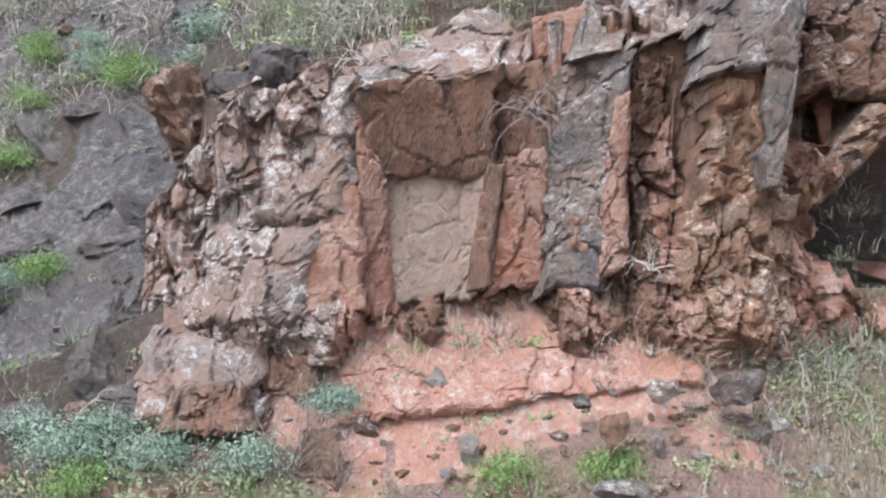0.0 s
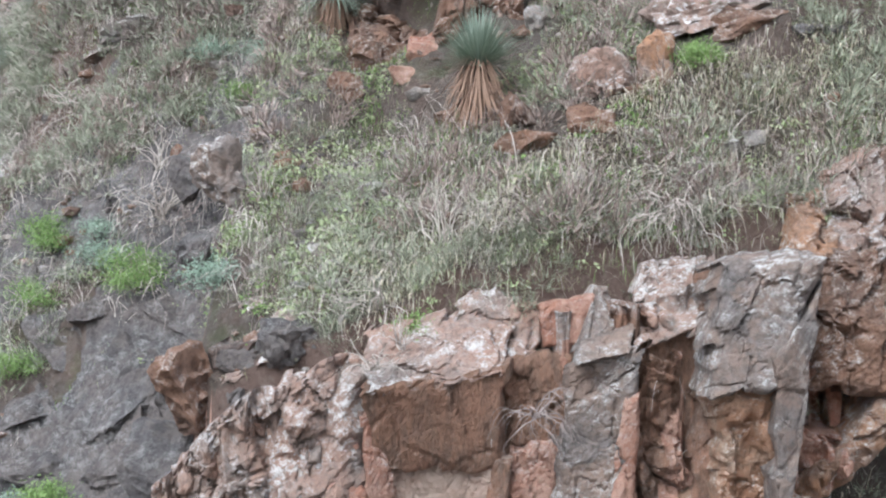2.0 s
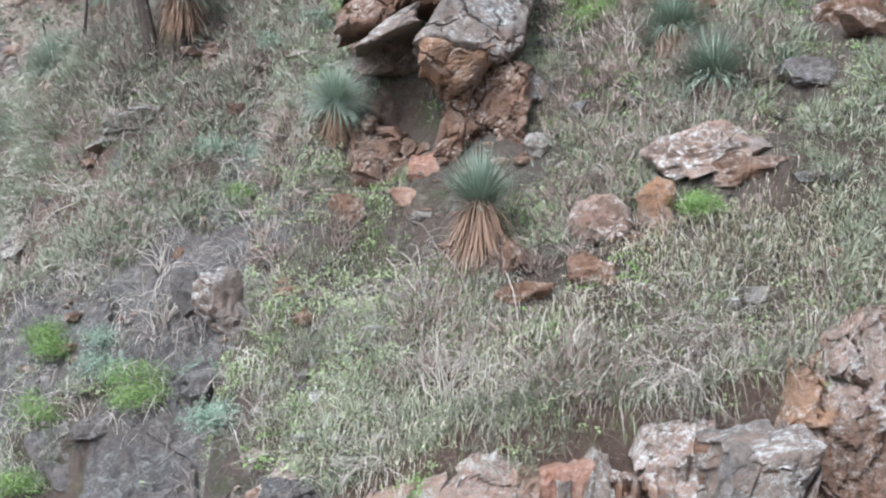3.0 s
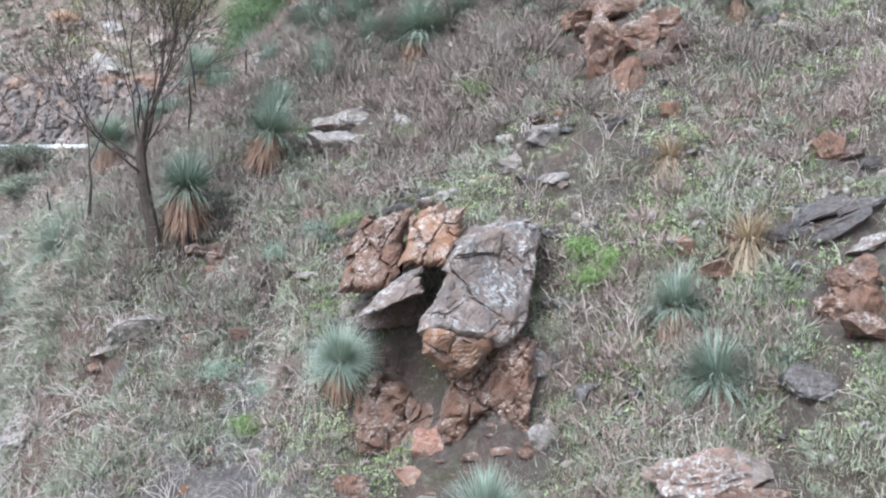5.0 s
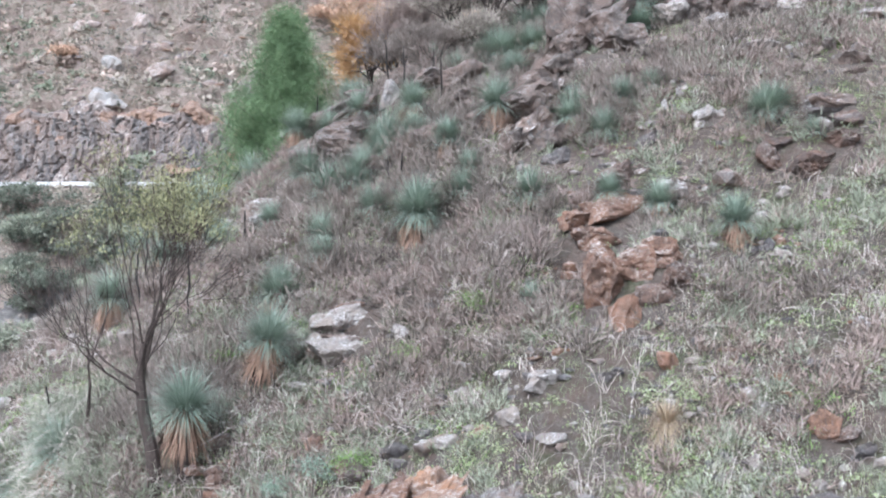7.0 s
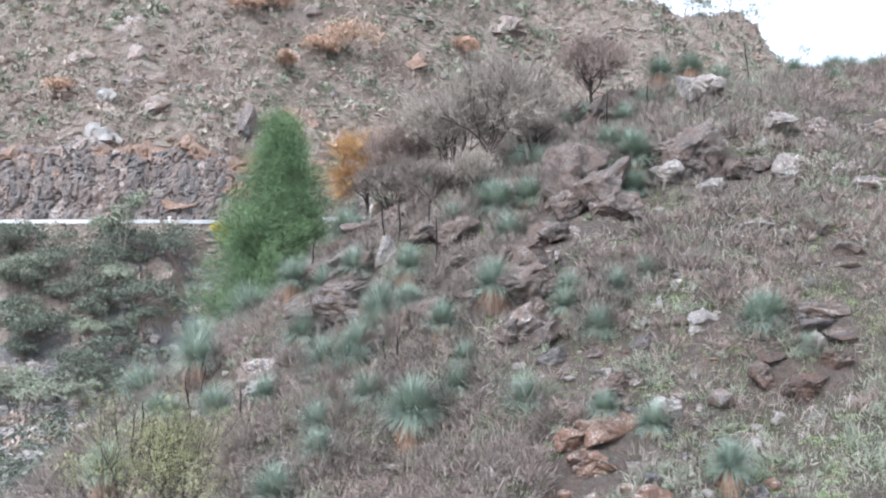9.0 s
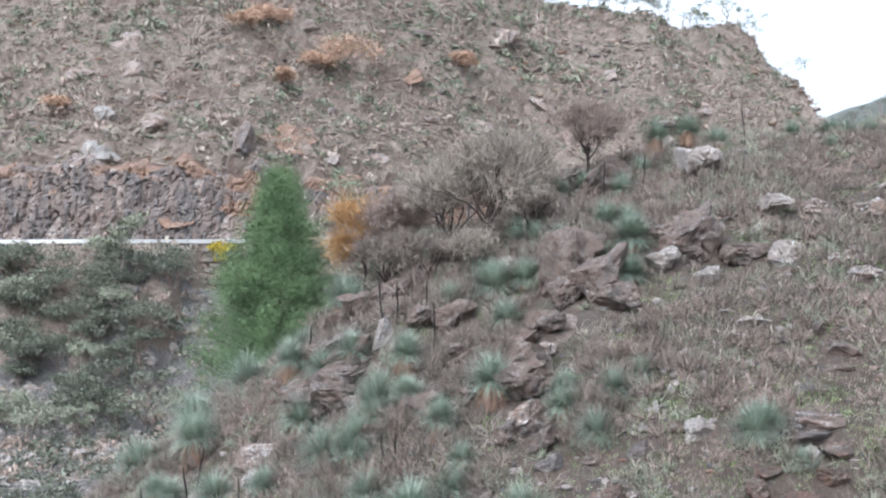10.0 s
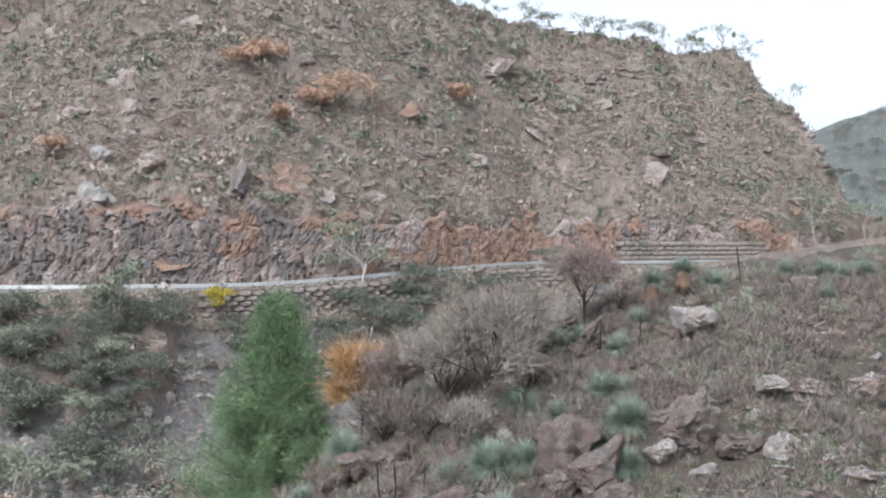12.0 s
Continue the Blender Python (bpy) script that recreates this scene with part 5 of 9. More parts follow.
rock(0.28, 11.21, 3.66, 0.27, 0.19, 0.37, "pale", 703, -14, 0)
rock(1.77, 10.50, 3.40, 0.75, 0.53, 0.28, "grey", 704, 23, 0)
rock(2.21, 10.70, 3.77, 0.19, 0.14, 0.29, "grey", 705, 10, 0)
rock(3.52, 10.87, 3.99, 0.26, 0.19, 0.17, "pale", 706, -3, 0)
rock(-1.35, 11.32, 3.60, 0.61, 0.43, 0.68, "brown", 707, -16, 0)
rock(-4.05, 12.18, 4.40, 0.65, 0.47, 0.89, "slate", 708, 21, -20)
rock(6.08, 18.11, 16.04, 1.52, 1.00, 0.36, "slate", 709, 8, -20, flat=1)
rock(6.27, 17.58, 15.78, 1.36, 0.89, 0.33, "slate", 710, -5, -22, flat=1)
rock(5.67, 17.95, 15.76, 0.93, 0.61, 0.29, "slate", 711, -18, -18, flat=1)
rock(6.82, 17.77, 16.14, 1.04, 0.68, 0.35, "slate", 712, 19, -20, flat=1)
rock(6.66, 17.10, 15.53, 0.89, 0.58, 0.30, "grey", 713, 6, -15, flat=1)
rock(7.07, 19.14, 17.11, 0.75, 0.49, 0.38, "dark", 714, -7, -10, flat=1)
rock(7.35, 18.83, 16.90, 0.73, 0.48, 0.38, "slate", 715, -20, -20, flat=1)
rock(5.02, 18.00, 15.57, 0.82, 0.54, 0.29, "brown", 716, 17, -5, flat=1)
rock(5.82, 16.25, 14.57, 0.74, 0.48, 0.54, "rust", 717, 4, 0, flat=1)
rock(6.26, 16.07, 14.60, 0.63, 0.41, 0.64, "brown", 718, -9, 0, flat=1)
rock(4.76, 23.69, 20.35, 1.23, 0.81, 0.94, "rust", 719, -22, 0, flat=1, level=4)
rock(3.31, 27.18, 21.30, 1.24, 0.81, 0.72, "rust", 720, 15, -10, flat=1, level=4)
rock(3.74, 22.84, 19.14, 0.89, 0.58, 0.91, "brown", 721, 2, 0, flat=1)
rock(3.75, 27.18, 21.45, 1.06, 0.69, 0.72, "rust", 722, -11, -15, flat=1)
rock(-1.22, 22.51, 16.24, 0.88, 0.58, 0.36, "slate", 723, -24, -20, flat=1)
rock(-0.49, 22.10, 16.36, 1.00, 0.66, 0.38, "grey", 724, 13, -20, flat=1)
rock(-0.02, 21.76, 16.60, 0.85, 0.56, 0.29, "pale", 725, 0, -10, flat=1)
rock(1.96, 20.70, 16.82, 0.67, 0.44, 0.25, "pale", 726, -13, -5, flat=1)
rock(2.17, 20.59, 16.71, 0.40, 0.26, 0.22, "grey", 727, 24, 0, flat=1)
rock(1.42, 20.84, 16.82, 0.54, 0.36, 0.22, "slate", 728, 11, 0, flat=1)
rock(-7.43, 23.17, 13.28, 1.20, 0.79, 0.46, "grey", 729, -2, -10, flat=1)
rock(-9.38, 25.02, 12.06, 0.81, 0.53, 0.33, "slate", 730, -15, 0, flat=1)
rock(-11.15, 27.44, 12.34, 1.07, 0.70, 0.44, "grey", 731, 22, -8, flat=1)
rock(-4.32, 21.17, 13.79, 0.55, 0.36, 0.28, "dark", 732, 9, 0, flat=1)
rock(-5.58, 24.85, 15.93, 0.81, 0.53, 0.43, "grey", 733, -4, -10, flat=1)
rock(-3.38, 26.32, 17.83, 0.68, 0.45, 0.46, "grey", 734, -17, 0, flat=1)
rock(4.34, 18.66, 15.91, 0.36, 0.24, 0.17, "pale", 735, 20, 0, flat=1)
rock(3.83, 20.70, 17.36, 0.40, 0.27, 0.19, "slate", 736, 7, 0, flat=1)
rock(3.18, 21.49, 17.96, 0.70, 0.46, 0.26, "slate", 737, -6, -8, flat=1)
rock(3.41, 21.50, 18.01, 0.50, 0.33, 0.23, "slate", 738, -19, -10, flat=1)
rock(3.97, 21.41, 17.95, 0.42, 0.27, 0.20, "grey", 739, 18, 0, flat=1)
rock(3.01, 21.89, 18.21, 0.51, 0.34, 0.20, "grey", 740, 5, -6, flat=1)
rock(-2.00, 43.72, 27.26, 2.12, 1.34, 1.45, "ridge", 741, -8, -25, flat=1, level=4)
rock(-0.94, 38.61, 26.70, 1.56, 0.98, 0.96, "ridge", 742, -21, -25, flat=1, level=4)
rock(0.29, 38.43, 26.71, 1.88, 1.18, 1.15, "ridge", 743, 16, -20, flat=1, level=4)
rock(4.73, 37.82, 28.33, 2.15, 1.36, 1.26, "ridge", 744, 3, -28, flat=1, level=4)
rock(5.35, 36.53, 27.92, 1.77, 1.12, 1.21, "ridge", 745, -10, -25, flat=1, level=4)
rock(5.94, 35.40, 27.53, 1.72, 1.08, 1.06, "ridge", 746, -23, -20, flat=1, level=4)
rock(4.23, 36.98, 27.73, 1.80, 1.14, 1.23, "ridge", 747, 14, -25, flat=1, level=4)
rock(5.27, 38.76, 28.85, 1.57, 1.00, 0.96, "ridge", 748, 1, -25, flat=1, level=4)
rock(8.16, 38.76, 29.66, 2.01, 1.32, 1.03, "ridge", 749, -12, -20, flat=1, level=4)
rock(8.88, 37.38, 28.89, 1.46, 0.96, 1.00, "ridge", 750, -25, -15, flat=1, level=4)
rock(-0.48, 33.96, 24.30, 1.65, 1.04, 0.96, "ridge", 751, 12, -20, flat=1, level=4)
rock(0.66, 36.06, 25.61, 1.46, 0.92, 0.90, "ridge", 752, -1, 0, flat=1, level=4)
rock(-4.78, 39.57, 25.41, 1.61, 1.01, 0.99, "ridge", 753, -14, -20, flat=1, level=4)
rock(-3.49, 44.88, 26.77, 2.19, 1.38, 1.49, "ridge", 754, 23, -20, flat=1, level=4)
rock(4.33, 29.63, 23.24, 0.96, 0.63, 0.51, "dark", 755, 10, 0, flat=1)
rock(5.43, 29.58, 23.56, 1.15, 0.76, 0.47, "slate", 756, -3, -20, flat=1)
rock(3.08, 29.79, 23.07, 1.16, 0.76, 0.59, "slate", 757, -16, -25, flat=1)
rock(1.90, 31.26, 23.73, 1.27, 0.80, 0.78, "ridge", 758, 21, -20, flat=1)
rock(2.83, 30.46, 23.67, 1.24, 0.78, 0.61, "ridge", 759, 8, -25, flat=1)
rock(9.90, 39.03, 29.97, 1.27, 0.83, 0.52, "pale", 760, -5, 0, flat=1)
rock(10.87, 37.38, 29.07, 1.46, 0.96, 0.75, "ridge", 761, -18, 5, flat=1, level=4)
rock(11.99, 37.07, 29.15, 0.96, 0.63, 0.49, "pale", 762, 19, 15, flat=1)
rock(11.78, 35.84, 28.43, 0.93, 0.61, 0.38, "grey", 763, 6, 0, flat=1)
rock(9.41, 36.28, 28.25, 0.71, 0.46, 0.34, "pale", 764, -7, 0, flat=1)
rock(16.76, 46.45, 33.00, 1.21, 0.79, 0.43, "grey", 765, -20, 0, flat=1)
rock(9.16, 33.94, 27.12, 0.66, 0.43, 0.27, "pale", 766, 17, 0, flat=1)
rock(16.45, 40.80, 30.71, 1.33, 0.87, 0.65, "grey", 767, 4, 5, flat=1, level=4)
rock(14.29, 35.45, 28.42, 1.38, 0.91, 0.57, "grey", 768, -9, 0, flat=1)
rock(11.78, 30.86, 25.67, 1.00, 0.66, 0.41, "ridge", 769, -22, 0, flat=1)

rock(-0.95, 18.15, 12.15, 0.95, 0.70, 0.75, "rust", 780, 12, 0, level=4)
rock(-0.35, 17.35, 12.35, 0.75, 0.60, 0.70, "red", 781, -20, 10)
rock(-1.45, 17.75, 12.35, 0.70, 0.50, 0.60, "rust", 782, 30, -10)
rock(-0.75, 17.05, 11.75, 0.55, 0.40, 0.45, "red", 783, 5, 0)
rock(-1.10, 18.80, 13.35, 0.85, 0.60, 0.80, "dark", 784, -12, 15)

rock(-3.05, 12.95, 7.25, 1.05, 1.0, 1.50, "rust", 785, 10, -12, level=4)
rock(-3.10, 12.85, 5.95, 1.10, 1.0, 1.60, "lichen", 786, -15, -8, level=4)

# sheets of bedrock on the bare slab
rock(-6.21, 17.67, 7.55, 1.91, 1.60, 0.67, "slate", 801, 6, -16, flat=1, level=4, pitch=51)
rock(-4.71, 16.65, 6.92, 1.48, 1.07, 0.42, "slate", 802, -23, -24, flat=1, level=4, pitch=36)
rock(-5.23, 16.35, 6.47, 2.10, 1.67, 0.66, "slate", 803, -11, -12, flat=1, level=4, pitch=40)
rock(-4.35, 17.33, 7.88, 2.00, 1.70, 0.67, "slate", 804, 23, -7, flat=1, level=4, pitch=43)
rock(-5.96, 16.21, 5.69, 1.78, 1.10, 0.64, "slate", 805, 20, -17, flat=1, level=4, pitch=41)
rock(-4.67, 15.35, 5.46, 1.16, 0.94, 0.47, "slate", 806, 18, -15, flat=1, level=4, pitch=39)
rock(-3.15, 13.29, 6.43, 2.00, 1.72, 0.56, "slate", 807, 13, -5, flat=1, level=4, pitch=48)
rock(-5.03, 14.51, 4.64, 1.60, 1.17, 0.49, "slate", 808, -25, -10, flat=1, level=4, pitch=41)
rock(-3.59, 12.25, 4.25, 1.91, 1.32, 0.57, "slate", 809, -11, -5, flat=1, level=4, pitch=45)
rock(-5.70, 14.65, 4.31, 1.90, 1.27, 0.62, "slate", 810, -3, -20, flat=1, level=4, pitch=48)
rock(-4.85, 18.57, 8.81, 1.61, 1.21, 0.50, "slate", 811, 13, -24, flat=1, level=4, pitch=41)
rock(-4.57, 14.77, 4.69, 1.19, 1.01, 0.39, "slate", 812, 21, 3, flat=1, level=4, pitch=51)
rock(-6.53, 17.03, 6.59, 1.50, 1.32, 0.54, "slate", 813, 8, -18, flat=1, level=4, pitch=41)
rock(-3.71, 14.47, 5.02, 1.77, 1.43, 0.61, "slate", 814, 12, 3, flat=1, level=4, pitch=39)
rock(-5.89, 17.85, 8.04, 1.74, 1.10, 0.66, "slate", 815, 17, -7, flat=1, level=4, pitch=50)
rock(-4.63, 15.79, 6.03, 1.90, 1.25, 0.64, "slate", 816, -7, -20, flat=1, level=4, pitch=48)
rock(-4.58, 12.47, 3.95, 1.48, 1.21, 0.54, "slate", 817, -17, 2, flat=1, level=4, pitch=46)

# ---- grass trees ----
grass_tree(0.41, 14.92, 1.21, "upright", 0, 47)
grass_tree(-1.99, 18.58, 0.97, "mid", -18, 94)
grass_tree(-6.14, 24.38, 1.44, "tall", 0, 141)
grass_tree(-4.78, 25.88, 1.34, "tall", -12, 188)
grass_tree(-4.91, 29.62, 1.38, "mid", -8, 235)
grass_tree(-9.98, 26.78, 1.31, "mid", 0, 282)
grass_tree(-11.20, 34.62, 1.40, "mid", 0, 329)
grass_tree(-10.65, 38.92, 1.08, "low", 0, 16)
grass_tree(-3.71, 30.52, 0.87, "mid", 0, 110)
grass_tree(-0.93, 30.12, 1.33, "mid", 0, 157)
grass_tree(4.13, 20.25, 0.96, "straw", 0, 204)
grass_tree(4.94, 17.78, 1.25, "straw", 0, 251)
grass_tree(3.57, 17.05, 0.93, "mid", 0, 298)
grass_tree(3.88, 15.71, 1.03, "grey", 0, 345)
grass_tree(4.95, 15.88, 0.39, "bare", 0, 32)
grass_tree(6.55, 24.26, 0.98, "mid", 0, 79)
grass_tree(5.32, 26.85, 0.94, "low", 0, 126)
grass_tree(-11.94, 28.88, 0.86, "bare", 0, 173)
grass_tree(-1.27, 36.61, 1.22, "mid", 0, 220)
grass_tree(1.51, 33.17, 1.34, "mid", 0, 267)
grass_tree(-0.09, 32.67, 1.07, "mid", 0, 314)
grass_tree(3.74, 32.21, 0.82, "low", 0, 95)
grass_tree(-10.16, 43.11, 1.64, "mid", 0, 142)
grass_tree(-9.97, 38.36, 0.93, "bare", 0, 189)
grass_tree(9.51, 27.62, 0.62, "low", 0, 283)
grass_tree(8.81, 28.70, 0.98, "bare", 0, 330)
grass_tree(1.92, 24.93, 0.61, "low", 0, 17)
grass_tree(-0.92, 30.12, 1.55, "mid", 0, 64)
grass_tree(-4.35, 46.70, 1.56, "mid", 0, 111)
grass_tree(-0.60, 47.71, 1.68, "grey", 0, 158)
grass_tree(2.21, 36.95, 1.13, "low", 0, 205)
grass_tree(2.00, 39.54, 1.54, "bare", 0, 252)
grass_tree(3.16, 39.45, 1.01, "low", 0, 299)
grass_tree(6.99, 38.92, 1.40, "low", 0, 346)
grass_tree(5.39, 39.16, 1.11, "low", 0, 33)
grass_tree(6.63, 37.14, 1.09, "bare", 0, 80)
grass_tree(-9.53, 40.24, 1.62, "mid", 0, 127)
grass_tree(-8.51, 45.85, 1.90, "low", 0, 174)
grass_tree(-12.39, 43.04, 1.76, "low", 0, 221)
grass_tree(-5.78, 39.77, 1.22, "mid", 0, 268)
grass_tree(-4.35, 38.43, 1.21, "bare", 0, 315)
grass_tree(-2.19, 35.72, 1.58, "low", 0, 2)
grass_tree(-7.89, 36.14, 1.34, "bare", 0, 49)
grass_tree(3.59, 31.61, 1.00, "low", 0, 96)
grass_tree(8.48, 28.51, 1.18, "bare", 0, 143)
grass_tree(6.06, 31.89, 0.77, "low", 0, 190)
grass_tree(-5.86, 34.49, 1.03, "bare", 0, 284)
grass_tree(-3.85, 31.64, 1.08, "low", 0, 331)
grass_tree(-2.33, 31.79, 1.08, "bare", 0, 18)
grass_tree(0.56, 31.28, 0.83, "low", 0, 65)
grass_tree(-6.02, 45.62, 1.23, "low", 0, 112)
grass_tree(0.31, 39.97, 1.12, "bare", 0, 159)
grass_tree(9.95, 49.51, 1.22, "tall", -8, 206)
grass_tree(11.90, 51.21, 1.14, "tall", -14, 253)
grass_tree(5.35, 47.92, 1.17, "low", 0, 300)
grass_tree(3.90, 47.61, 1.08, "tall", 0, 347)
grass_tree(9.10, 47.89, 1.18, "bare", 0, 34)
grass_tree(7.75, 45.30, 1.17, "low", 0, 81)
grass_tree(7.01, 38.92, 1.37, "low", 0, 128)
grass_tree(5.67, 38.73, 1.07, "bare", 0, 175)
grass_tree(6.65, 37.14, 0.98, "low", 0, 222)
grass_tree(1.78, 39.86, 1.37, "low", 0, 269)
grass_tree(3.81, 42.39, 1.13, "low", 0, 316)
grass_tree(6.51, 42.06, 1.26, "bare", 0, 3)
grass_tree(13.37, 51.11, 1.22, "low", 0, 50)
grass_tree(18.95, 51.41, 1.28, "low", 0, 97)
grass_tree(19.42, 50.46, 1.14, "bare", 0, 144)
grass_tree(17.23, 51.93, 0.94, "mid", 0, 191)
grass_tree(-0.88, 48.61, 1.31, "grey", 0, 238)
grass_tree(3.08, 39.12, 1.09, "low", 0, 285)
grass_tree(17.67, 47.92, 0.92, "low", 0, 332)
grass_tree(21.02, 51.71, 1.08, "bare", 0, 19)
grass_tree(7.28, 41.91, 0.95, "low", 0, 66)
grass_tree(-3.95, 46.07, 1.20, "mid", 0, 113)
grass_tree(3.20, 45.02, 1.02, "bare", 0, 207)
grass_tree(-3.03, 34.01, 1.14, "low", 6, 254)
grass_tree(5.11, 31.42, 0.95, "low", 2, 348)
grass_tree(-1.22, 34.73, 0.92, "mid", -6, 82)
grass_tree(-1.06, 34.76, 0.91, "low", -5, 176)
grass_tree(0.39, 30.58, 1.01, "bare", -2, 270)
grass_tree(-3.88, 34.46, 1.38, "low", -5, 4)
grass_tree(-3.32, 38.19, 1.11, "mid", -3, 98)
grass_tree(2.25, 28.80, 1.05, "low", 6, 192)
grass_tree(-2.17, 34.84, 1.14, "low", -5, 286)
grass_tree(4.14, 27.38, 0.78, "mid", -4, 20)
grass_tree(4.41, 30.25, 1.02, "bare", -2, 114)
grass_tree(-4.99, 36.94, 1.40, "low", -3, 208)
grass_tree(-2.81, 34.35, 1.20, "low", 2, 302)
grass_tree(2.15, 40.12, 1.03, "low", 1, 36)
grass_tree(1.39, 41.93, 1.02, "low", 6, 130)
grass_tree(3.18, 43.34, 1.29, "bare", 1, 224)
grass_tree(4.65, 41.09, 1.02, "low", -2, 318)
grass_tree(5.97, 36.86, 0.88, "mid", 2, 52)
grass_tree(6.47, 47.30, 1.16, "low", 3, 146)

# ---- dead shrubs ----
dead_shrub(-0.08, 13.11, 0.77, 0.84, 770, DEADWOOD, 14, 0)
dead_shrub(-1.69, 16.65, 1.16, 0.80, 771, TWIG, 14, 0)
dead_shrub(2.65, 12.82, 1.37, 0.89, 772, DEADWOOD, 22, 0.8)
dead_shrub(2.99, 12.83, 0.82, 0.76, 773, DEADWOOD, 16, 0.9)
dead_shrub(1.51, 12.99, 0.42, 0.69, 774, DEADWOOD, 14, 0)
dead_shrub(-0.89, 12.75, 0.61, 0.82, 775, DEADWOOD, 18, 0.7)
dead_shrub(-5.09, 18.93, 1.32, 1.11, 776, DEADWOOD_GREY, 20, 0.6)
dead_shrub(-1.66, 13.53, 1.01, 0.58, 777, DEADWOOD_GREY, 18, 0.3)
dead_shrub(-0.47, 14.37, 0.69, 0.69, 778, TWIG, 14, 0)
dead_shrub(0.96, 12.99, 0.63, 0.42, 779, DEADWOOD, 14, 0.3)
dead_shrub(0.94, 11.70, 0.63, 0.69, 780, DEADWOOD_GREY, 22, 0.8, 7.33)
dead_shrub(-2.21, 11.30, 0.66, 0.54, 781, DEADWOOD_GREY, 18, 0.4, 4.42)
dead_shrub(2.29, 11.70, 0.56, 0.44, 782, DEADWOOD, 10, 0.5, 5.61)
dead_shrub(-1.58, 11.14, 0.77, 1.01, 783, TWIG, 24, 0.1)
dead_shrub(-1.10, 11.15, 0.54, 0.72, 784, TWIG, 16, 0.1)
dead_shrub(-0.83, 11.60, 0.43, 0.56, 785, DEADWOOD, 14, 0.6, 7.85)
dead_shrub(-0.54, 12.00, 0.39, 0.51, 786, DEADWOOD, 10, 0.4, 8.04)
dead_shrub(-5.18, 19.16, 1.13, 1.54, 787, DEADWOOD, 20, 0.5)
dead_shrub(-8.20, 23.74, 2.03, 1.14, 788, DEADWOOD_GREY, 24, 0.4)
dead_shrub(-6.69, 22.94, 2.70, 0.74, 789, DEADWOOD_GREY, 24, 0.5)
dead_shrub(-1.76, 16.73, 1.07, 0.89, 790, TWIG, 14, 0.1)
dead_shrub(2.82, 17.05, 0.36, 1.19, 791, DEADWOOD, 4, 0)
dead_shrub(1.59, 12.99, 0.42, 0.76, 792, DEADWOOD, 8, 0.3)
dead_shrub(2.60, 12.85, 1.24, 0.82, 793, DEADWOOD, 24, 0.8)
dead_shrub(-2.70, 15.48, 0.66, 0.75, 794, DEADWOOD, 8, 0.3)
dead_shrub(0.98, 18.00, 0.48, 0.96, 795, DEADWOOD_GREY, 8, 0)
dead_shrub(4.15, 15.92, 1.02, 0.77, 796, DEADWOOD_GREY, 12, 0.1)
dead_shrub(-1.00, 23.00, 2.09, 1.11, 797, DEADWOOD, 28, 0.5)
dead_shrub(-8.18, 23.41, 1.38, 1.50, 798, DEADWOOD, 22, 0.6)
dead_shrub(-5.40, 20.05, 0.96, 1.18, 799, DEADWOOD, 18, 0.5)
dead_shrub(2.81, 17.18, 0.37, 1.10, 800, DEADWOOD, 4, 0.1)
dead_shrub(-3.53, 21.12, 0.68, 1.02, 801, DEADWOOD_GREY, 10, 0.4)
dead_shrub(1.71, 25.70, 0.55, 1.51, 802, BARK, 8, 0.1)
dead_shrub(1.60, 20.34, 0.76, 1.31, 803, DEADWOOD_GREY, 8, 0)
dead_shrub(1.09, 25.73, 1.24, 1.10, 804, DEADWOOD_GREY, 14, 0.3)
dead_shrub(-7.68, 24.24, 2.07, 0.78, 805, DEADWOOD_GREY, 20, 0.5)
dead_shrub(2.51, 23.67, 1.14, 0.76, 806, DEADWOOD, 12, 0.4)
dead_shrub(7.17, 18.78, 0.90, 0.60, 807, DEADWOOD_GREY, 14, 0.6)
dead_shrub(6.02, 17.77, 1.05, 0.57, 808, DEADWOOD_GREY, 16, 0.7)
dead_shrub(0.70, 22.41, 1.20, 0.72, 809, DEADWOOD, 12, 0.3)
dead_shrub(0.61, 25.62, 2.06, 1.10, 810, DEADWOOD, 22, 0.4)
dead_shrub(1.94, 26.93, 1.58, 1.15, 811, DEADWOOD_GREY, 18, 0.3)
dead_shrub(3.04, 29.14, 1.71, 0.94, 812, DEADWOOD_GREY, 16, 0.4)
dead_shrub(-0.46, 23.76, 1.40, 0.76, 813, DEADWOOD, 18, 0.4)
dead_shrub(-5.11, 36.01, 2.31, 1.16, 814, DEADWOOD_GREY, 18, 0.4)
dead_shrub(1.06, 23.67, 1.27, 0.89, 815, DEADWOOD, 14, 0.3)
dead_shrub(7.64, 28.34, 1.67, 0.91, 816, TWIG, 18, 0.2)
dead_shrub(8.59, 26.62, 1.85, 0.85, 817, TWIG, 18, 0.2)
dead_shrub(6.10, 31.23, 1.34, 0.84, 818, DEADWOOD, 12, 0.3)
dead_shrub(-4.86, 37.52, 2.41, 1.00, 819, DEADWOOD, 18, 0.3)
dead_shrub(-4.02, 36.28, 2.13, 1.16, 820, DEADWOOD_GREY, 16, 0.4)
dead_shrub(5.96, 31.36, 1.34, 0.84, 821, DEADWOOD, 12, 0.3)
dead_shrub(1.74, 31.18, 1.33, 1.00, 822, DEADWOOD, 12, 0.4)
dead_shrub(-1.56, 33.62, 1.08, 1.62, 823, TWIG, 14, 0)
dead_shrub(4.24, 36.85, 1.18, 1.18, 824, TWIG, 12, 0)
dead_shrub(-1.02, 41.63, 2.00, 2.00, 825, TWIG, 16, 0)
dead_shrub(5.77, 36.55, 1.76, 0.98, 826, TWIG, 14, 0.1)
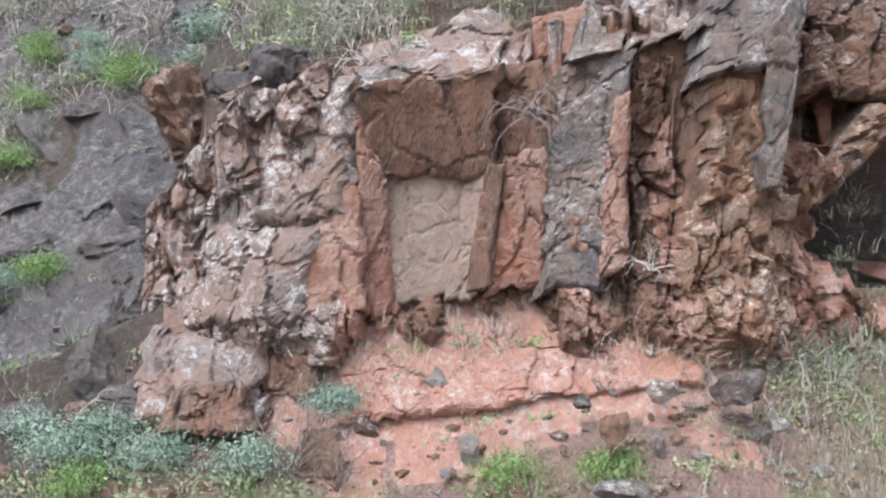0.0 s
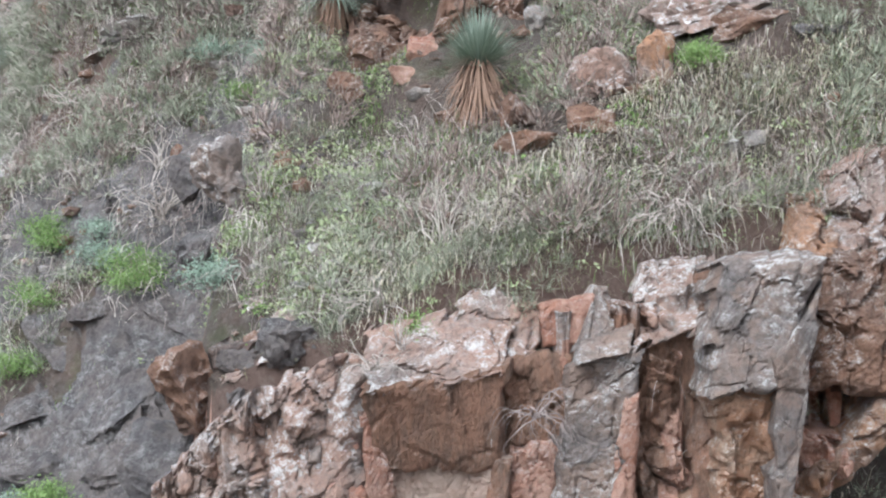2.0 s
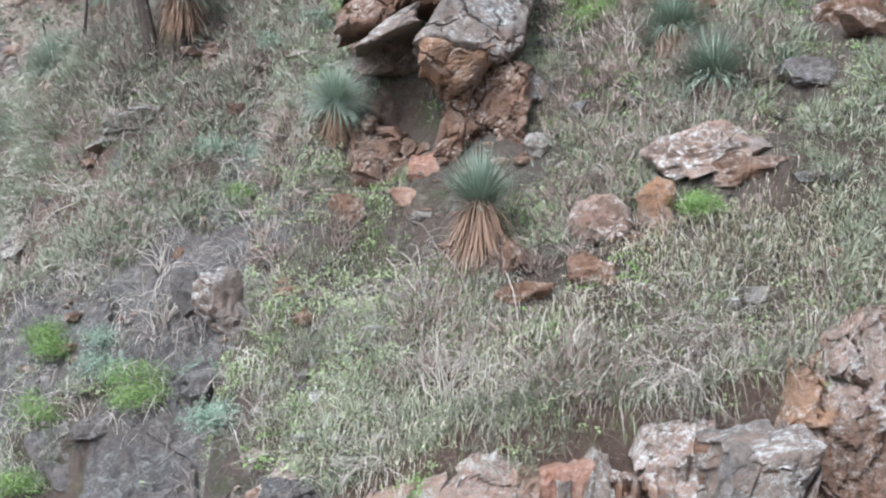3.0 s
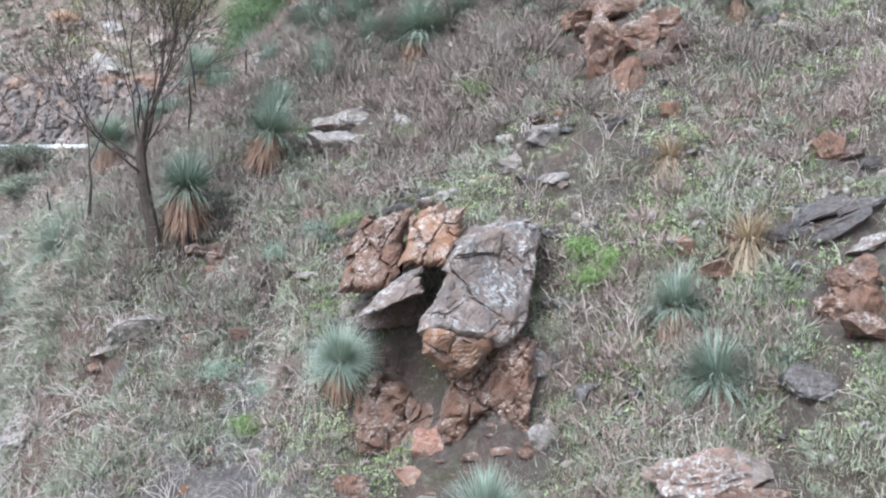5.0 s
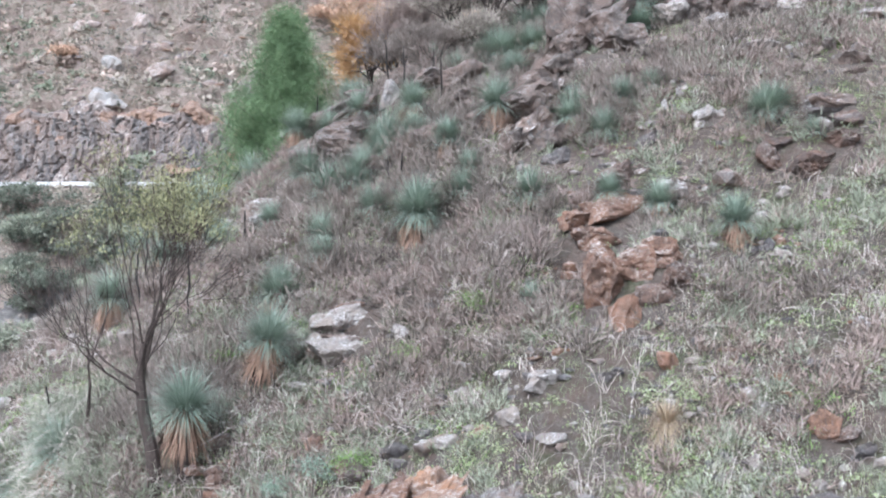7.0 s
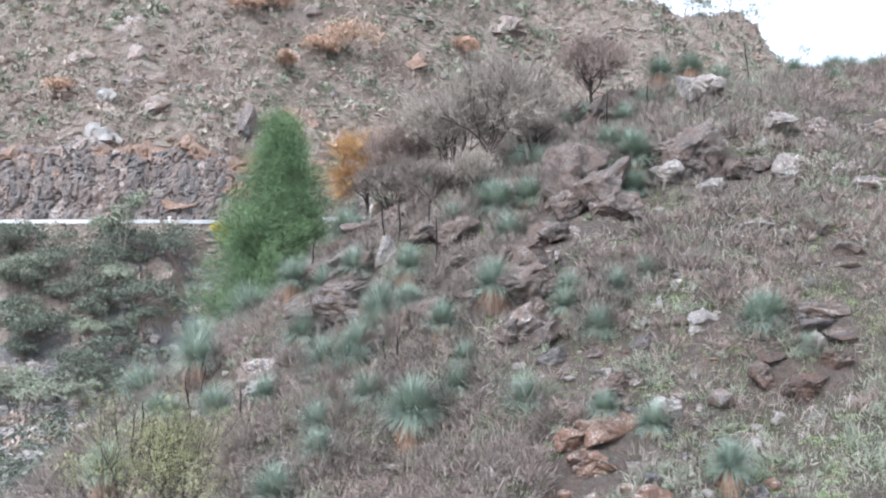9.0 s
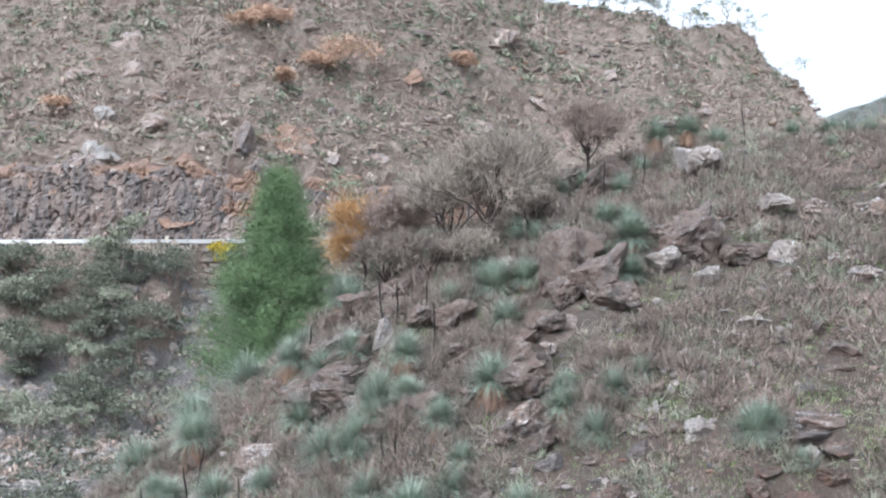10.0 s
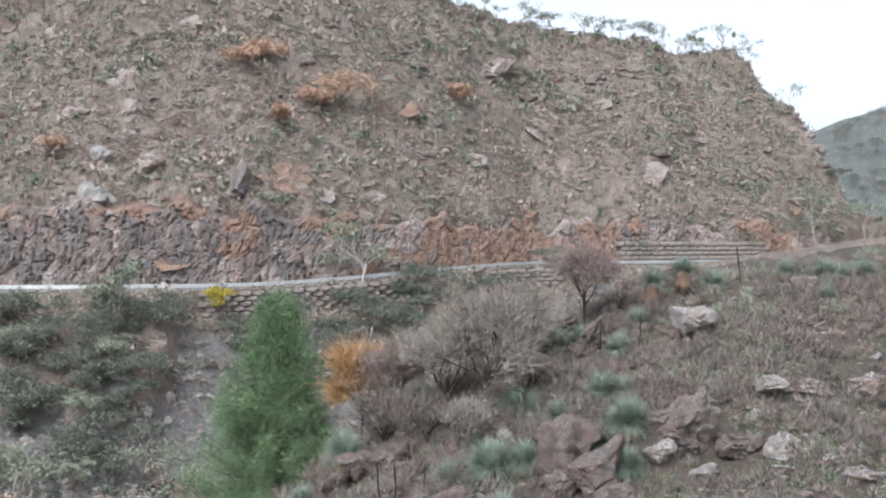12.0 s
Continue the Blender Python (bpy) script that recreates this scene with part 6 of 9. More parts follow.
dead_shrub(0.34, 13.04, 0.77, 0.47, 827, DEADWOOD, 9, 0.6983111149622294)
dead_shrub(0.39, 13.04, 0.68, 0.72, 828, DEADWOOD, 9, 0.47909502387667396)
dead_shrub(1.63, 13.36, 0.69, 0.49, 829, DEADWOOD, 9, 0.22941216370543305)
dead_shrub(2.71, 13.32, 0.79, 0.55, 830, DEADWOOD, 9, 0.5989380107909565)
dead_shrub(-2.41, 13.90, 0.89, 0.69, 831, DEADWOOD, 9, 0.24548899452929168)
dead_shrub(3.68, 12.70, 0.52, 0.55, 832, DEADWOOD, 9, 0.46974532497130583)
dead_shrub(3.04, 12.88, 0.89, 0.72, 833, DEADWOOD_GREY, 9, 0.2856070462884294)
dead_shrub(2.64, 13.07, 0.67, 0.63, 834, DEADWOOD, 9, 0.5046481996200285)
dead_shrub(0.78, 12.99, 0.52, 0.48, 835, DEADWOOD_GREY, 9, 0.3307818679375394)
dead_shrub(3.38, 12.69, 0.63, 0.51, 836, DEADWOOD, 9, 0.3174862136514211)
dead_shrub(-0.43, 13.83, 0.88, 0.63, 837, DEADWOOD, 9, 0.39045764141741246)
dead_shrub(2.98, 13.29, 0.51, 0.67, 838, DEADWOOD, 9, 0.39412306027265354)
dead_shrub(2.39, 13.35, 0.74, 0.49, 839, DEADWOOD_GREY, 9, 0.33689348487871174)
dead_shrub(0.07, 13.39, 0.76, 0.69, 840, DEADWOOD_GREY, 9, 0.4296310192655979)
dead_shrub(-9.35, 25.52, 1.68, 1.21, 841, DEADWOOD_GREY, 10, 0.39596495019165234)
dead_shrub(-2.50, 18.82, 1.29, 0.66, 842, DEADWOOD, 10, 0.6648167568651244)
dead_shrub(-12.39, 29.01, 2.23, 1.09, 843, DEADWOOD, 10, 0.6179783791560824)
dead_shrub(-6.44, 23.13, 1.21, 0.88, 844, DEADWOOD, 10, 0.30956382729860266)
dead_shrub(-7.44, 22.32, 1.77, 0.95, 845, DEADWOOD, 10, 0.6136699900842817)
dead_shrub(-6.14, 22.05, 1.35, 0.95, 846, DEADWOOD_GREY, 10, 0.6577273659074763)
dead_shrub(-10.03, 26.37, 2.13, 0.96, 847, DEADWOOD_GREY, 10, 0.5818783157828656)
dead_shrub(-9.27, 25.42, 1.47, 1.09, 848, DEADWOOD, 10, 0.3526927249372618)
dead_shrub(-3.18, 19.44, 1.11, 0.76, 849, DEADWOOD, 10, 0.5239727126664048)
dead_shrub(-4.60, 18.98, 1.60, 0.84, 850, DEADWOOD_GREY, 10, 0.47247020181547233)
dead_shrub(-10.86, 27.06, 1.50, 1.11, 851, DEADWOOD_GREY, 10, 0.5552253745074132)
dead_shrub(-7.44, 23.75, 1.76, 0.82, 852, DEADWOOD, 10, 0.6190925122437798)
dead_shrub(3.38, 20.30, 1.00, 0.80, 853, DEADWOOD_GREY, 9, 0.5169638606855088)
dead_shrub(2.15, 26.03, 1.06, 1.03, 854, TWIG, 9, 0.41664509323752824)
dead_shrub(1.15, 27.14, 1.34, 1.03, 855, DEADWOOD_GREY, 9, 0.43227324260997513)
dead_shrub(-6.49, 31.23, 1.08, 1.00, 856, TWIG, 9, 0.23621499455188852)
dead_shrub(-2.46, 25.00, 1.41, 0.93, 857, DEADWOOD_GREY, 9, 0.3462417965406095)
dead_shrub(-6.88, 30.34, 1.41, 0.90, 858, TWIG, 9, 0.4376836727299245)
dead_shrub(-0.75, 22.67, 0.80, 0.69, 859, DEADWOOD_GREY, 9, 0.3465938129415898)
dead_shrub(3.07, 21.22, 0.88, 0.74, 860, DEADWOOD, 9, 0.40041382283772875)
dead_shrub(2.03, 26.37, 1.24, 0.96, 861, TWIG, 9, 0.29995051759532554)
dead_shrub(-0.73, 22.87, 1.34, 0.70, 862, TWIG, 9, 0.47954526770501676)
dead_shrub(2.66, 22.40, 1.03, 0.62, 863, DEADWOOD, 9, 0.4215526717019459)
dead_shrub(1.72, 24.98, 1.39, 0.80, 864, DEADWOOD_GREY, 9, 0.5582792173649075)
dead_shrub(1.26, 26.62, 1.26, 1.05, 865, DEADWOOD, 9, 0.3007400765854327)
dead_shrub(-5.70, 25.90, 1.07, 1.08, 866, TWIG, 9, 0.31311994310938635)
dead_shrub(7.28, 29.04, 1.15, 0.67, 867, DEADWOOD_GREY, 9, 0.392283308578826)
dead_shrub(7.97, 30.25, 1.32, 0.78, 868, TWIG, 9, 0.3975437334102365)
dead_shrub(1.49, 31.64, 1.18, 1.00, 869, DEADWOOD, 9, 0.250948016618447)
dead_shrub(-0.41, 38.60, 1.83, 1.04, 870, DEADWOOD, 9, 0.4605178270535068)
dead_shrub(5.46, 30.01, 1.26, 0.96, 871, DEADWOOD_GREY, 9, 0.4312422047643574)
dead_shrub(8.83, 32.61, 1.48, 0.96, 872, DEADWOOD, 9, 0.36668292725476814)
dead_shrub(-2.77, 34.26, 1.06, 0.81, 873, DEADWOOD_GREY, 9, 0.47809512806695614)
dead_shrub(9.21, 28.48, 1.09, 0.62, 874, DEADWOOD, 9, 0.3093873806707423)

# ---- trees and tall shrubs ----


def fan_tree(x, y, h, w, seed):
    """A dark bent stem that breaks into a fan of upright branches and fine twigs, leaves only at the top."""
    rng = np.random.default_rng(seed)
    root = new("tree")
    root.location = (x, y, on_ground(x, y))
    stem = np.array([(0, 0, -0.3), (-0.12, 0, 0.8), (-0.32, 0, 1.8), (-0.42, 0.05, 2.7), (-0.36, 0.05, 3.6)])
    pieces, tips = [tube(stem, [0.19, 0.16, 0.14, 0.12, 0.09], 8)], []
    for k in range(12):
        a = 2 * math.pi * k / 12 + rng.uniform(-0.3, 0.3)
        out = rng.uniform(0.35, 1.25)
        at = stem[2] + (stem[4] - stem[2]) * rng.uniform(0.1, 1.0)
        limbs(rng, at, (math.cos(a) * out, math.sin(a) * out, 1.0), 1.6, 0.036, 5, 0.06, 22, 0.10, (2, 3), 5, tips, pieces, 0.76, 0.006)
    v, f = joined(pieces)
    t = np.array([p for p, way in tips])
    sx, sz = w / np.percentile(np.ptp(t[:, :2], axis=0), 50), h / np.percentile(t[:, 2], 98)
    grow = ramp(v[:, 2], 2.2, 4.5)[:, None]
    scale = np.concatenate([1 + (sx - 1) * grow, 1 + (sx - 1) * grow, 1 + (sz - 1) * ramp(v[:, 2], 0.5, 4)[:, None]], 1)
    part("trunk", tri_mesh("trunk", v * scale, f, [BARK]), root, "dark bent trunk with fine branches")
    t = t[t[:, 2] > np.percentile(t[:, 2], 30)]
    v, f = leaf_cloud(rng, t * np.array([sx, sx, sz]), 10, 0.18, 0.09, 0.6, 0.25)
    part("crown", tri_mesh("crown", v, f, [OLIVE]), root, "thin olive leaves")
    return tagged(root, "slender dark tree with a fan of fine branches", "tree")


fan_tree(-6.75, 24.2, 7.6, 5.6, 3)
leafy_tree("tree", -9.3, 27.0, 5.6, 2.6, 9, BARK, OLIVE, 0.5, 4, 8, 0.10, 0.2, 0.06, "slender dark-stemmed tree with thin olive crown", spread=24)


def needle_tree(x, y, h, w, seed):
    """A dense pine: whorls of rising boughs, each carrying tufts of fine needles out to its tip."""
    rng = np.random.default_rng(seed)
    root = new("pine_tree")
    root.location = (x, y, on_ground(x, y))
    pieces = [tube(np.stack([np.zeros(8), np.zeros(8), np.linspace(-0.5, h * 0.97, 8)], 1), np.linspace(0.24, 0.03, 8), 7)]
    cent = []
    for k in range(330):
        t = 0.06 + 0.93 * (k + rng.uniform(0, 1)) / 330
        z = h * t
        reach = w / 2 * (1.0 - t) ** 0.75 * min(1, 0.62 + t * 1.9) * rng.uniform(0.55, 1.08) + 0.15
        a = rng.uniform(0, 2 * math.pi)
        end = np.array([math.cos(a) * reach, math.sin(a) * reach, z + reach * rng.uniform(0.25, 0.6)])
        pts = np.linspace((0, 0, z), end, 4)
        pts[1:3, 2] -= 0.06 * reach
        pieces.append(tube(pts, np.linspace(0.035, 0.008, 4), 3))
        for s in np.linspace(0.35, 1, 3 + int(reach * 2.2)):
            cent.append(np.array([0, 0, z]) * (1 - s) + end * s + rng.normal(size=3) * 0.14)
    v, f = joined(pieces)
    part("trunk", tri_mesh("trunk", v, f, [BARK]), root)
    v, f = leaf_cloud(rng, cent, 40, 0.28, 0.50, 1.3, 0.045)
    part("crown", tri_mesh("crown", v, f, [PINE]), root)
    return tagged(root, "green pine standing below the ridge", "pine tree")


def broom_shrub(x, y, h, w, seed, leaf, label, stem=0.25, twigs=1500, dense=0.5, fine=0.011):
    """A broom-like shrub: forking dark stems in a cloud of fine upright twigs with a ragged outline."""
    rng = np.random.default_rng(seed)
    root = new("shrub")
    root.location = (x, y, on_ground(x, y))
    pieces, tips = [tube([(0, 0, -0.3), (0.03, 0, stem * h * 0.5), (0, 0.03, stem * h)], [0.05 + 0.012 * h, 0.04 + 0.01 * h, 0.03 + 0.008 * h], 6)], []
    for k in range(9):
        a = 2 * math.pi * k / 9 + rng.uniform(-0.4, 0.4)
        out = rng.uniform(0.2, 1.15) * w / h
        limbs(rng, (0, 0, stem * h * rng.uniform(0.6, 1.0)), (math.cos(a) * out, math.sin(a) * out, 1), h * (0.92 - stem) * 0.42, 0.02 + 0.006 * h, 3, 0.03, 30, 0.14, (2, 3), 4, tips, pieces, 0.68, 0.010)
    v, f = joined(pieces)
    part("stem", tri_mesh("stem", v, f, [BARK]), root)
    t = np.array([q for q, way in tips])
    lead = np.array([way for q, way in tips])
    pick = rng.integers(0, len(t), twigs)
    p = t[pick] + rng.normal(size=(twigs, 3)) * 0.07 * w * np.array([1, 1, 0.7]) - lead[pick] * rng.uniform(0, 0.12, (twigs, 1)) * h
    way = lead[pick] * 0.8 + np.array([0, 0, 0.35]) + rng.normal(size=(twigs, 3)) * 0.3
    way /= np.linalg.norm(way, axis=1)[:, None]
    ln = h * 0.10 * rng.uniform(0.5, 1.4, twigs)[:, None]
    q = np.repeat(p, 3, axis=0)
    ww = np.repeat(way, 3, axis=0) + rng.normal(size=(3 * twigs, 3)) * dense
    ll = np.repeat(ln, 3, axis=0) * rng.uniform(0.5, 1.1, (3 * twigs, 1))
    side = np.cross(ww, rng.normal(size=(3 * twigs, 3)))
    side /= np.linalg.norm(side, axis=1)[:, None] + 1e-9
    v = np.stack([q - side * fine, q + side * fine, q + ww * ll], 1).reshape(-1, 3)
    part("crown", tri_mesh("crown", v, np.arange(9 * twigs).reshape(-1, 3), [leaf]), root)
    return tagged(root, label, "shrub")


needle_tree(-8.9, 58.0, 15.2, 11.8, 4)
broom_shrub(-3.7, 50.0, 5.0, 3.8, 21, RUST, "rust-orange dying shrub on the ridge", 0.45, 3400, 0.8, 0.018)
for x, y, h, w, seed, leaf in ((-2.0, 48.5, 4.6, 3.6, 22, TWIG), (0.3, 46.5, 4.8, 3.8, 28, FEATHER), (1.9, 44.5, 5.6, 4.4, 23, FEATHER), (3.3, 47.0, 4.4, 3.4, 24, FEATHER),
                               (-0.6, 44.0, 2.6, 3.4, 26, SCRUB), (3.6, 43.5, 2.4, 3.0, 29, SCRUB), (1.2, 42.2, 2.2, 3.0, 30, FEATHER), (-2.4, 46.0, 3.0, 3.4, 31, SCRUB)):
    broom_shrub(x, y, h, w, seed, leaf, "grey feathery shrub with fine bare twigs", 0.22, 2200, 0.5, 0.013)
broom_shrub(6.9, 50.0, 4.4, 4.6, 25, TWIG, "brown feathery shrub with a short dark stem", 0.35, 2600, 0.5, 0.012)

def low_bush(x, y, w, h, seed, leaf, label):
    """A leafy low bush: short forking stems under a ragged dome of small leaves."""
    rng = np.random.default_rng(seed)
    root = new("bush")
    root.location = (x, y, on_ground(x, y))
    pieces, tips = [], []
    for k in range(6):
        a = 2 * math.pi * k / 6 + rng.uniform(-0.4, 0.4)
        limbs(rng, (0, 0, -0.05), (math.cos(a) * w / h * 0.6, math.sin(a) * w / h * 0.6, 1), h * 0.42, 0.010, 2, 0.05, 32, 0.15, (2, 3), 4, tips, pieces)
    v, f = joined(pieces)
    part("stem", tri_mesh("stem", v, f, [TWIG]), root)
    v, f = leaf_cloud(rng, np.array([p for p, way in tips]), 60, 0.16 * w ** 0.5, 0.05, 0.6, 0.35)
    part("foliage", tri_mesh("foliage", v, f, [leaf]), root)
    return tagged(root, label, "bush")


BUSH_LEAF = leaf_material("blue_green_bush_leaf", (0.14, 0.20, 0.15), (0.36, 0.45, 0.35))
BUSHES = [(-4.14, 11.44, 0.9, 0.6, 700, 1),
          (-4.62, 11.88, 0.7, 0.5, 701, 1),
          (-3.69, 11.58, 0.6, 0.45, 702, 1),
          (-2.97, 11.1, 0.7, 0.5, 703, 1),
          (-2.11, 11.08, 0.8, 0.5, 704, 1),
          (-3.83, 11.24, 0.6, 0.4, 705, 0),
          (-5.22, 17.66, 0.8, 0.45, 706, 0),
          (-6.26, 18.98, 0.8, 0.5, 707, 1),
          (-7.23, 19.26, 0.6, 0.4, 708, 0),
          (-6.41, 15.56, 0.7, 0.6, 709, 1),
          (-5.89, 15.52, 0.8, 0.35, 710, 0),
          (-7.05, 17.28, 0.8, 0.4, 711, 0),
          (-4.1, 15.36, 0.5, 0.35, 712, 0),
          (0.69, 11.12, 0.8, 0.3, 713, 0),
          (1.75, 11.04, 0.7, 0.25, 714, 0),
          (-1.22, 11.74, 0.5, 0.4, 715, 1),
          (-5.26, 17.77, 1.0, 0.6, 716, 0),
          (-6.11, 18.61, 0.9, 0.6, 717, 1),
          (-4.0, 20.55, 0.9, 0.4, 718, 0),
          (3.23, 13.85, 0.5, 0.3, 719, 0),
          (-7.36, 19.57, 0.9, 0.5, 720, 0),
          (-7.14, 18.19, 0.9, 0.5, 721, 0),
          (-3.2, 14.45, 0.8, 0.4, 722, 1),
          (-4.18, 17.99, 0.7, 0.4, 723, 1),
          (-0.39, 12.63, 0.5, 0.25, 724, 0),
          (2.43, 18.44, 1.1, 0.45, 725, 0),
          (2.31, 19.1, 0.7, 0.4, 726, 0),
          (2.86, 18.68, 0.6, 0.3, 727, 0),
          (-4.72, 21.4, 1.0, 0.5, 728, 1),
          (-3.52, 20.36, 1.1, 0.5, 729, 1),
          (-2.93, 22.7, 1.0, 0.6, 730, 1),
          (-3.71, 22.98, 1.0, 0.5, 731, 1),
          (-5.95, 27.8, 0.9, 0.5, 732, 0),
          (0.58, 25.62, 1.2, 0.4, 733, 0),
          (-1.04, 24.98, 0.9, 0.4, 734, 0),
          (-2.06, 22.55, 1.2, 0.4, 735, 0)]
for x, y, w, h, seed, leaf in BUSHES:
    low_bush(x, y, w, h, seed, BUSH_LEAF if leaf else GRASS_LUSH, "blue-green leafy bush on the slope" if leaf else "bright green leafy bush between the rocks")

# ---- flower spikes ----
for k, (x, y, length, lean) in enumerate([
        (-9.0, 38.2, 1.7, 12), (-10.6, 28.0, 1.1, -8), (-7.7, 31.0, 1.9, 0), (-8.4, 35.0, 2.2, -6), (-2.2, 39.0, 2.0, -9), (-1.7, 39.2, 1.6, 0), (-0.3, 37.0, 1.9, -1),
        (-0.6, 39.5, 1.2, 0), (-5.0, 40.0, 1.4, 0), (-1.9, 33.0, 1.0, -3), (-1.5, 32.6, 1.1, 0), (7.0, 45.5, 1.8, 0), (8.5, 44.8, 1.8, 6), (15.0, 52.0, 2.0, -10),
        (-10.5, 36.5, 1.6, 0), (-10.9, 36.3, 1.5, 8), (-10.0, 34.0, 1.6, -5), (-6.6, 34.0, 1.2, 0)]):
    flower_spike(x, y, length, lean, k)


# ---- strewn growth ----
def on_slope(x, y, rng, lo=-0.2, seed=1, scale=2.2, room=0.0):
    g = (ground_height(x, y + 0.1) - ground_height(x, y)) / 0.1
    z = ground_height(x, y)
    ledge = (np.abs(x - 0.1) < 2.6) & (y > 11.15) & (y < 12.6) & (z < 7)
    slab = (x < -2.6) & (y > 12.6) & (y < 20.5) & (z < 11.5) & (fbm(x / 1.5, y / 1.5, 95, 3) < 0.35)
    strip = ledge & (rng.uniform(0, 1, len(x)) > 0.12) | slab & (rng.uniform(0, 1, len(x)) > 0.15)
    for rx, ry, rw, rd in ROCK_SPOTS:
        strip |= (np.abs(x - rx) < rw + room * 0.5) & (y > ry - rd - 0.15 - room) & (y < ry + rd * 0.4) & (rng.uniform(0, 1, len(x)) > 0.15)
    strip |= (np.abs(x - 0.3) < 1.0) & (y > 15.8) & (y < 18.4)
    return (fbm(x / scale, y / scale, seed, 3) + rng.uniform(-0.35, 0.35, len(x)) > lo) & ((np.abs(g) < 7) | (z > 8.4)) & ~strip


def arcs(rng, bases, per, length, width):
    """Bleached stalks that rise, bend over and hang down the slope."""
    n = len(bases) * per
    p = np.repeat(bases, per, axis=0) + rng.normal(size=(n, 3)) * np.array([0.10, 0.10, 0])
    p[:, 2] = ground_height(p[:, 0], p[:, 1])
    az = np.repeat(rng.uniform(0, 2 * math.pi, len(bases)), per) + rng.normal(size=n) * 0.8
    ln = length * rng.lognormal(0, 0.35, n) / 5
    t = rng.uniform(0.1, 0.9, n)
    wd = width * np.sqrt(np.maximum(p[:, 1], 8) / 14) * rng.uniform(0.6, 1.4, n)
    rows = []
    for k in range(6):
        side = np.stack([np.sin(az), -np.cos(az), np.full(n, 0.4)], 1) * (wd * (1 - 0.13 * k))[:, None]
        rows.append(np.stack([p - side, p + side], 1))
        p = p + np.stack([np.cos(az) * np.sin(t), np.sin(az) * np.sin(t) - 0.25 * (k > 1), np.cos(t)], 1) * ln[:, None]
        t = np.minimum(t + rng.uniform(0.15, 0.75, n), 2.7)
        az = az + rng.normal(size=n) * 0.35
    v = np.stack(rows, 1).reshape(-1, 3)
    o = 12 * np.arange(n)
    f = np.concatenate([np.stack([o + 2 * k + i for i in tri], 1) for k in range(5) for tri in ((0, 1, 3), (0, 3, 2))])
    return v, f


def herbs(rng, bases):
    """Low leafy herbs hugging the soil."""
    return leaf_cloud(rng, bases + np.array([0, 0, 0.05]), 26, 0.09, 0.055, 0.45, 0.6)


scatter("green_grass", 24000, 9.5, 54, lambda x, y, r: on_slope(x, y, r, -0.05 + 0.007 * (y - 12) * (1 - 0.8 * ramp(x, 3, 7)) + 0.25 * (y < 11.6), 101, 1.5), lambda r, b: tuft_blades(r, b, 14, 0.22, 0.0029, 0.14, 1.3, 0.9), GRASS,
        "thin green grass over the hillside", "grass", 1)
scatter("lush_grass", 11000, 9.5, 40, lambda x, y, r: on_slope(x, y, r, 0.38 - 0.10 * (y < 20), 103, 1.3), lambda r, b: tuft_blades(r, b, 18, 0.20, 0.0045, 0.10, 1.2, 0.5), GRASS_LUSH,
        "bright green grass in patches", "grass", 2)
scatter("dry_grass", 16000, 9.5, 54, lambda x, y, r: on_slope(x, y, r, 0.05 + 0.2 * (y < 17) + 0.5 * ramp(y, 22, 32) * (1 - ramp(x, 4, 9)) - 0.3 * (y < 11.6), 105, 1.7), lambda r, b: tuft_blades(r, b, 12, 0.28, 0.0028, 0.13, 1.7, 1.1), GRASS_DRY,
        "dry straw-coloured grass over the hillside", "grass", 3)
scatter("near_heath", 2000, 12.45, 19, lambda x, y, r: on_slope(x, y, r, -0.05, 141, 1.3), lambda r, b: heath(r, b, 70, 0.15, 0.09, 0.04), HEATH,
        "soft grey-green heath above the cliff", "heath", 49)
scatter("low_heath", 5200, 11.9, 56, lambda x, y, r: on_slope(x, y, r, 0.0, 107, 3.0, 0.35), lambda r, b: heath(r, b, 55, 0.28, 0.16, 0.065), HEATH,
        "grey-green low heath on the slope", "heath", 4)
scatter("brown_heath", 6500, 12, 56, lambda x, y, r: on_slope(x, y, r, 0.3 - 0.35 * ramp(y, 14, 28), 109, 3.0, 0.35), lambda r, b: heath(r, b, 55, 0.28, 0.18, 0.065), TWIG,
        "brown dry heath twigs on the slope", "heath", 5)
scatter("dark_heath", 5200, 22, 56, lambda x, y, r: on_slope(x, y, r, -0.15 + 0.3 * ramp(x, 3, 10), 115, 3.5, 0.4), lambda r, b: heath(r, b, 62, 0.38, 0.19, 0.065), SCRUB,
        "dark grey-brown scrub on the upper slope", "scrub", 8)
scatter("feather_grass", 4800, 12.5, 24, lambda x, y, r: on_slope(x, y, r, 0.1 + 0.02 * (y - 13), 117, 1.3), lambda r, b: tuft_blades(r, b, 14, 0.30, 0.0034, 0.12, 1.9, 1.3), FEATHER_GRASS,
        "pale feathery grass above the cliff", "grass", 16)
scatter("ridge_scrub", 2600, 26, 50, lambda x, y, r: on_slope(x, y, r, 0.0 + 0.6 * ramp(x, 3, 8), 137, 2.4, 0.3), lambda r, b: heath(r, b, 120, 0.42, 0.24, 0.035), SCRUB,
        "dark twiggy scrub along the ridge", "scrub", 47)
scatter("ridge_twigs", 1600, 26, 50, lambda x, y, r: on_slope(x, y, r, 0.1 + 0.5 * ramp(x, 4, 9), 139, 2.4, 0.3), lambda r, b: arcs(r, b, 12, 0.8, 0.005), TWIG,
        "brown dead stalks along the ridge", "twigs", 48)
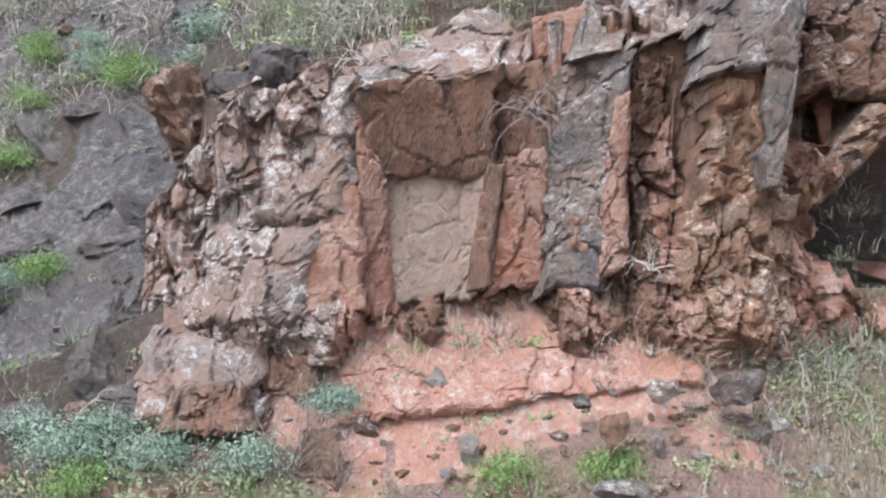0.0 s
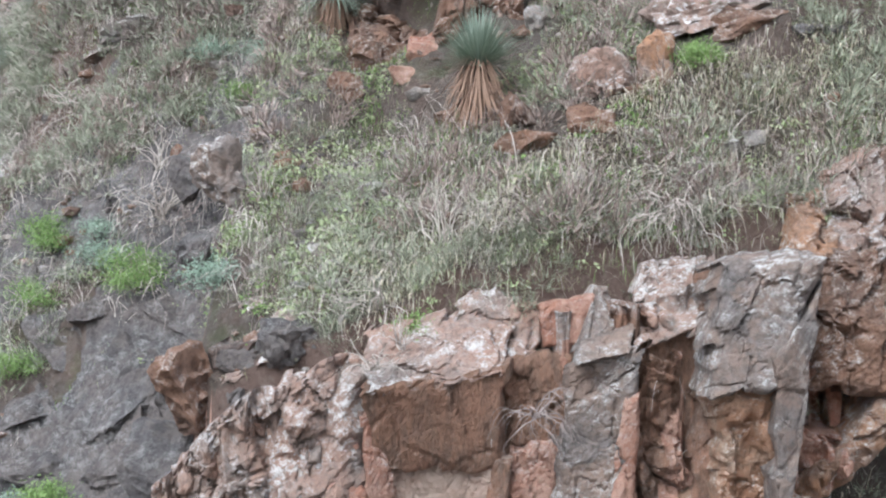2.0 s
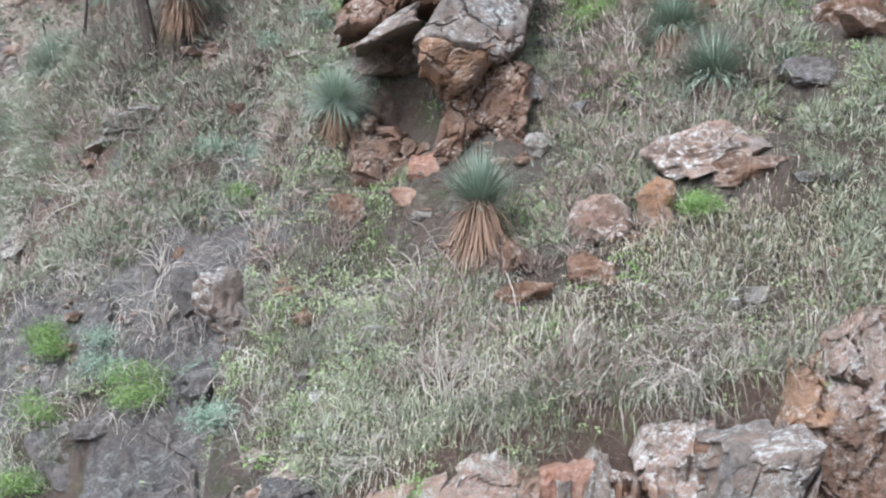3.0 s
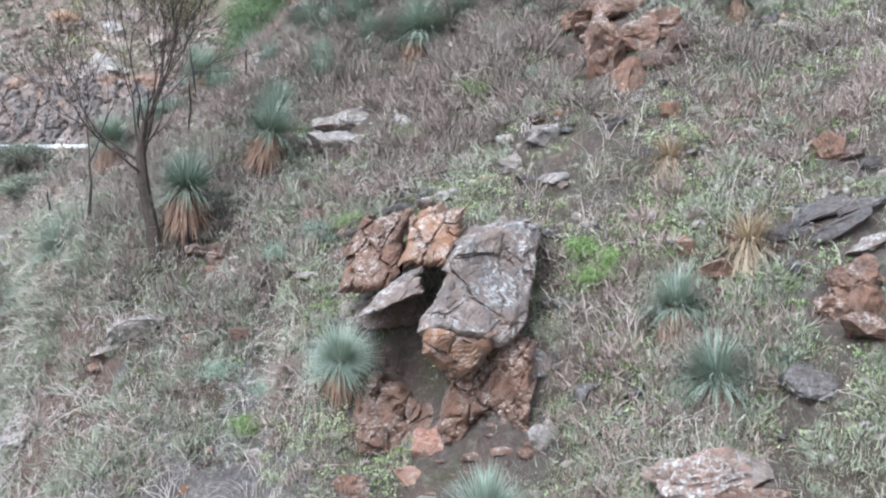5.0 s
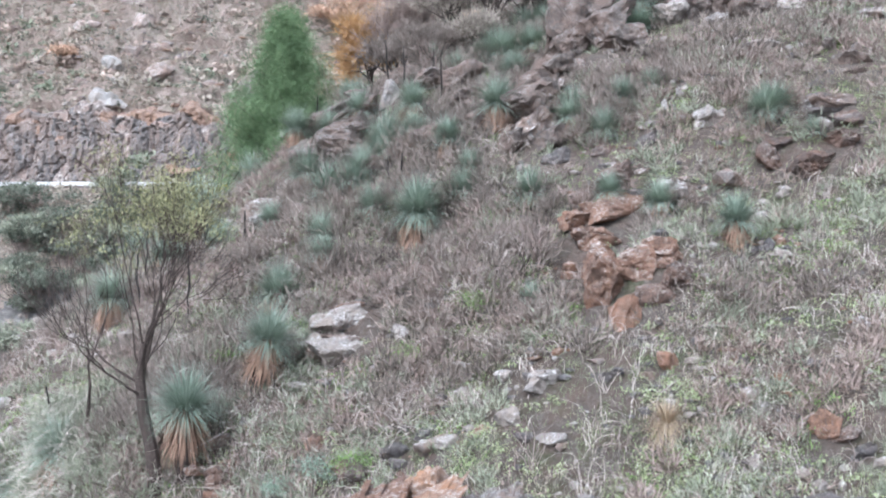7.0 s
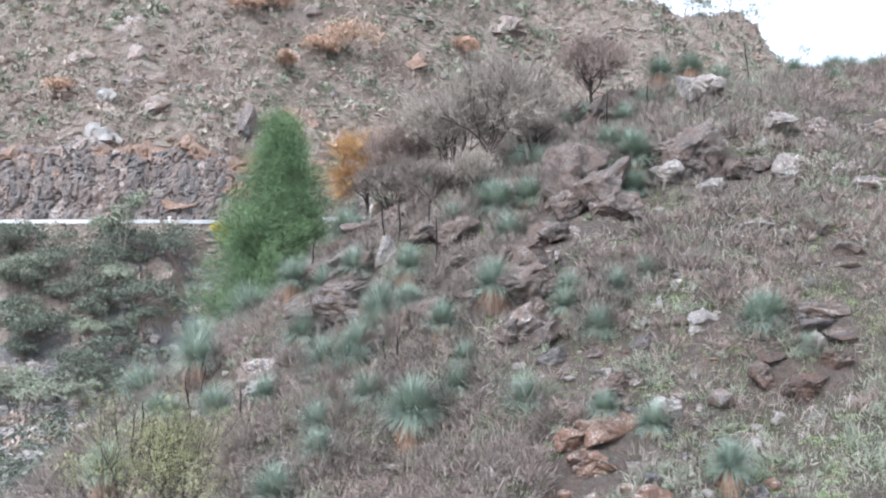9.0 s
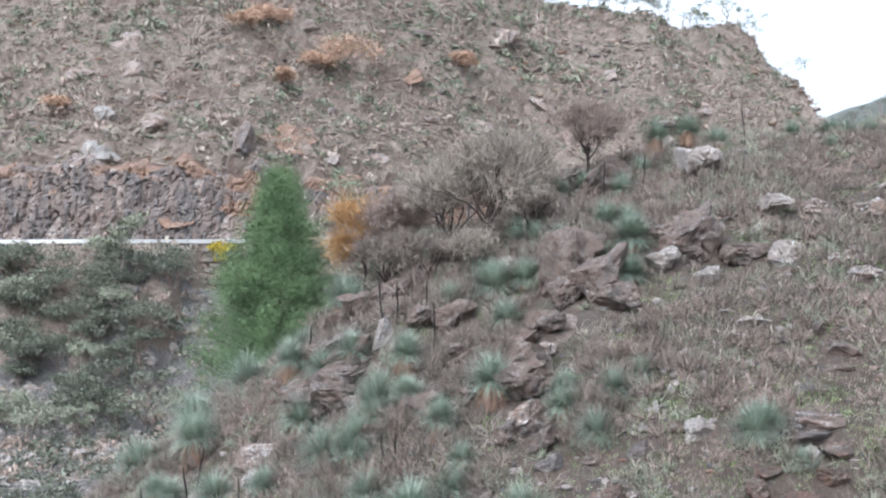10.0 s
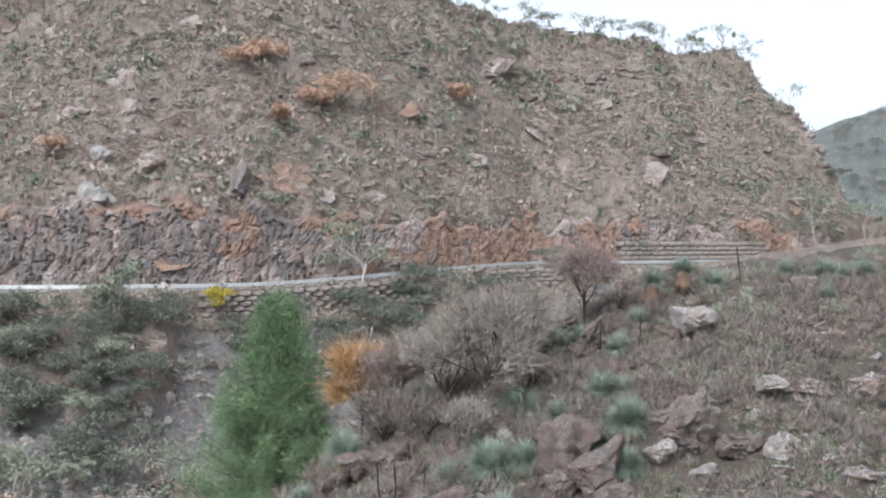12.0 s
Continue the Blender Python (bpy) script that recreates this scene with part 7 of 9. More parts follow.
scatter("grey_scrub", 2600, 16.5, 30, lambda x, y, r: (x < -3.2) & (y > 20.5 - 6 * (fbm(x / 1.5, y / 1.5, 95, 3) > 0.3)) & (fbm(x / 1.8, y / 1.8, 119, 3) + r.uniform(-0.4, 0.4, len(x)) > -0.1), lambda r, b: heath(r, b, 70, 0.30, 0.17), HEATH,
        "grey-green scrub in the gully", "scrub", 17)
scatter("bank_scrub", 1500, 16, 34, lambda x, y, r: (x < -6.5 - 0.12 * (y - 18)) & (fbm(x / 1.5, y / 1.5, 155, 3) + r.uniform(-0.4, 0.4, len(x)) > -0.3), lambda r, b: heath(r, b, 60, 0.28, 0.17, 0.05), HEATH,
        "grey-green scrub on the gully bank", "scrub", 56)
scatter("steep_scrub", 900, 25.4, 28.2, lambda x, y, r: fbm(x / 0.8, y / 0.8, 161, 3) > -0.4, lambda r, b: heath(r, b, 60, 0.30, 0.18, 0.045), HEATH,
        "grey-green scrub on the steep gully side", "scrub", 57, -0.46, -0.34)
scatter("steep_stalks", 500, 25.4, 28.2, lambda x, y, r: fbm(x / 0.8, y / 0.8, 163, 3) > -0.3, lambda r, b: arcs(r, b, 10, 0.8, 0.0055), DEADWOOD,
        "bleached stalks on the steep gully side", "twigs", 58, -0.46, -0.34)
scatter("gully_stalks", 900, 17.5, 30, lambda x, y, r: (x < -2.6) & (fbm(x / 1.6, y / 1.6, 143, 3) + r.uniform(-0.3, 0.3, len(x)) > 0.0), lambda r, b: arcs(r, b, 12, 0.85, 0.0055), DEADWOOD,
        "tangles of bleached stalks in the gully", "twigs", 52)
scatter("gully_twigs", 1800, 16.5, 30, lambda x, y, r: (x < -3.0) & (y > 20.5) & (fbm(x / 1.4, y / 1.4, 121, 3) + r.uniform(-0.4, 0.4, len(x)) > 0.0), lambda r, b: tuft_blades(r, b, 16, 0.5, 0.005, 0.2, 2.0, 0.9), DEADWOOD,
        "bleached dead twigs in the gully", "twigs", 18)
scatter("lip_grass", 1300, 12.4, 14.0, lambda x, y, r: (x > -2.6) & (x < 5.6) & (fbm(x / 0.7, y / 0.7, 123, 2) > -0.05), lambda r, b: tuft_blades(r, b, 14, 0.26, 0.005, 0.10, 1.6, 1.2), GRASS_DRY,
        "dry grass hanging over the cliff edge", "grass", 14)
scatter("edge_heath", 560, 12.43, 12.85, lambda x, y, r: (x > -1.5) & (x < 5.2) & (fbm(x / 0.5, y / 0.5, 147, 2) > -0.2), lambda r, b: heath(r, b, 70, 0.16, 0.13, 0.035), HEATH,
        "grey-green heath along the rock edge", "heath", 50)
scatter("edge_grass", 260, 12.52, 12.80, lambda x, y, r: (x > -1.5) & (x < 5.2) & (fbm(x / 0.6, y / 0.6, 149, 2) > 0.0), lambda r, b: tuft_blades(r, b, 14, 0.24, 0.0028, 0.09, 1.9, 1.5), GRASS,
        "green grass along the rock edge", "grass", 53)
scatter("hanging_stalks", 230, 12.60, 12.85, lambda x, y, r: (x > 0.3) & (x < 5.2), lambda r, b: arcs(r, b, 9, 0.8, 0.004), DEADWOOD,
        "bleached stalks hanging over the rock edge", "twigs", 51)
scatter("ledge_grass", 500, 11.7, 12.35, lambda x, y, r: (np.abs(x - 0.2) < 2.6) & (fbm(x / 0.6, y / 0.6, 19, 2) > 0.0), lambda r, b: tuft_blades(r, b, 14, 0.26, 0.005, 0.07), STRAW,
        "yellowing grass on the ledge at the foot of the cliff", "grass", 15)
scatter("pale_twigs", 3000, 10, 56, lambda x, y, r: on_slope(x, y, r, 0.05, 113, 1.5), lambda r, b: tuft_blades(r, b, 12, 0.36, 0.005, 0.16, 2.0, 1.0), DEADWOOD,
        "bleached bent twigs over the slope", "twigs", 7)
scatter("arching_stalks", 2600, 11.5, 40, lambda x, y, r: on_slope(x, y, r, 0.05, 127, 1.4), lambda r, b: arcs(r, b, 7, 0.75, 0.0055), DEADWOOD,
        "bleached stalks bending down the slope", "twigs", 41)
scatter("grey_stalks", 2600, 11.5, 50, lambda x, y, r: on_slope(x, y, r, 0.05, 129, 1.8), lambda r, b: arcs(r, b, 8, 0.6, 0.005), DEADWOOD_GREY,
        "grey dead stalks tangled on the slope", "twigs", 42)
scatter("green_herbs", 12000, 9.5, 34, lambda x, y, r: on_slope(x, y, r, 0.18, 131, 1.0), herbs, GRASS,
        "low green herbs between the grass", "herbs", 43)
scatter("lush_herbs", 4000, 9.5, 34, lambda x, y, r: on_slope(x, y, r, 0.42, 103, 1.3), herbs, GRASS_LUSH,
        "bright green low herbs in patches", "herbs", 44)


def pebbles(rng, bases):
    p, f = sphere(1)
    n = len(bases)
    s = 0.05 * rng.lognormal(0, 0.55, n)[:, None, None] * np.sqrt(np.maximum(bases[:, 1], 8) / 14)[:, None, None]
    q = p[None] * s * (1 + 0.35 * rng.normal(size=(n, 1, 3)).clip(-1.5, 1.5)) * np.array([1.2, 1.0, 0.7]) * (1 + 0.18 * rng.normal(size=(n, len(p), 1)))
    v = (q + bases[:, None]).reshape(-1, 3)
    return v, (f[None] + len(p) * np.arange(n)[:, None, None]).reshape(-1, 3)


scatter("loose_stones", 5200, 9.5, 54, lambda x, y, r: on_slope(x, y, r, -0.05, 111, 1.2), pebbles, ROCK["pale"], "pale loose stones on the soil", "stones", 6)
scatter("upper_stones", 2600, 27, 54, lambda x, y, r: on_slope(x, y, r, 0.0, 151, 1.6) & (x > 2), pebbles, ROCK["grey"], "grey stones on the upper slope", "stones", 54)
scatter("upper_grass", 4200, 26, 54, lambda x, y, r: on_slope(x, y, r, 0.0, 153, 1.8) & (x > 1.5), lambda r, b: tuft_blades(r, b, 12, 0.34, 0.0042, 0.13, 1.4, 0.8), GRASS,
        "grey-green grass tufts on the upper slope", "grass", 55)
scatter("slate_chips", 7000, 14, 54, lambda x, y, r: on_slope(x, y, r, 0.0, 133, 1.5) & (x > -3), pebbles, ROCK["slate"], "grey slate chips on the soil", "stones", 45)
scatter("red_rubble", 3600, 9.5, 30, lambda x, y, r: (fbm(x / 1.2, y / 1.2, 135, 3) + 0.8 * (y < 12.3) > 0.35), pebbles, ROCK["rust"], "rust-brown broken rubble on the soil", "stones", 46)


# ---- the far side of the valley ----
def strip(x, off, rise):
    """Points along the road: off metres nearer (minus) or beyond its middle, rise above it."""
    yr, rz = road_line(x)
    return np.stack([x, yr + off, rz + rise], -1)


xs = np.linspace(-150, 60, 240)
v = np.stack([strip(xs, -4.2, 0.06), strip(xs, 4.2, 0.06), strip(xs, 4.2, -0.3), strip(xs, -4.2, -0.3)]).reshape(-1, 3)
f = np.concatenate([grid_faces(4, len(xs))])
tagged(new("road", tri_mesh("road", v, f, [ASPHALT])), "grey asphalt road along the far slope", "road", kind="structure")


def guard_rail():
    root = tagged(new("guard_rail"), "galvanised steel guard rail beside the road", "guard rail", kind="structure")
    wave = [(0.0, 0.40), (-0.05, 0.55), (0.03, 0.70), (-0.05, 0.85), (0.0, 1.02)]
    rows = [strip(xs, -3.9 + o, h) for o, h in wave] + [strip(xs, -3.83 + o, h) for o, h in wave[::-1]]
    part("rail", tri_mesh("rail", np.stack(rows).reshape(-1, 3), grid_faces(len(rows), len(xs)), [STEEL]), root)
    p = strip(np.arange(-148, 58, 4.0), -3.75, 0)
    bm = bmesh.new()
    bmesh.ops.create_cube(bm, size=1.0)
    for w in bm.verts:
        w.co = (w.co.x * 0.13, w.co.y * 0.13, w.co.z * 1.3 + 0.3)
    me = bpy.data.meshes.new("post")
    bm.to_mesh(me)
    bm.free()
    me.materials.append(STEEL)
    for q in p:
        part("post", me, root, at=Matrix.Translation(q))


guard_rail()


def gabion(x0, x1, off, top, height, rows):
    """A wall of wire baskets filled with stone, stepped back row by row."""
    root = tagged(new("retaining_wall"), "stepped retaining wall of wired stone baskets", "retaining wall", kind="structure")
    rng = np.random.default_rng(int(x0 * 10) % 1000)
    n = int((x1 - x0) / 2.0)
    h = height / rows
    p, f = sphere(2)
    box = p / np.abs(p).max(1)[:, None]
    q = box * np.array([0.96, 0.6, h * 0.48])
    q = q + 0.05 * solid_noise(q, 0.3, 3, 3)[:, None]
    me = tri_mesh("basket", q, f, [GABION])
    for r in range(rows):
        for k in range(n):
            x = x0 + 2.0 * (k + 0.5 + 0.5 * (r % 2))
            c = strip(np.array(x), off - 0.12 * (rows - 1 - r), top - h * (rows - 1 - r) - h / 2)
            part("basket", me, root, at=Matrix.Translation(c))


gabion(-38, -8, -5.2, -0.3, 4.0, 5)
gabion(8, 24, -5.2, -0.3, 3.5, 4)
gabion(38, 74, 5.4, 5.0, 7.0, 7)


def far_bushes(name, count, seed, mat, size, per, label, lo, lo_d=8, hi_d=110, patch=10, x_lo=-110, x_hi=108, leaf=0.2, category="bushes", thin=0.5):
    rng = np.random.default_rng(seed)
    x = rng.uniform(x_lo, x_hi, count)
    yr, rz = road_line(x)
    y = yr + rng.uniform(lo_d, hi_d, count)
    ok = (fbm(x / patch, y / patch, seed, 3) + rng.uniform(-0.5, 0.5, count) > lo) & (y > 62)
    x, y = x[ok], y[ok]
    b = np.stack([x, y, ground_height(x, y)], 1)
    r = size * rng.lognormal(0, 0.35, len(b))
    c, rr = np.repeat(b, per, axis=0), np.repeat(r, per)
    n = len(c)
    d = rng.normal(size=(n, 3))
    d /= np.linalg.norm(d, axis=1)[:, None]
    d[:, 2] = np.abs(d[:, 2]) * 1.0
    p = c + d * (rr * rng.uniform(0.3, 1.0, n))[:, None]
    a = rng.normal(size=(n, 3))
    a /= np.linalg.norm(a, axis=1)[:, None]
    bb = np.cross(a, rng.normal(size=(n, 3)))
    bb /= np.linalg.norm(bb, axis=1)[:, None] + 1e-9
    if thin < 0.1:
        a[:, 2] = np.abs(a[:, 2]) + 1.2
    s = (leaf * rr * rng.uniform(0.6, 1.4, n))[:, None]
    v = np.stack([p - a * s - bb * s * thin, p - a * s + bb * s * thin, p + a * s], 1).reshape(-1, 3)
    return tagged(new(name, tri_mesh(name, v, np.arange(3 * n).reshape(n, 3), [mat])), label, category, kind="stuff")


far_bushes("far_green_bushes", 5200, 201, FAR_GREEN, 1.1, 26, "dull green bushes on the far slope", 0.0, leaf=0.27)
far_bushes("far_brown_bushes", 8000, 203, FAR_BROWN, 0.9, 20, "brown dry bushes on the far slope", -0.15, leaf=0.27)
far_bushes("far_mixed_bushes", 21000, 215, FAR_MIXED, 0.8, 12, "low grey-brown bushes over the far slope", -0.35, leaf=0.3)
far_bushes("far_pale_grass", 5000, 205, GRASS_DRY, 0.4, 12, "pale dry grass on the far slope", -0.05, leaf=0.4, category="grass")
far_bushes("far_dead_trees", 3000, 213, DEADWOOD_GREY, 2.2, 5, "pale dead stems on the far slope", 0.1, leaf=0.5, thin=0.05, category="dead stems")
far_bushes("far_dark_bushes", 9000, 217, LEAF_DARK, 0.6, 14, "small dark bushes over the far slope", 0.0, leaf=0.27, patch=6)
far_bushes("valley_bushes", 1500, 207, LEAF_DARK, 1.4, 80, "dark green bushes along the creek", -0.25, -90, -9, 18, -80, 20, leaf=0.13)
far_bushes("valley_scrub", 3600, 209, FAR_BROWN, 0.9, 34, "grey-green scrub below the road", -0.1, -60, -5.5, 14, -80, 40, leaf=0.2)
far_bushes("road_edge_weeds", 3000, 211, FAR_MIXED, 0.7, 20, "dry weeds along the road edge", -0.5, -18, -4.4, 8, -80, 45, leaf=0.25)


def scree_stones():
    rng = np.random.default_rng(77)
    n = 2600
    x, d = rng.uniform(-75, -10, n), rng.uniform(-75, -11, n)
    y = road_line(x)[0] + d
    ok = (fbm(x / 16, y / 30, 91, 3) > -0.15) & (y > 95)
    b = np.stack([x, y, ground_height(x, y)], 1)[ok]
    p, f = sphere(1)
    n = len(b)
    s = 0.28 * rng.lognormal(0, 0.5, n)[:, None, None]
    q = p[None] * s * np.array([1.3, 1, 0.8]) * (1 + 0.2 * rng.normal(size=(n, len(p), 1)))
    v = (q + b[:, None]).reshape(-1, 3)
    f = (f[None] + len(p) * np.arange(n)[:, None, None]).reshape(-1, 3)
    tagged(new("scree_stones", tri_mesh("scree_stones", v, f, [ROCK["pale"]])), "grey tumbled stones along the creek", "stones", kind="stuff")


scree_stones()


def far_rock(x, off, w, h, tone, seed, tip=0.0, sink=0.34):
    yr, rz = road_line(np.array(x))
    y = float(yr) + off
    ob = new("rock_outcrop", rock_mesh("rock_outcrop", w, w * 1.1, h, FAR_ROCK[tone], seed, 3, 18, 0.2))
    ob.matrix_basis = pose(x, y, on_ground(x, y) - sink * h, 35, tip, (seed * 41) % 50 - 25)
    words = {"grey": "grey rock outcrop on the far slope", "red": "orange-red rock outcrop on the far slope", "dark": "dark rock outcrop on the far slope", "pale": "pale grey rock outcrop on the far slope"}
    return tagged(ob, words[tone], "rock outcrop")


def road_cutting():
    """The blasted rock face above the road: ledges, splits and fallen corners."""
    nx, nz = 620, 56
    x = np.linspace(-118, 92, nx)[None].repeat(nz, 0)
    v = np.linspace(0, 1, nz)[:, None].repeat(nx, 1)
    yr, rz = road_line(x)
    tall = 13.5 + 3 * fbm(x / 23, x * 0, 31, 2) + 1.8 * fbm(x / 4, x * 0, 33, 2) - 4 * ramp(x, -40, -10)
    z = rz + 0.02 + tall * v
    p = np.stack([x, yr, z], -1).reshape(-1, 3)
    p = p + 0.8 * solid_noise(p, 3.0, 301, 3)[:, None]
    big, gap, own = [r.reshape(x.shape) for r in facets(p, (1.7, 60, 5.0), 31)]
    mid, gap2, own2 = [r.reshape(x.shape) for r in facets(p, (0.65, 60, 1.9), 32)]
    y = yr + 4.9 + 3.6 * v ** 1.2 + 0.45 * big + 0.2 * mid + 0.35 * (gap < 0.06) + 0.15 * (gap2 < 0.09) + 0.3 * fbm(x / 2, z / 2, 303, 3)
    y = y + 3.5 * ramp(v, 0.88, 1.0)
    verts = np.stack([x, y, z], -1).reshape(-1, 3)
    f = grid_faces(nz, nx)
    c, vv = verts[f].mean(1), v.reshape(-1)[f].mean(1)
    tone = fbm(c[:, 0] / 6, c[:, 2] / 4, 305, 4)
    cell = own.reshape(-1)[f[:, 0]]
    slots = np.where(tone + 0.5 * cell > 0.15, 1, 0)
    slots = np.where((c[:, 0] < -28) & (vv < 0.7 + 0.2 * tone), np.where(cell > 0.55, 1, 0), slots)
    slots = np.where((vv > 0.72 + 0.35 * tone) & (fbm(c[:, 0] / 9, c[:, 2] / 9, 307, 3) > -0.05), 2, slots)
    slots = np.where((c[:, 0] > -15) & (fbm(c[:, 0] / 7, c[:, 2] / 5, 309, 3) + 0.3 * cell > 0.12), 2, slots)
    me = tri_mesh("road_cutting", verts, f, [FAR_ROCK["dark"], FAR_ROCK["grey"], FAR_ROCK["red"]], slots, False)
    tagged(new("road_cutting", me), "blasted grey and orange rock face above the road", "rock face", kind="structure")


road_cutting()


def far_stones(name, count, seed, mat, size, lo, label, lo_d=11, hi_d=105, patch=9):
    """Loose blocks and ledges strewn over the far slope."""
    rng = np.random.default_rng(seed)
    x = rng.uniform(-112, 104, count)
    y = road_line(x)[0] + rng.uniform(lo_d, hi_d, count)
    ok = fbm(x / patch, y / patch, seed, 4) + rng.uniform(-0.25, 0.25, count) > lo
    b = np.stack([x, y, ground_height(x, y)], 1)[ok]
    p, f = sphere(1)
    n = len(b)
    s = size * rng.lognormal(0, 0.5, n)[:, None, None]
    q = p[None] * s * np.array([1.4, 1.0, 0.6]) * (1 + 0.3 * rng.normal(size=(n, 1, 3)).clip(-1.5, 1.5)) * (1 + 0.16 * rng.normal(size=(n, len(p), 1)))
    v = (q + b[:, None]).reshape(-1, 3)
    f = (f[None] + len(p) * np.arange(n)[:, None, None]).reshape(-1, 3)
    return tagged(new(name, tri_mesh(name, v, f, [mat])), label, "stones", kind="stuff")


far_stones("far_grey_stones", 5200, 401, FAR_ROCK["grey"], 0.36, 0.05, "grey stones and ledges over the far slope")
far_stones("far_red_stones", 2600, 403, FAR_ROCK["red"], 0.36, 0.3, "reddish broken stones over the far slope")
far_stones("far_pale_stones", 2600, 405, ROCK["pale"], 0.3, 0.1, "pale loose stones over the far slope")
far_stones("far_dark_ledges", 1800, 407, FAR_ROCK["dark"], 0.45, 0.1, "dark rock ledges over the far slope")

# ---- outcrops on the far slope ----
far_rock(-39.3, 47.5, 6.7, 5.6, "red", 300, -15)
far_rock(-44.5, 51.4, 7.9, 4.5, "grey", 301, -2)
far_rock(-53.3, 55.0, 6.8, 3.4, "grey", 302, 11)
far_rock(-47.2, 43.0, 4.3, 3.2, "dark", 303, -6)
far_rock(-60.4, 21.5, 5.8, 5.8, "pale", 304, 7, 0.2)
far_rock(-58.0, 12.3, 7.3, 6.4, "pale", 305, -10, 0.2)
far_rock(-58.6, 18.8, 4.7, 4.7, "pale", 306, 3, 0.2)
far_rock(-64.6, 15.9, 4.7, 3.7, "grey", 307, -14)
far_rock(-57.9, 24.7, 5.9, 2.9, "grey", 308, -1)
far_rock(-51.1, 20.0, 5.8, 3.8, "grey", 309, 12)
far_rock(-50.0, 27.2, 5.0, 3.0, "dark", 310, -5)
far_rock(-36.1, 14.3, 7.6, 7.6, "dark", 311, 8, 0.05)
far_rock(-26.8, 18.7, 10.9, 5.0, "red", 312, -9, 0.36)
far_rock(-32.5, 18.2, 6.8, 3.9, "red", 313, 4)
far_rock(-45.4, 8.4, 8.5, 2.8, "red", 314, -3, 0.25)
far_rock(-71.7, 9.0, 4.5, 2.7, "red", 315, 0)
far_rock(-59.9, 37.0, 8.3, 5.2, "grey", 316, 13)
far_rock(-57.6, 32.7, 6.1, 4.1, "grey", 317, -4)
far_rock(-54.3, 28.4, 9.0, 4.0, "grey", 318, 9)
far_rock(6.6, 25.6, 9.2, 3.5, "grey", 319, -8)
far_rock(30.7, 26.1, 12.4, 3.0, "grey", 320, 5)
far_rock(13.4, 55.4, 12.0, 5.3, "grey", 321, -12)
far_rock(-10.9, 52.6, 6.1, 2.9, "grey", 322, 1)
far_rock(18.7, 13.1, 9.2, 6.9, "red", 323, 14)
far_rock(-17.2, 11.5, 5.9, 3.9, "red", 324, -3)
far_rock(84.1, 18.5, 7.8, 5.2, "red", 325, 10)
far_rock(-20.5, 15.4, 6.0, 3.0, "grey", 328, -11)
far_rock(-1.9, 32.7, 5.7, 2.8, "dark", 329, 2)
far_rock(-12.4, 15.2, 5.1, 2.4, "grey", 330, -15)
far_rock(-28.2, 48.1, 5.7, 2.7, "dark", 331, -2)
far_rock(-67.3, 29.8, 6.0, 3.0, "grey", 332, 11)
far_rock(-73.5, 23.8, 4.9, 2.3, "grey", 333, -6)
far_rock(-80.6, 54.9, 4.5, 2.3, "grey", 334, 7)
far_rock(-6.8, 38.3, 6.9, 2.8, "red", 335, -10)
far_rock(49.4, 21.7, 8.8, 3.0, "grey", 336, 3)
far_rock(64.5, 34.6, 8.1, 3.2, "grey", 337, -14)
far_rock(40.4, 43.3, 8.1, 3.2, "grey", 338, -1)
far_rock(23.4, 35.2, 6.4, 2.5, "grey", 339, 12)

# ---- trees across the valley ----
leafy_tree("tree", -13.1, 179.4, 10.6, 8.6, 875, BARK_PALE, FAR_GREEN, 0.42, 3, 26, 0.7, 0.97, 0.19, "gum tree with pale trunk and dull green crown", "tree", stems=1, flat=0.6)
leafy_tree("tree", -11.3, 172.9, 4.6, 4.6, 876, BARK_PALE, FAR_GREEN, 0.42, 3, 26, 0.7, 0.52, 0.08, "gum tree with pale trunk and dull green crown", "tree", stems=1, flat=0.6)
leafy_tree("tree", -47.4, 154.8, 10.8, 5.0, 877, BARK_PALE, FAR_GREEN, 0.42, 3, 26, 0.7, 0.56, 0.19, "gum tree with pale trunk and dull green crown", "tree", stems=1, flat=0.6)
leafy_tree("shrub", -34.8, 165.8, 5.3, 4.0, 878, TWIG, YELLOW, 0.3, 3, 24, 0.45, 0.30, 0.05, "yellow-leaved bush below the road", "shrub", stems=4, flat=0.6)
leafy_tree("shrub", -20.3, 216.4, 5.8, 12.7, 879, TWIG, FAR_ORANGE, 0.3, 3, 26, 0.6, 1.27, 0.06, "orange dead-leaved bush on the far slope", "shrub", stems=4, flat=0.6)
leafy_tree("shrub", -24.5, 212.4, 4.5, 6.8, 880, TWIG, FAR_ORANGE, 0.3, 3, 26, 0.6, 0.68, 0.05, "orange dead-leaved bush on the far slope", "shrub", stems=4, flat=0.6)
leafy_tree("shrub", -35.4, 216.7, 4.6, 8.1, 881, TWIG, FAR_ORANGE, 0.3, 3, 26, 0.6, 0.81, 0.05, "orange dead-leaved bush on the far slope", "shrub", stems=4, flat=0.6)
leafy_tree("shrub", -39.1, 211.1, 4.5, 5.6, 882, TWIG, FAR_ORANGE, 0.3, 3, 26, 0.6, 0.56, 0.05, "orange dead-leaved bush on the far slope", "shrub", stems=4, flat=0.6)
leafy_tree("shrub", 4.4, 237.4, 3.8, 5.1, 883, TWIG, FAR_ORANGE, 0.3, 3, 26, 0.6, 0.51, 0.04, "orange dead-leaved bush on the far slope", "shrub", stems=4, flat=0.6)
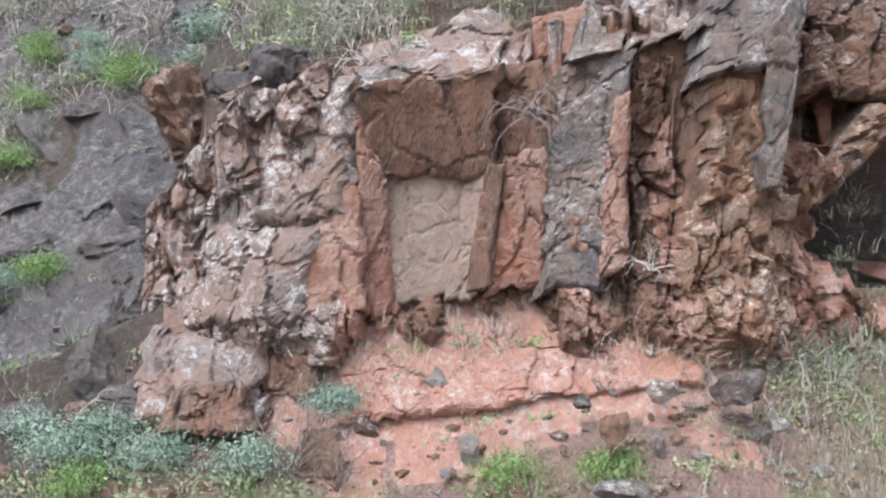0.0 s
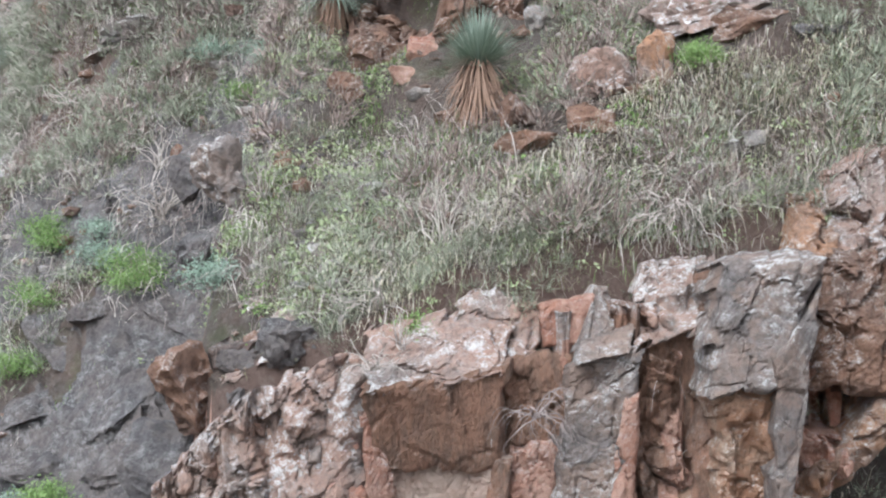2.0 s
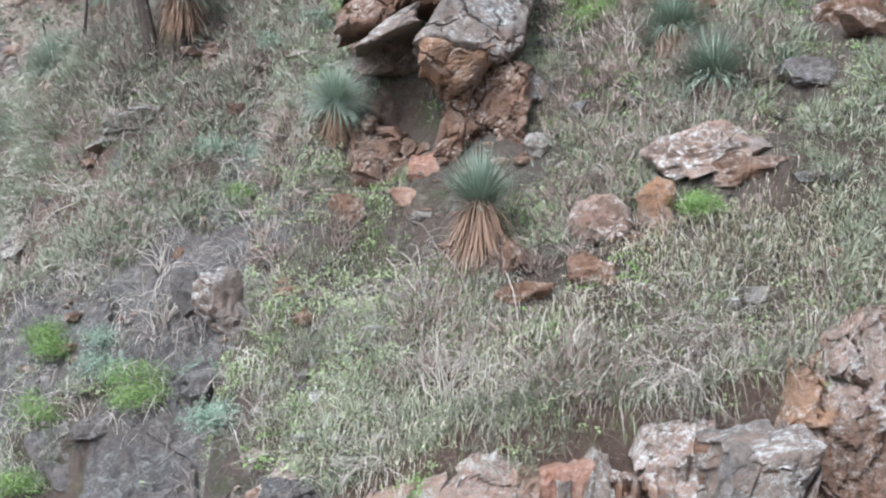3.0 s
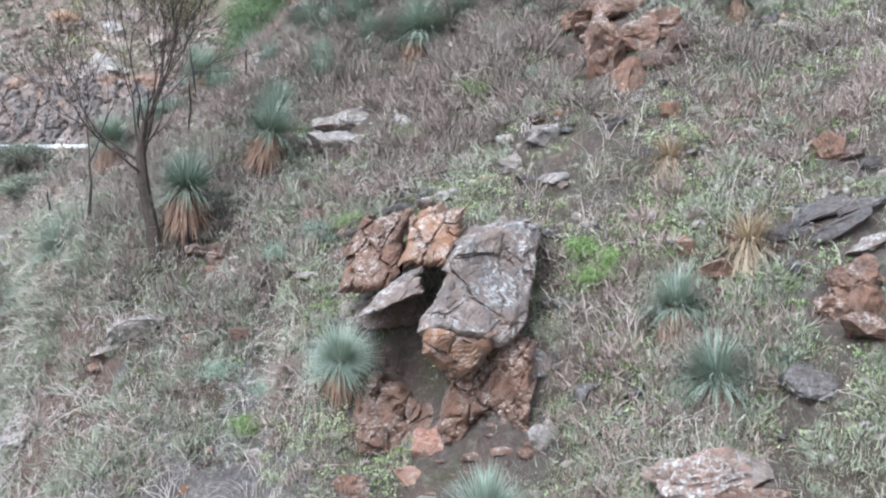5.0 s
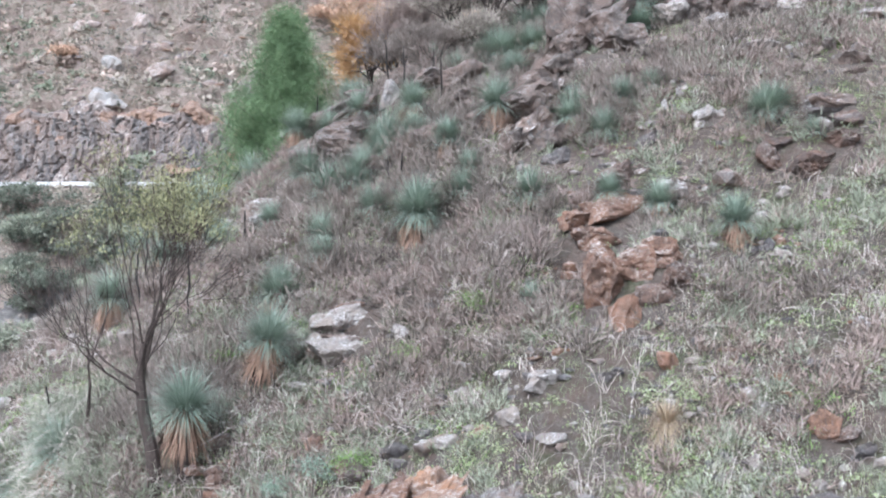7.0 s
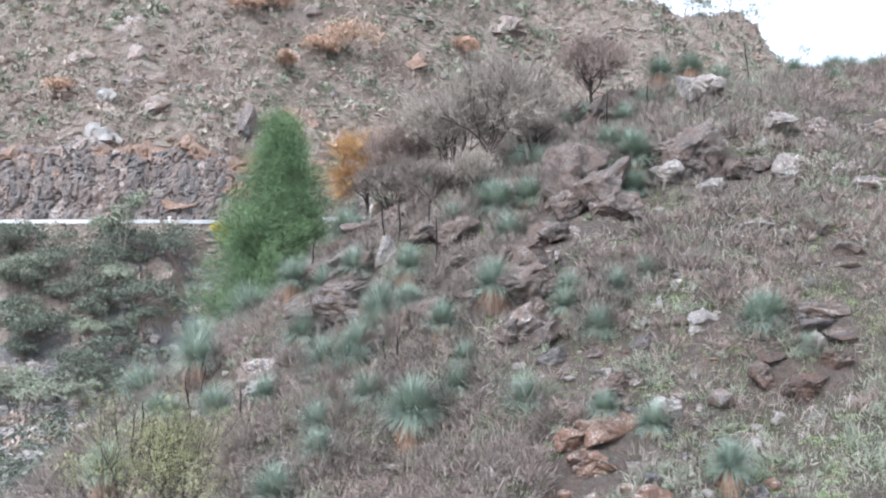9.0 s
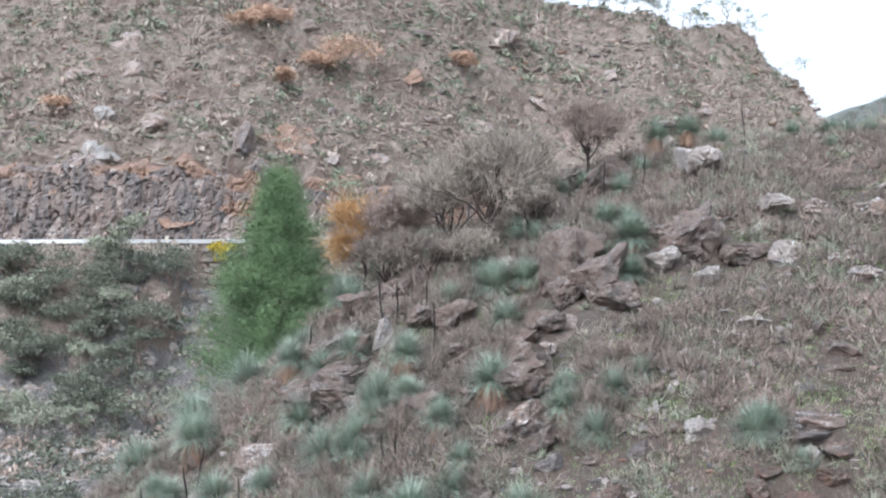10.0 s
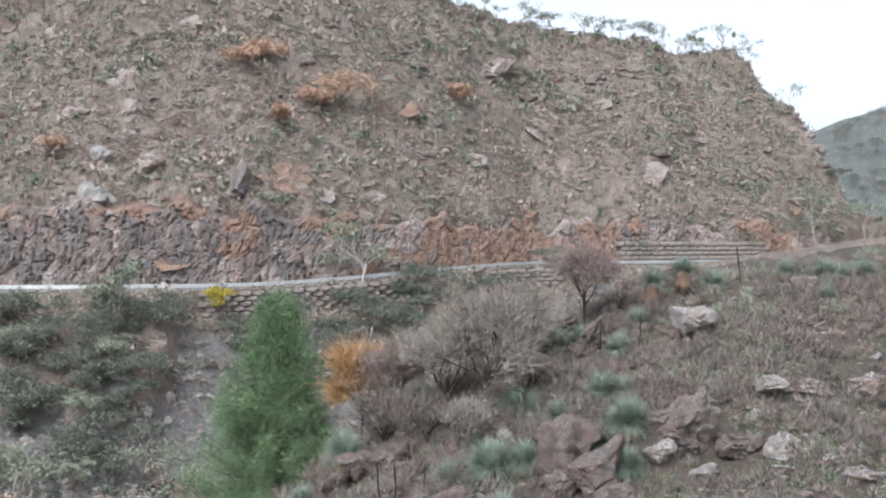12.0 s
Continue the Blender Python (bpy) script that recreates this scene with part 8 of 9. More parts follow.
leafy_tree("shrub", -68.5, 188.0, 3.6, 4.0, 884, TWIG, FAR_ORANGE, 0.3, 3, 26, 0.6, 0.40, 0.04, "orange dead-leaved bush on the far slope", "shrub", stems=4, flat=0.6)
leafy_tree("shrub", -30.1, 203.8, 3.9, 4.4, 885, TWIG, FAR_ORANGE, 0.3, 3, 26, 0.6, 0.44, 0.04, "orange dead-leaved bush on the far slope", "shrub", stems=4, flat=0.6)
leafy_tree("tree", 87.7, 246.3, 14.5, 9.2, 886, BARK_PALE, FAR_GREEN, 0.42, 3, 26, 0.7, 1.04, 0.26, "gum tree with pale trunk and dull green crown", "tree", stems=1, flat=0.6)
leafy_tree("tree", 91.8, 246.5, 18.5, 10.5, 887, BARK_PALE, FAR_GREEN, 0.42, 3, 26, 0.7, 1.19, 0.33, "gum tree with pale trunk and dull green crown", "tree", stems=1, flat=0.6)
leafy_tree("tree", 84.4, 244.2, 9.1, 10.5, 888, TWIG, LEAF_DARK, 0.3, 2, 64, 0.38, 1.18, 0.11, "dark green bushy tree by the creek", "tree", stems=4, flat=0.6)
leafy_tree("tree", 102.5, 253.5, 8.1, 8.1, 889, BARK_PALE, FAR_GREEN, 0.42, 3, 26, 0.7, 0.92, 0.15, "gum tree with pale trunk and dull green crown", "tree", stems=1, flat=0.6)
leafy_tree("tree", 96.9, 290.0, 6.5, 6.2, 891, BARK_PALE, FAR_GREEN, 0.42, 3, 16, 0.5, 0.70, 0.12, "gum tree with pale trunk and dull green crown", "tree", stems=1, flat=0.6)
leafy_tree("shrub", -52.8, 133.6, 4.3, 10.7, 892, TWIG, HEATH, 0.3, 2, 64, 0.38, 0.94, 0.05, "blue-green bushy shrub by the creek", "shrub", stems=4, flat=0.6)
leafy_tree("shrub", -39.5, 139.7, 4.5, 10.5, 893, TWIG, HEATH, 0.3, 2, 64, 0.38, 0.92, 0.05, "blue-green bushy shrub by the creek", "shrub", stems=4, flat=0.6)
leafy_tree("shrub", -32.3, 134.7, 4.3, 9.4, 894, TWIG, HEATH, 0.3, 2, 64, 0.38, 0.82, 0.05, "blue-green bushy shrub by the creek", "shrub", stems=4, flat=0.6)
leafy_tree("tree", -45.7, 156.0, 4.2, 7.5, 895, TWIG, LEAF_DARK, 0.3, 2, 64, 0.38, 0.84, 0.05, "dark green bushy tree by the creek", "tree", stems=4, flat=0.6)
leafy_tree("tree", -29.6, 164.2, 3.2, 7.0, 896, TWIG, LEAF_DARK, 0.3, 2, 64, 0.38, 0.79, 0.04, "dark green bushy tree by the creek", "tree", stems=4, flat=0.6)
leafy_tree("tree", -7.2, 174.4, 5.6, 8.4, 897, TWIG, LEAF_DARK, 0.3, 2, 64, 0.38, 0.94, 0.07, "dark green bushy tree by the creek", "tree", stems=4, flat=0.6)
leafy_tree("tree", -1.6, 181.3, 4.8, 8.7, 898, TWIG, LEAF_DARK, 0.3, 2, 64, 0.38, 0.98, 0.06, "dark green bushy tree by the creek", "tree", stems=4, flat=0.6)
leafy_tree("tree", 10.8, 195.1, 5.2, 9.4, 899, TWIG, LEAF_DARK, 0.3, 2, 64, 0.38, 1.06, 0.06, "dark green bushy tree by the creek", "tree", stems=4, flat=0.6)
leafy_tree("tree", -49.9, 153.6, 4.9, 8.2, 900, TWIG, LEAF_DARK, 0.3, 2, 64, 0.38, 0.92, 0.06, "dark green bushy tree by the creek", "tree", stems=4, flat=0.6)
leafy_tree("tree", -19.2, 164.7, 5.3, 8.8, 901, TWIG, LEAF_DARK, 0.3, 2, 64, 0.38, 0.99, 0.06, "dark green bushy tree by the creek", "tree", stems=4, flat=0.6)
leafy_tree("tree", 22.9, 210.2, 4.5, 4.5, 902, TWIG, LEAF_DARK, 0.3, 2, 64, 0.38, 0.51, 0.05, "dark green bushy tree by the creek", "tree", stems=4, flat=0.6)
leafy_tree("shrub", -15.9, 189.8, 5.1, 9.1, 903, TWIG, HEATH, 0.3, 2, 64, 0.38, 0.80, 0.06, "blue-green bushy shrub by the creek", "shrub", stems=4, flat=0.6)
leafy_tree("shrub", -19.7, 187.0, 4.0, 7.0, 904, TWIG, HEATH, 0.3, 2, 64, 0.38, 0.61, 0.05, "blue-green bushy shrub by the creek", "shrub", stems=4, flat=0.6)
leafy_tree("tree", 43.3, 228.2, 4.9, 7.3, 905, TWIG, LEAF_DARK, 0.3, 2, 64, 0.38, 0.82, 0.06, "dark green bushy tree by the creek", "tree", stems=4, flat=0.6)
leafy_tree("tree", 51.5, 232.0, 5.0, 7.4, 906, TWIG, LEAF_DARK, 0.3, 2, 64, 0.38, 0.84, 0.06, "dark green bushy tree by the creek", "tree", stems=4, flat=0.6)
leafy_tree("tree", 68.2, 238.3, 5.1, 7.6, 907, TWIG, LEAF_DARK, 0.3, 2, 64, 0.38, 0.86, 0.06, "dark green bushy tree by the creek", "tree", stems=4, flat=0.6)
leafy_tree("tree", -51.1, 200.8, 6.4, 3.2, 908, BARK_PALE, FAR_BROWN, 0.42, 3, 2, 0.4, 0.30, 0.09, "pale bare tree on the far slope", "tree", stems=1, flat=0.6)
leafy_tree("tree", -42.6, 206.4, 5.5, 3.3, 909, BARK_PALE, FAR_BROWN, 0.42, 3, 2, 0.4, 0.30, 0.08, "pale bare tree on the far slope", "tree", stems=1, flat=0.6)
leafy_tree("tree", -82.8, 204.8, 7.7, 3.3, 910, BARK_PALE, FAR_BROWN, 0.42, 3, 2, 0.4, 0.30, 0.11, "pale bare tree on the far slope", "tree", stems=1, flat=0.6)
leafy_tree("tree", -16.2, 207.6, 6.7, 3.3, 911, BARK_PALE, FAR_BROWN, 0.42, 3, 2, 0.4, 0.30, 0.09, "pale bare tree on the far slope", "tree", stems=1, flat=0.6)
leafy_tree("tree", 53.5, 241.1, 6.4, 3.9, 912, BARK_PALE, FAR_BROWN, 0.42, 3, 2, 0.4, 0.30, 0.09, "pale bare tree on the far slope", "tree", stems=1, flat=0.6)
leafy_tree("tree", 27.0, 272.4, 7.3, 3.5, 913, BARK_PALE, FAR_BROWN, 0.42, 3, 2, 0.4, 0.30, 0.10, "pale bare tree on the far slope", "tree", stems=1, flat=0.6)
leafy_tree("tree", 44.5, 255.5, 5.5, 3.3, 914, BARK_PALE, FAR_BROWN, 0.42, 3, 2, 0.4, 0.30, 0.08, "pale bare tree on the far slope", "tree", stems=1, flat=0.6)
leafy_tree("tree", 9.6, 240.6, 5.7, 3.1, 915, BARK_PALE, FAR_BROWN, 0.42, 3, 2, 0.4, 0.30, 0.08, "pale bare tree on the far slope", "tree", stems=1, flat=0.6)
leafy_tree("tree", 66.5, 250.8, 5.9, 3.2, 916, BARK_PALE, FAR_BROWN, 0.42, 3, 2, 0.4, 0.30, 0.08, "pale bare tree on the far slope", "tree", stems=1, flat=0.6)
leafy_tree("tree", -29.3, 233.0, 7.5, 3.7, 917, BARK_PALE, FAR_BROWN, 0.42, 3, 2, 0.4, 0.30, 0.10, "pale bare tree on the far slope", "tree", stems=1, flat=0.6)
leafy_tree("tree", -9.9, 246.4, 7.9, 4.0, 918, BARK_PALE, FAR_BROWN, 0.42, 3, 2, 0.4, 0.30, 0.11, "pale bare tree on the far slope", "tree", stems=1, flat=0.6)
leafy_tree("tree", -69.3, 210.5, 5.6, 3.4, 919, BARK_PALE, FAR_BROWN, 0.42, 3, 2, 0.4, 0.30, 0.08, "pale bare tree on the far slope", "tree", stems=1, flat=0.6)
leafy_tree("tree", -31.0, 188.8, 5.0, 3.0, 920, BARK_PALE, FAR_BROWN, 0.42, 3, 2, 0.4, 0.30, 0.07, "pale bare tree on the far slope", "tree", stems=1, flat=0.6)
leafy_tree("tree", -50.4, 150.8, 3.2, 7.2, 921, TWIG, LEAF_DARK, 0.3, 2, 64, 0.38, 0.81, 0.04, "dark green bushy tree by the creek", "tree", stems=4, flat=0.6)
leafy_tree("tree", -45.7, 139.4, 2.9, 5.6, 922, TWIG, LEAF_DARK, 0.3, 2, 64, 0.38, 0.63, 0.03, "dark green bushy tree by the creek", "tree", stems=4, flat=0.6)
leafy_tree("tree", -60.9, 148.9, 4.4, 5.6, 923, TWIG, LEAF_DARK, 0.3, 2, 64, 0.38, 0.63, 0.05, "dark green bushy tree by the creek", "tree", stems=4, flat=0.6)
leafy_tree("shrub", -58.7, 151.1, 3.2, 5.9, 924, TWIG, HEATH, 0.3, 2, 64, 0.38, 0.51, 0.04, "blue-green bushy shrub by the creek", "shrub", stems=4, flat=0.6)
leafy_tree("tree", -44.6, 142.9, 3.6, 6.4, 925, TWIG, LEAF_DARK, 0.3, 2, 64, 0.38, 0.72, 0.04, "dark green bushy tree by the creek", "tree", stems=4, flat=0.6)
leafy_tree("tree", -52.9, 144.9, 4.4, 5.3, 926, TWIG, LEAF_DARK, 0.3, 2, 64, 0.38, 0.60, 0.05, "dark green bushy tree by the creek", "tree", stems=4, flat=0.6)
leafy_tree("tree", -56.2, 152.3, 3.6, 7.0, 927, TWIG, LEAF_DARK, 0.3, 2, 64, 0.38, 0.79, 0.04, "dark green bushy tree by the creek", "tree", stems=4, flat=0.6)
leafy_tree("tree", -60.5, 148.9, 4.0, 4.1, 928, TWIG, LEAF_DARK, 0.3, 2, 64, 0.38, 0.46, 0.05, "dark green bushy tree by the creek", "tree", stems=4, flat=0.6)
leafy_tree("tree", -40.2, 156.8, 4.4, 4.7, 929, TWIG, LEAF_DARK, 0.3, 2, 64, 0.38, 0.52, 0.05, "dark green bushy tree by the creek", "tree", stems=4, flat=0.6)
leafy_tree("tree", -64.5, 155.5, 4.3, 4.2, 930, TWIG, LEAF_DARK, 0.3, 2, 64, 0.38, 0.48, 0.05, "dark green bushy tree by the creek", "tree", stems=4, flat=0.6)
leafy_tree("tree", -45.6, 138.7, 3.5, 5.0, 931, TWIG, LEAF_DARK, 0.3, 2, 64, 0.38, 0.57, 0.04, "dark green bushy tree by the creek", "tree", stems=4, flat=0.6)
leafy_tree("shrub", -58.2, 145.6, 3.2, 6.0, 932, TWIG, HEATH, 0.3, 2, 64, 0.38, 0.53, 0.04, "blue-green bushy shrub by the creek", "shrub", stems=4, flat=0.6)
leafy_tree("tree", -59.4, 145.9, 4.1, 4.4, 933, TWIG, LEAF_DARK, 0.3, 2, 64, 0.38, 0.50, 0.05, "dark green bushy tree by the creek", "tree", stems=4, flat=0.6)
leafy_tree("tree", -56.9, 144.0, 4.8, 4.7, 934, TWIG, LEAF_DARK, 0.3, 2, 64, 0.38, 0.53, 0.06, "dark green bushy tree by the creek", "tree", stems=4, flat=0.6)
leafy_tree("shrub", -60.9, 149.1, 4.4, 6.1, 935, TWIG, HEATH, 0.3, 2, 64, 0.38, 0.53, 0.05, "blue-green bushy shrub by the creek", "shrub", stems=4, flat=0.6)
leafy_tree("tree", -59.8, 149.1, 4.8, 6.1, 936, TWIG, LEAF_DARK, 0.3, 2, 64, 0.38, 0.68, 0.06, "dark green bushy tree by the creek", "tree", stems=4, flat=0.6)
leafy_tree("shrub", -46.6, 134.7, 3.8, 3.7, 937, TWIG, HEATH, 0.3, 2, 64, 0.38, 0.32, 0.05, "blue-green bushy shrub by the creek", "shrub", stems=4, flat=0.6)
leafy_tree("tree", -53.5, 149.3, 3.4, 5.6, 938, TWIG, LEAF_DARK, 0.3, 2, 64, 0.38, 0.63, 0.04, "dark green bushy tree by the creek", "tree", stems=4, flat=0.6)
leafy_tree("tree", -58.1, 145.0, 3.0, 6.6, 939, TWIG, LEAF_DARK, 0.3, 2, 64, 0.38, 0.74, 0.04, "dark green bushy tree by the creek", "tree", stems=4, flat=0.6)
leafy_tree("tree", -39.9, 143.3, 3.8, 6.3, 940, TWIG, LEAF_DARK, 0.3, 2, 64, 0.38, 0.71, 0.05, "dark green bushy tree by the creek", "tree", stems=4, flat=0.6)
leafy_tree("tree", -42.8, 149.6, 3.4, 7.5, 941, TWIG, LEAF_DARK, 0.3, 2, 64, 0.38, 0.84, 0.04, "dark green bushy tree by the creek", "tree", stems=4, flat=0.6)
leafy_tree("tree", -49.1, 140.1, 3.5, 6.0, 942, TWIG, LEAF_DARK, 0.3, 2, 64, 0.38, 0.67, 0.04, "dark green bushy tree by the creek", "tree", stems=4, flat=0.6)
leafy_tree("shrub", -55.3, 135.7, 3.0, 6.7, 943, TWIG, HEATH, 0.3, 2, 64, 0.38, 0.59, 0.04, "blue-green bushy shrub by the creek", "shrub", stems=4, flat=0.6)
leafy_tree("tree", -48.6, 157.4, 3.2, 5.0, 944, TWIG, LEAF_DARK, 0.3, 2, 64, 0.38, 0.56, 0.04, "dark green bushy tree by the creek", "tree", stems=4, flat=0.6)
leafy_tree("tree", -42.0, 135.9, 3.3, 4.1, 945, TWIG, LEAF_DARK, 0.3, 2, 64, 0.38, 0.46, 0.04, "dark green bushy tree by the creek", "tree", stems=4, flat=0.6)
leafy_tree("tree", -60.7, 154.9, 4.3, 6.7, 946, TWIG, LEAF_DARK, 0.3, 2, 64, 0.38, 0.76, 0.05, "dark green bushy tree by the creek", "tree", stems=4, flat=0.6)
leafy_tree("shrub", -48.5, 144.2, 4.4, 5.2, 947, TWIG, HEATH, 0.3, 2, 64, 0.38, 0.45, 0.05, "blue-green bushy shrub by the creek", "shrub", stems=4, flat=0.6)
leafy_tree("tree", -55.7, 144.1, 4.4, 6.9, 948, TWIG, LEAF_DARK, 0.3, 2, 64, 0.38, 0.78, 0.05, "dark green bushy tree by the creek", "tree", stems=4, flat=0.6)
leafy_tree("tree", -62.2, 156.0, 4.2, 4.8, 949, TWIG, LEAF_DARK, 0.3, 2, 64, 0.38, 0.54, 0.05, "dark green bushy tree by the creek", "tree", stems=4, flat=0.6)
leafy_tree("tree", -57.2, 142.5, 3.2, 3.9, 950, TWIG, LEAF_DARK, 0.3, 2, 64, 0.38, 0.43, 0.04, "dark green bushy tree by the creek", "tree", stems=4, flat=0.6)
leafy_tree("tree", -49.3, 146.9, 3.7, 4.5, 951, TWIG, LEAF_DARK, 0.3, 2, 64, 0.38, 0.51, 0.04, "dark green bushy tree by the creek", "tree", stems=4, flat=0.6)
leafy_tree("tree", -39.7, 158.8, 5.4, 7.6, 952, TWIG, LEAF_DARK, 0.3, 2, 64, 0.38, 0.86, 0.07, "dark green bushy tree by the creek", "tree", stems=4, flat=0.6)
leafy_tree("tree", -47.7, 147.2, 4.8, 4.2, 953, TWIG, LEAF_DARK, 0.3, 2, 64, 0.38, 0.47, 0.06, "dark green bushy tree by the creek", "tree", stems=4, flat=0.6)
leafy_tree("tree", -48.7, 151.9, 4.6, 6.7, 954, TWIG, LEAF_DARK, 0.3, 2, 64, 0.38, 0.75, 0.05, "dark green bushy tree by the creek", "tree", stems=4, flat=0.6)
leafy_tree("tree", -43.6, 148.9, 4.0, 6.3, 955, TWIG, LEAF_DARK, 0.3, 2, 64, 0.38, 0.70, 0.05, "dark green bushy tree by the creek", "tree", stems=4, flat=0.6)
leafy_tree("shrub", -46.5, 150.3, 4.9, 4.9, 956, TWIG, HEATH, 0.3, 2, 64, 0.38, 0.42, 0.06, "blue-green bushy shrub by the creek", "shrub", stems=4, flat=0.6)
leafy_tree("tree", -42.1, 146.3, 4.7, 4.0, 957, TWIG, LEAF_DARK, 0.3, 2, 64, 0.38, 0.45, 0.06, "dark green bushy tree by the creek", "tree", stems=4, flat=0.6)
leafy_tree("tree", -44.6, 144.8, 3.7, 4.1, 958, TWIG, LEAF_DARK, 0.3, 2, 64, 0.38, 0.46, 0.04, "dark green bushy tree by the creek", "tree", stems=4, flat=0.6)
leafy_tree("tree", -47.6, 154.1, 3.1, 5.4, 959, TWIG, LEAF_DARK, 0.3, 2, 64, 0.38, 0.61, 0.04, "dark green bushy tree by the creek", "tree", stems=4, flat=0.6)
leafy_tree("shrub", -50.4, 156.9, 4.8, 5.5, 960, TWIG, HEATH, 0.3, 2, 64, 0.38, 0.48, 0.06, "blue-green bushy shrub by the creek", "shrub", stems=4, flat=0.6)
leafy_tree("shrub", -56.6, 136.4, 3.8, 6.9, 961, TWIG, HEATH, 0.3, 2, 64, 0.38, 0.60, 0.05, "blue-green bushy shrub by the creek", "shrub", stems=4, flat=0.6)
leafy_tree("tree", -4.3, 183.3, 3.0, 4.8, 962, TWIG, LEAF_DARK, 0.3, 2, 64, 0.38, 0.54, 0.04, "dark green bushy tree by the creek", "tree", stems=4, flat=0.6)
leafy_tree("tree", -6.3, 180.3, 2.7, 4.3, 963, TWIG, LEAF_DARK, 0.3, 2, 64, 0.38, 0.48, 0.03, "dark green bushy tree by the creek", "tree", stems=4, flat=0.6)
leafy_tree("tree", -28.5, 161.6, 3.8, 4.7, 964, TWIG, LEAF_DARK, 0.3, 2, 64, 0.38, 0.53, 0.05, "dark green bushy tree by the creek", "tree", stems=4, flat=0.6)
leafy_tree("tree", -7.6, 175.9, 3.2, 5.2, 965, TWIG, LEAF_DARK, 0.3, 2, 64, 0.38, 0.58, 0.04, "dark green bushy tree by the creek", "tree", stems=4, flat=0.6)
leafy_tree("tree", -11.6, 176.6, 2.8, 5.7, 966, TWIG, LEAF_DARK, 0.3, 2, 64, 0.38, 0.65, 0.03, "dark green bushy tree by the creek", "tree", stems=4, flat=0.6)
leafy_tree("tree", -26.7, 167.2, 3.8, 3.7, 967, TWIG, LEAF_DARK, 0.3, 2, 64, 0.38, 0.41, 0.05, "dark green bushy tree by the creek", "tree", stems=4, flat=0.6)
leafy_tree("tree", -29.2, 162.2, 2.2, 4.3, 968, TWIG, LEAF_DARK, 0.3, 2, 64, 0.38, 0.49, 0.03, "dark green bushy tree by the creek", "tree", stems=4, flat=0.6)
leafy_tree("tree", -3.5, 177.3, 2.7, 4.0, 969, TWIG, LEAF_DARK, 0.3, 2, 64, 0.38, 0.45, 0.03, "dark green bushy tree by the creek", "tree", stems=4, flat=0.6)
leafy_tree("tree", -24.3, 170.0, 3.6, 7.2, 970, TWIG, LEAF_DARK, 0.3, 2, 64, 0.38, 0.81, 0.04, "dark green bushy tree by the creek", "tree", stems=4, flat=0.6)
leafy_tree("tree", -5.8, 173.4, 4.0, 7.0, 971, TWIG, LEAF_DARK, 0.3, 2, 64, 0.38, 0.78, 0.05, "dark green bushy tree by the creek", "tree", stems=4, flat=0.6)
leafy_tree("tree", -0.9, 175.4, 2.4, 4.9, 972, TWIG, LEAF_DARK, 0.3, 2, 64, 0.38, 0.56, 0.03, "dark green bushy tree by the creek", "tree", stems=4, flat=0.6)
leafy_tree("tree", -24.8, 166.1, 3.0, 4.8, 973, TWIG, LEAF_DARK, 0.3, 2, 64, 0.38, 0.54, 0.04, "dark green bushy tree by the creek", "tree", stems=4, flat=0.6)
leafy_tree("tree", -4.0, 179.2, 2.7, 4.9, 974, TWIG, LEAF_DARK, 0.3, 2, 64, 0.38, 0.55, 0.03, "dark green bushy tree by the creek", "tree", stems=4, flat=0.6)
leafy_tree("tree", -17.5, 169.3, 3.2, 5.2, 975, TWIG, LEAF_DARK, 0.3, 2, 64, 0.38, 0.59, 0.04, "dark green bushy tree by the creek", "tree", stems=4, flat=0.6)
leafy_tree("tree", -27.1, 167.6, 2.7, 4.2, 976, TWIG, LEAF_DARK, 0.3, 2, 64, 0.38, 0.47, 0.03, "dark green bushy tree by the creek", "tree", stems=4, flat=0.6)
leafy_tree("tree", -15.0, 175.7, 3.6, 6.2, 977, TWIG, LEAF_DARK, 0.3, 2, 64, 0.38, 0.70, 0.04, "dark green bushy tree by the creek", "tree", stems=4, flat=0.6)
leafy_tree("tree", 3.2, 266.8, 3.7, 4.2, 978, BARK_PALE, FAR_GREEN, 0.42, 3, 16, 0.5, 0.47, 0.07, "gum tree with pale trunk and dull green crown", "tree", stems=1, flat=0.6)
leafy_tree("tree", 5.9, 274.6, 3.7, 4.4, 979, BARK_PALE, FAR_GREEN, 0.42, 3, 16, 0.5, 0.49, 0.07, "gum tree with pale trunk and dull green crown", "tree", stems=1, flat=0.6)
leafy_tree("tree", 11.8, 279.2, 5.0, 4.0, 981, BARK_PALE, FAR_GREEN, 0.42, 3, 16, 0.5, 0.45, 0.09, "gum tree with pale trunk and dull green crown", "tree", stems=1, flat=0.6)
leafy_tree("tree", 14.6, 279.4, 3.9, 3.8, 982, BARK_PALE, FAR_GREEN, 0.42, 3, 16, 0.5, 0.42, 0.07, "gum tree with pale trunk and dull green crown", "tree", stems=1, flat=0.6)
leafy_tree("tree", 21.8, 284.3, 4.2, 4.2, 984, BARK_PALE, FAR_GREEN, 0.42, 3, 16, 0.5, 0.47, 0.08, "gum tree with pale trunk and dull green crown", "tree", stems=1, flat=0.6)
leafy_tree("tree", 24.5, 286.6, 5.7, 6.2, 985, BARK_PALE, FAR_GREEN, 0.42, 3, 16, 0.5, 0.70, 0.10, "gum tree with pale trunk and dull green crown", "tree", stems=1, flat=0.6)
leafy_tree("tree", 28.1, 287.9, 3.9, 5.3, 986, BARK_PALE, FAR_GREEN, 0.42, 3, 16, 0.5, 0.60, 0.07, "gum tree with pale trunk and dull green crown", "tree", stems=1, flat=0.6)
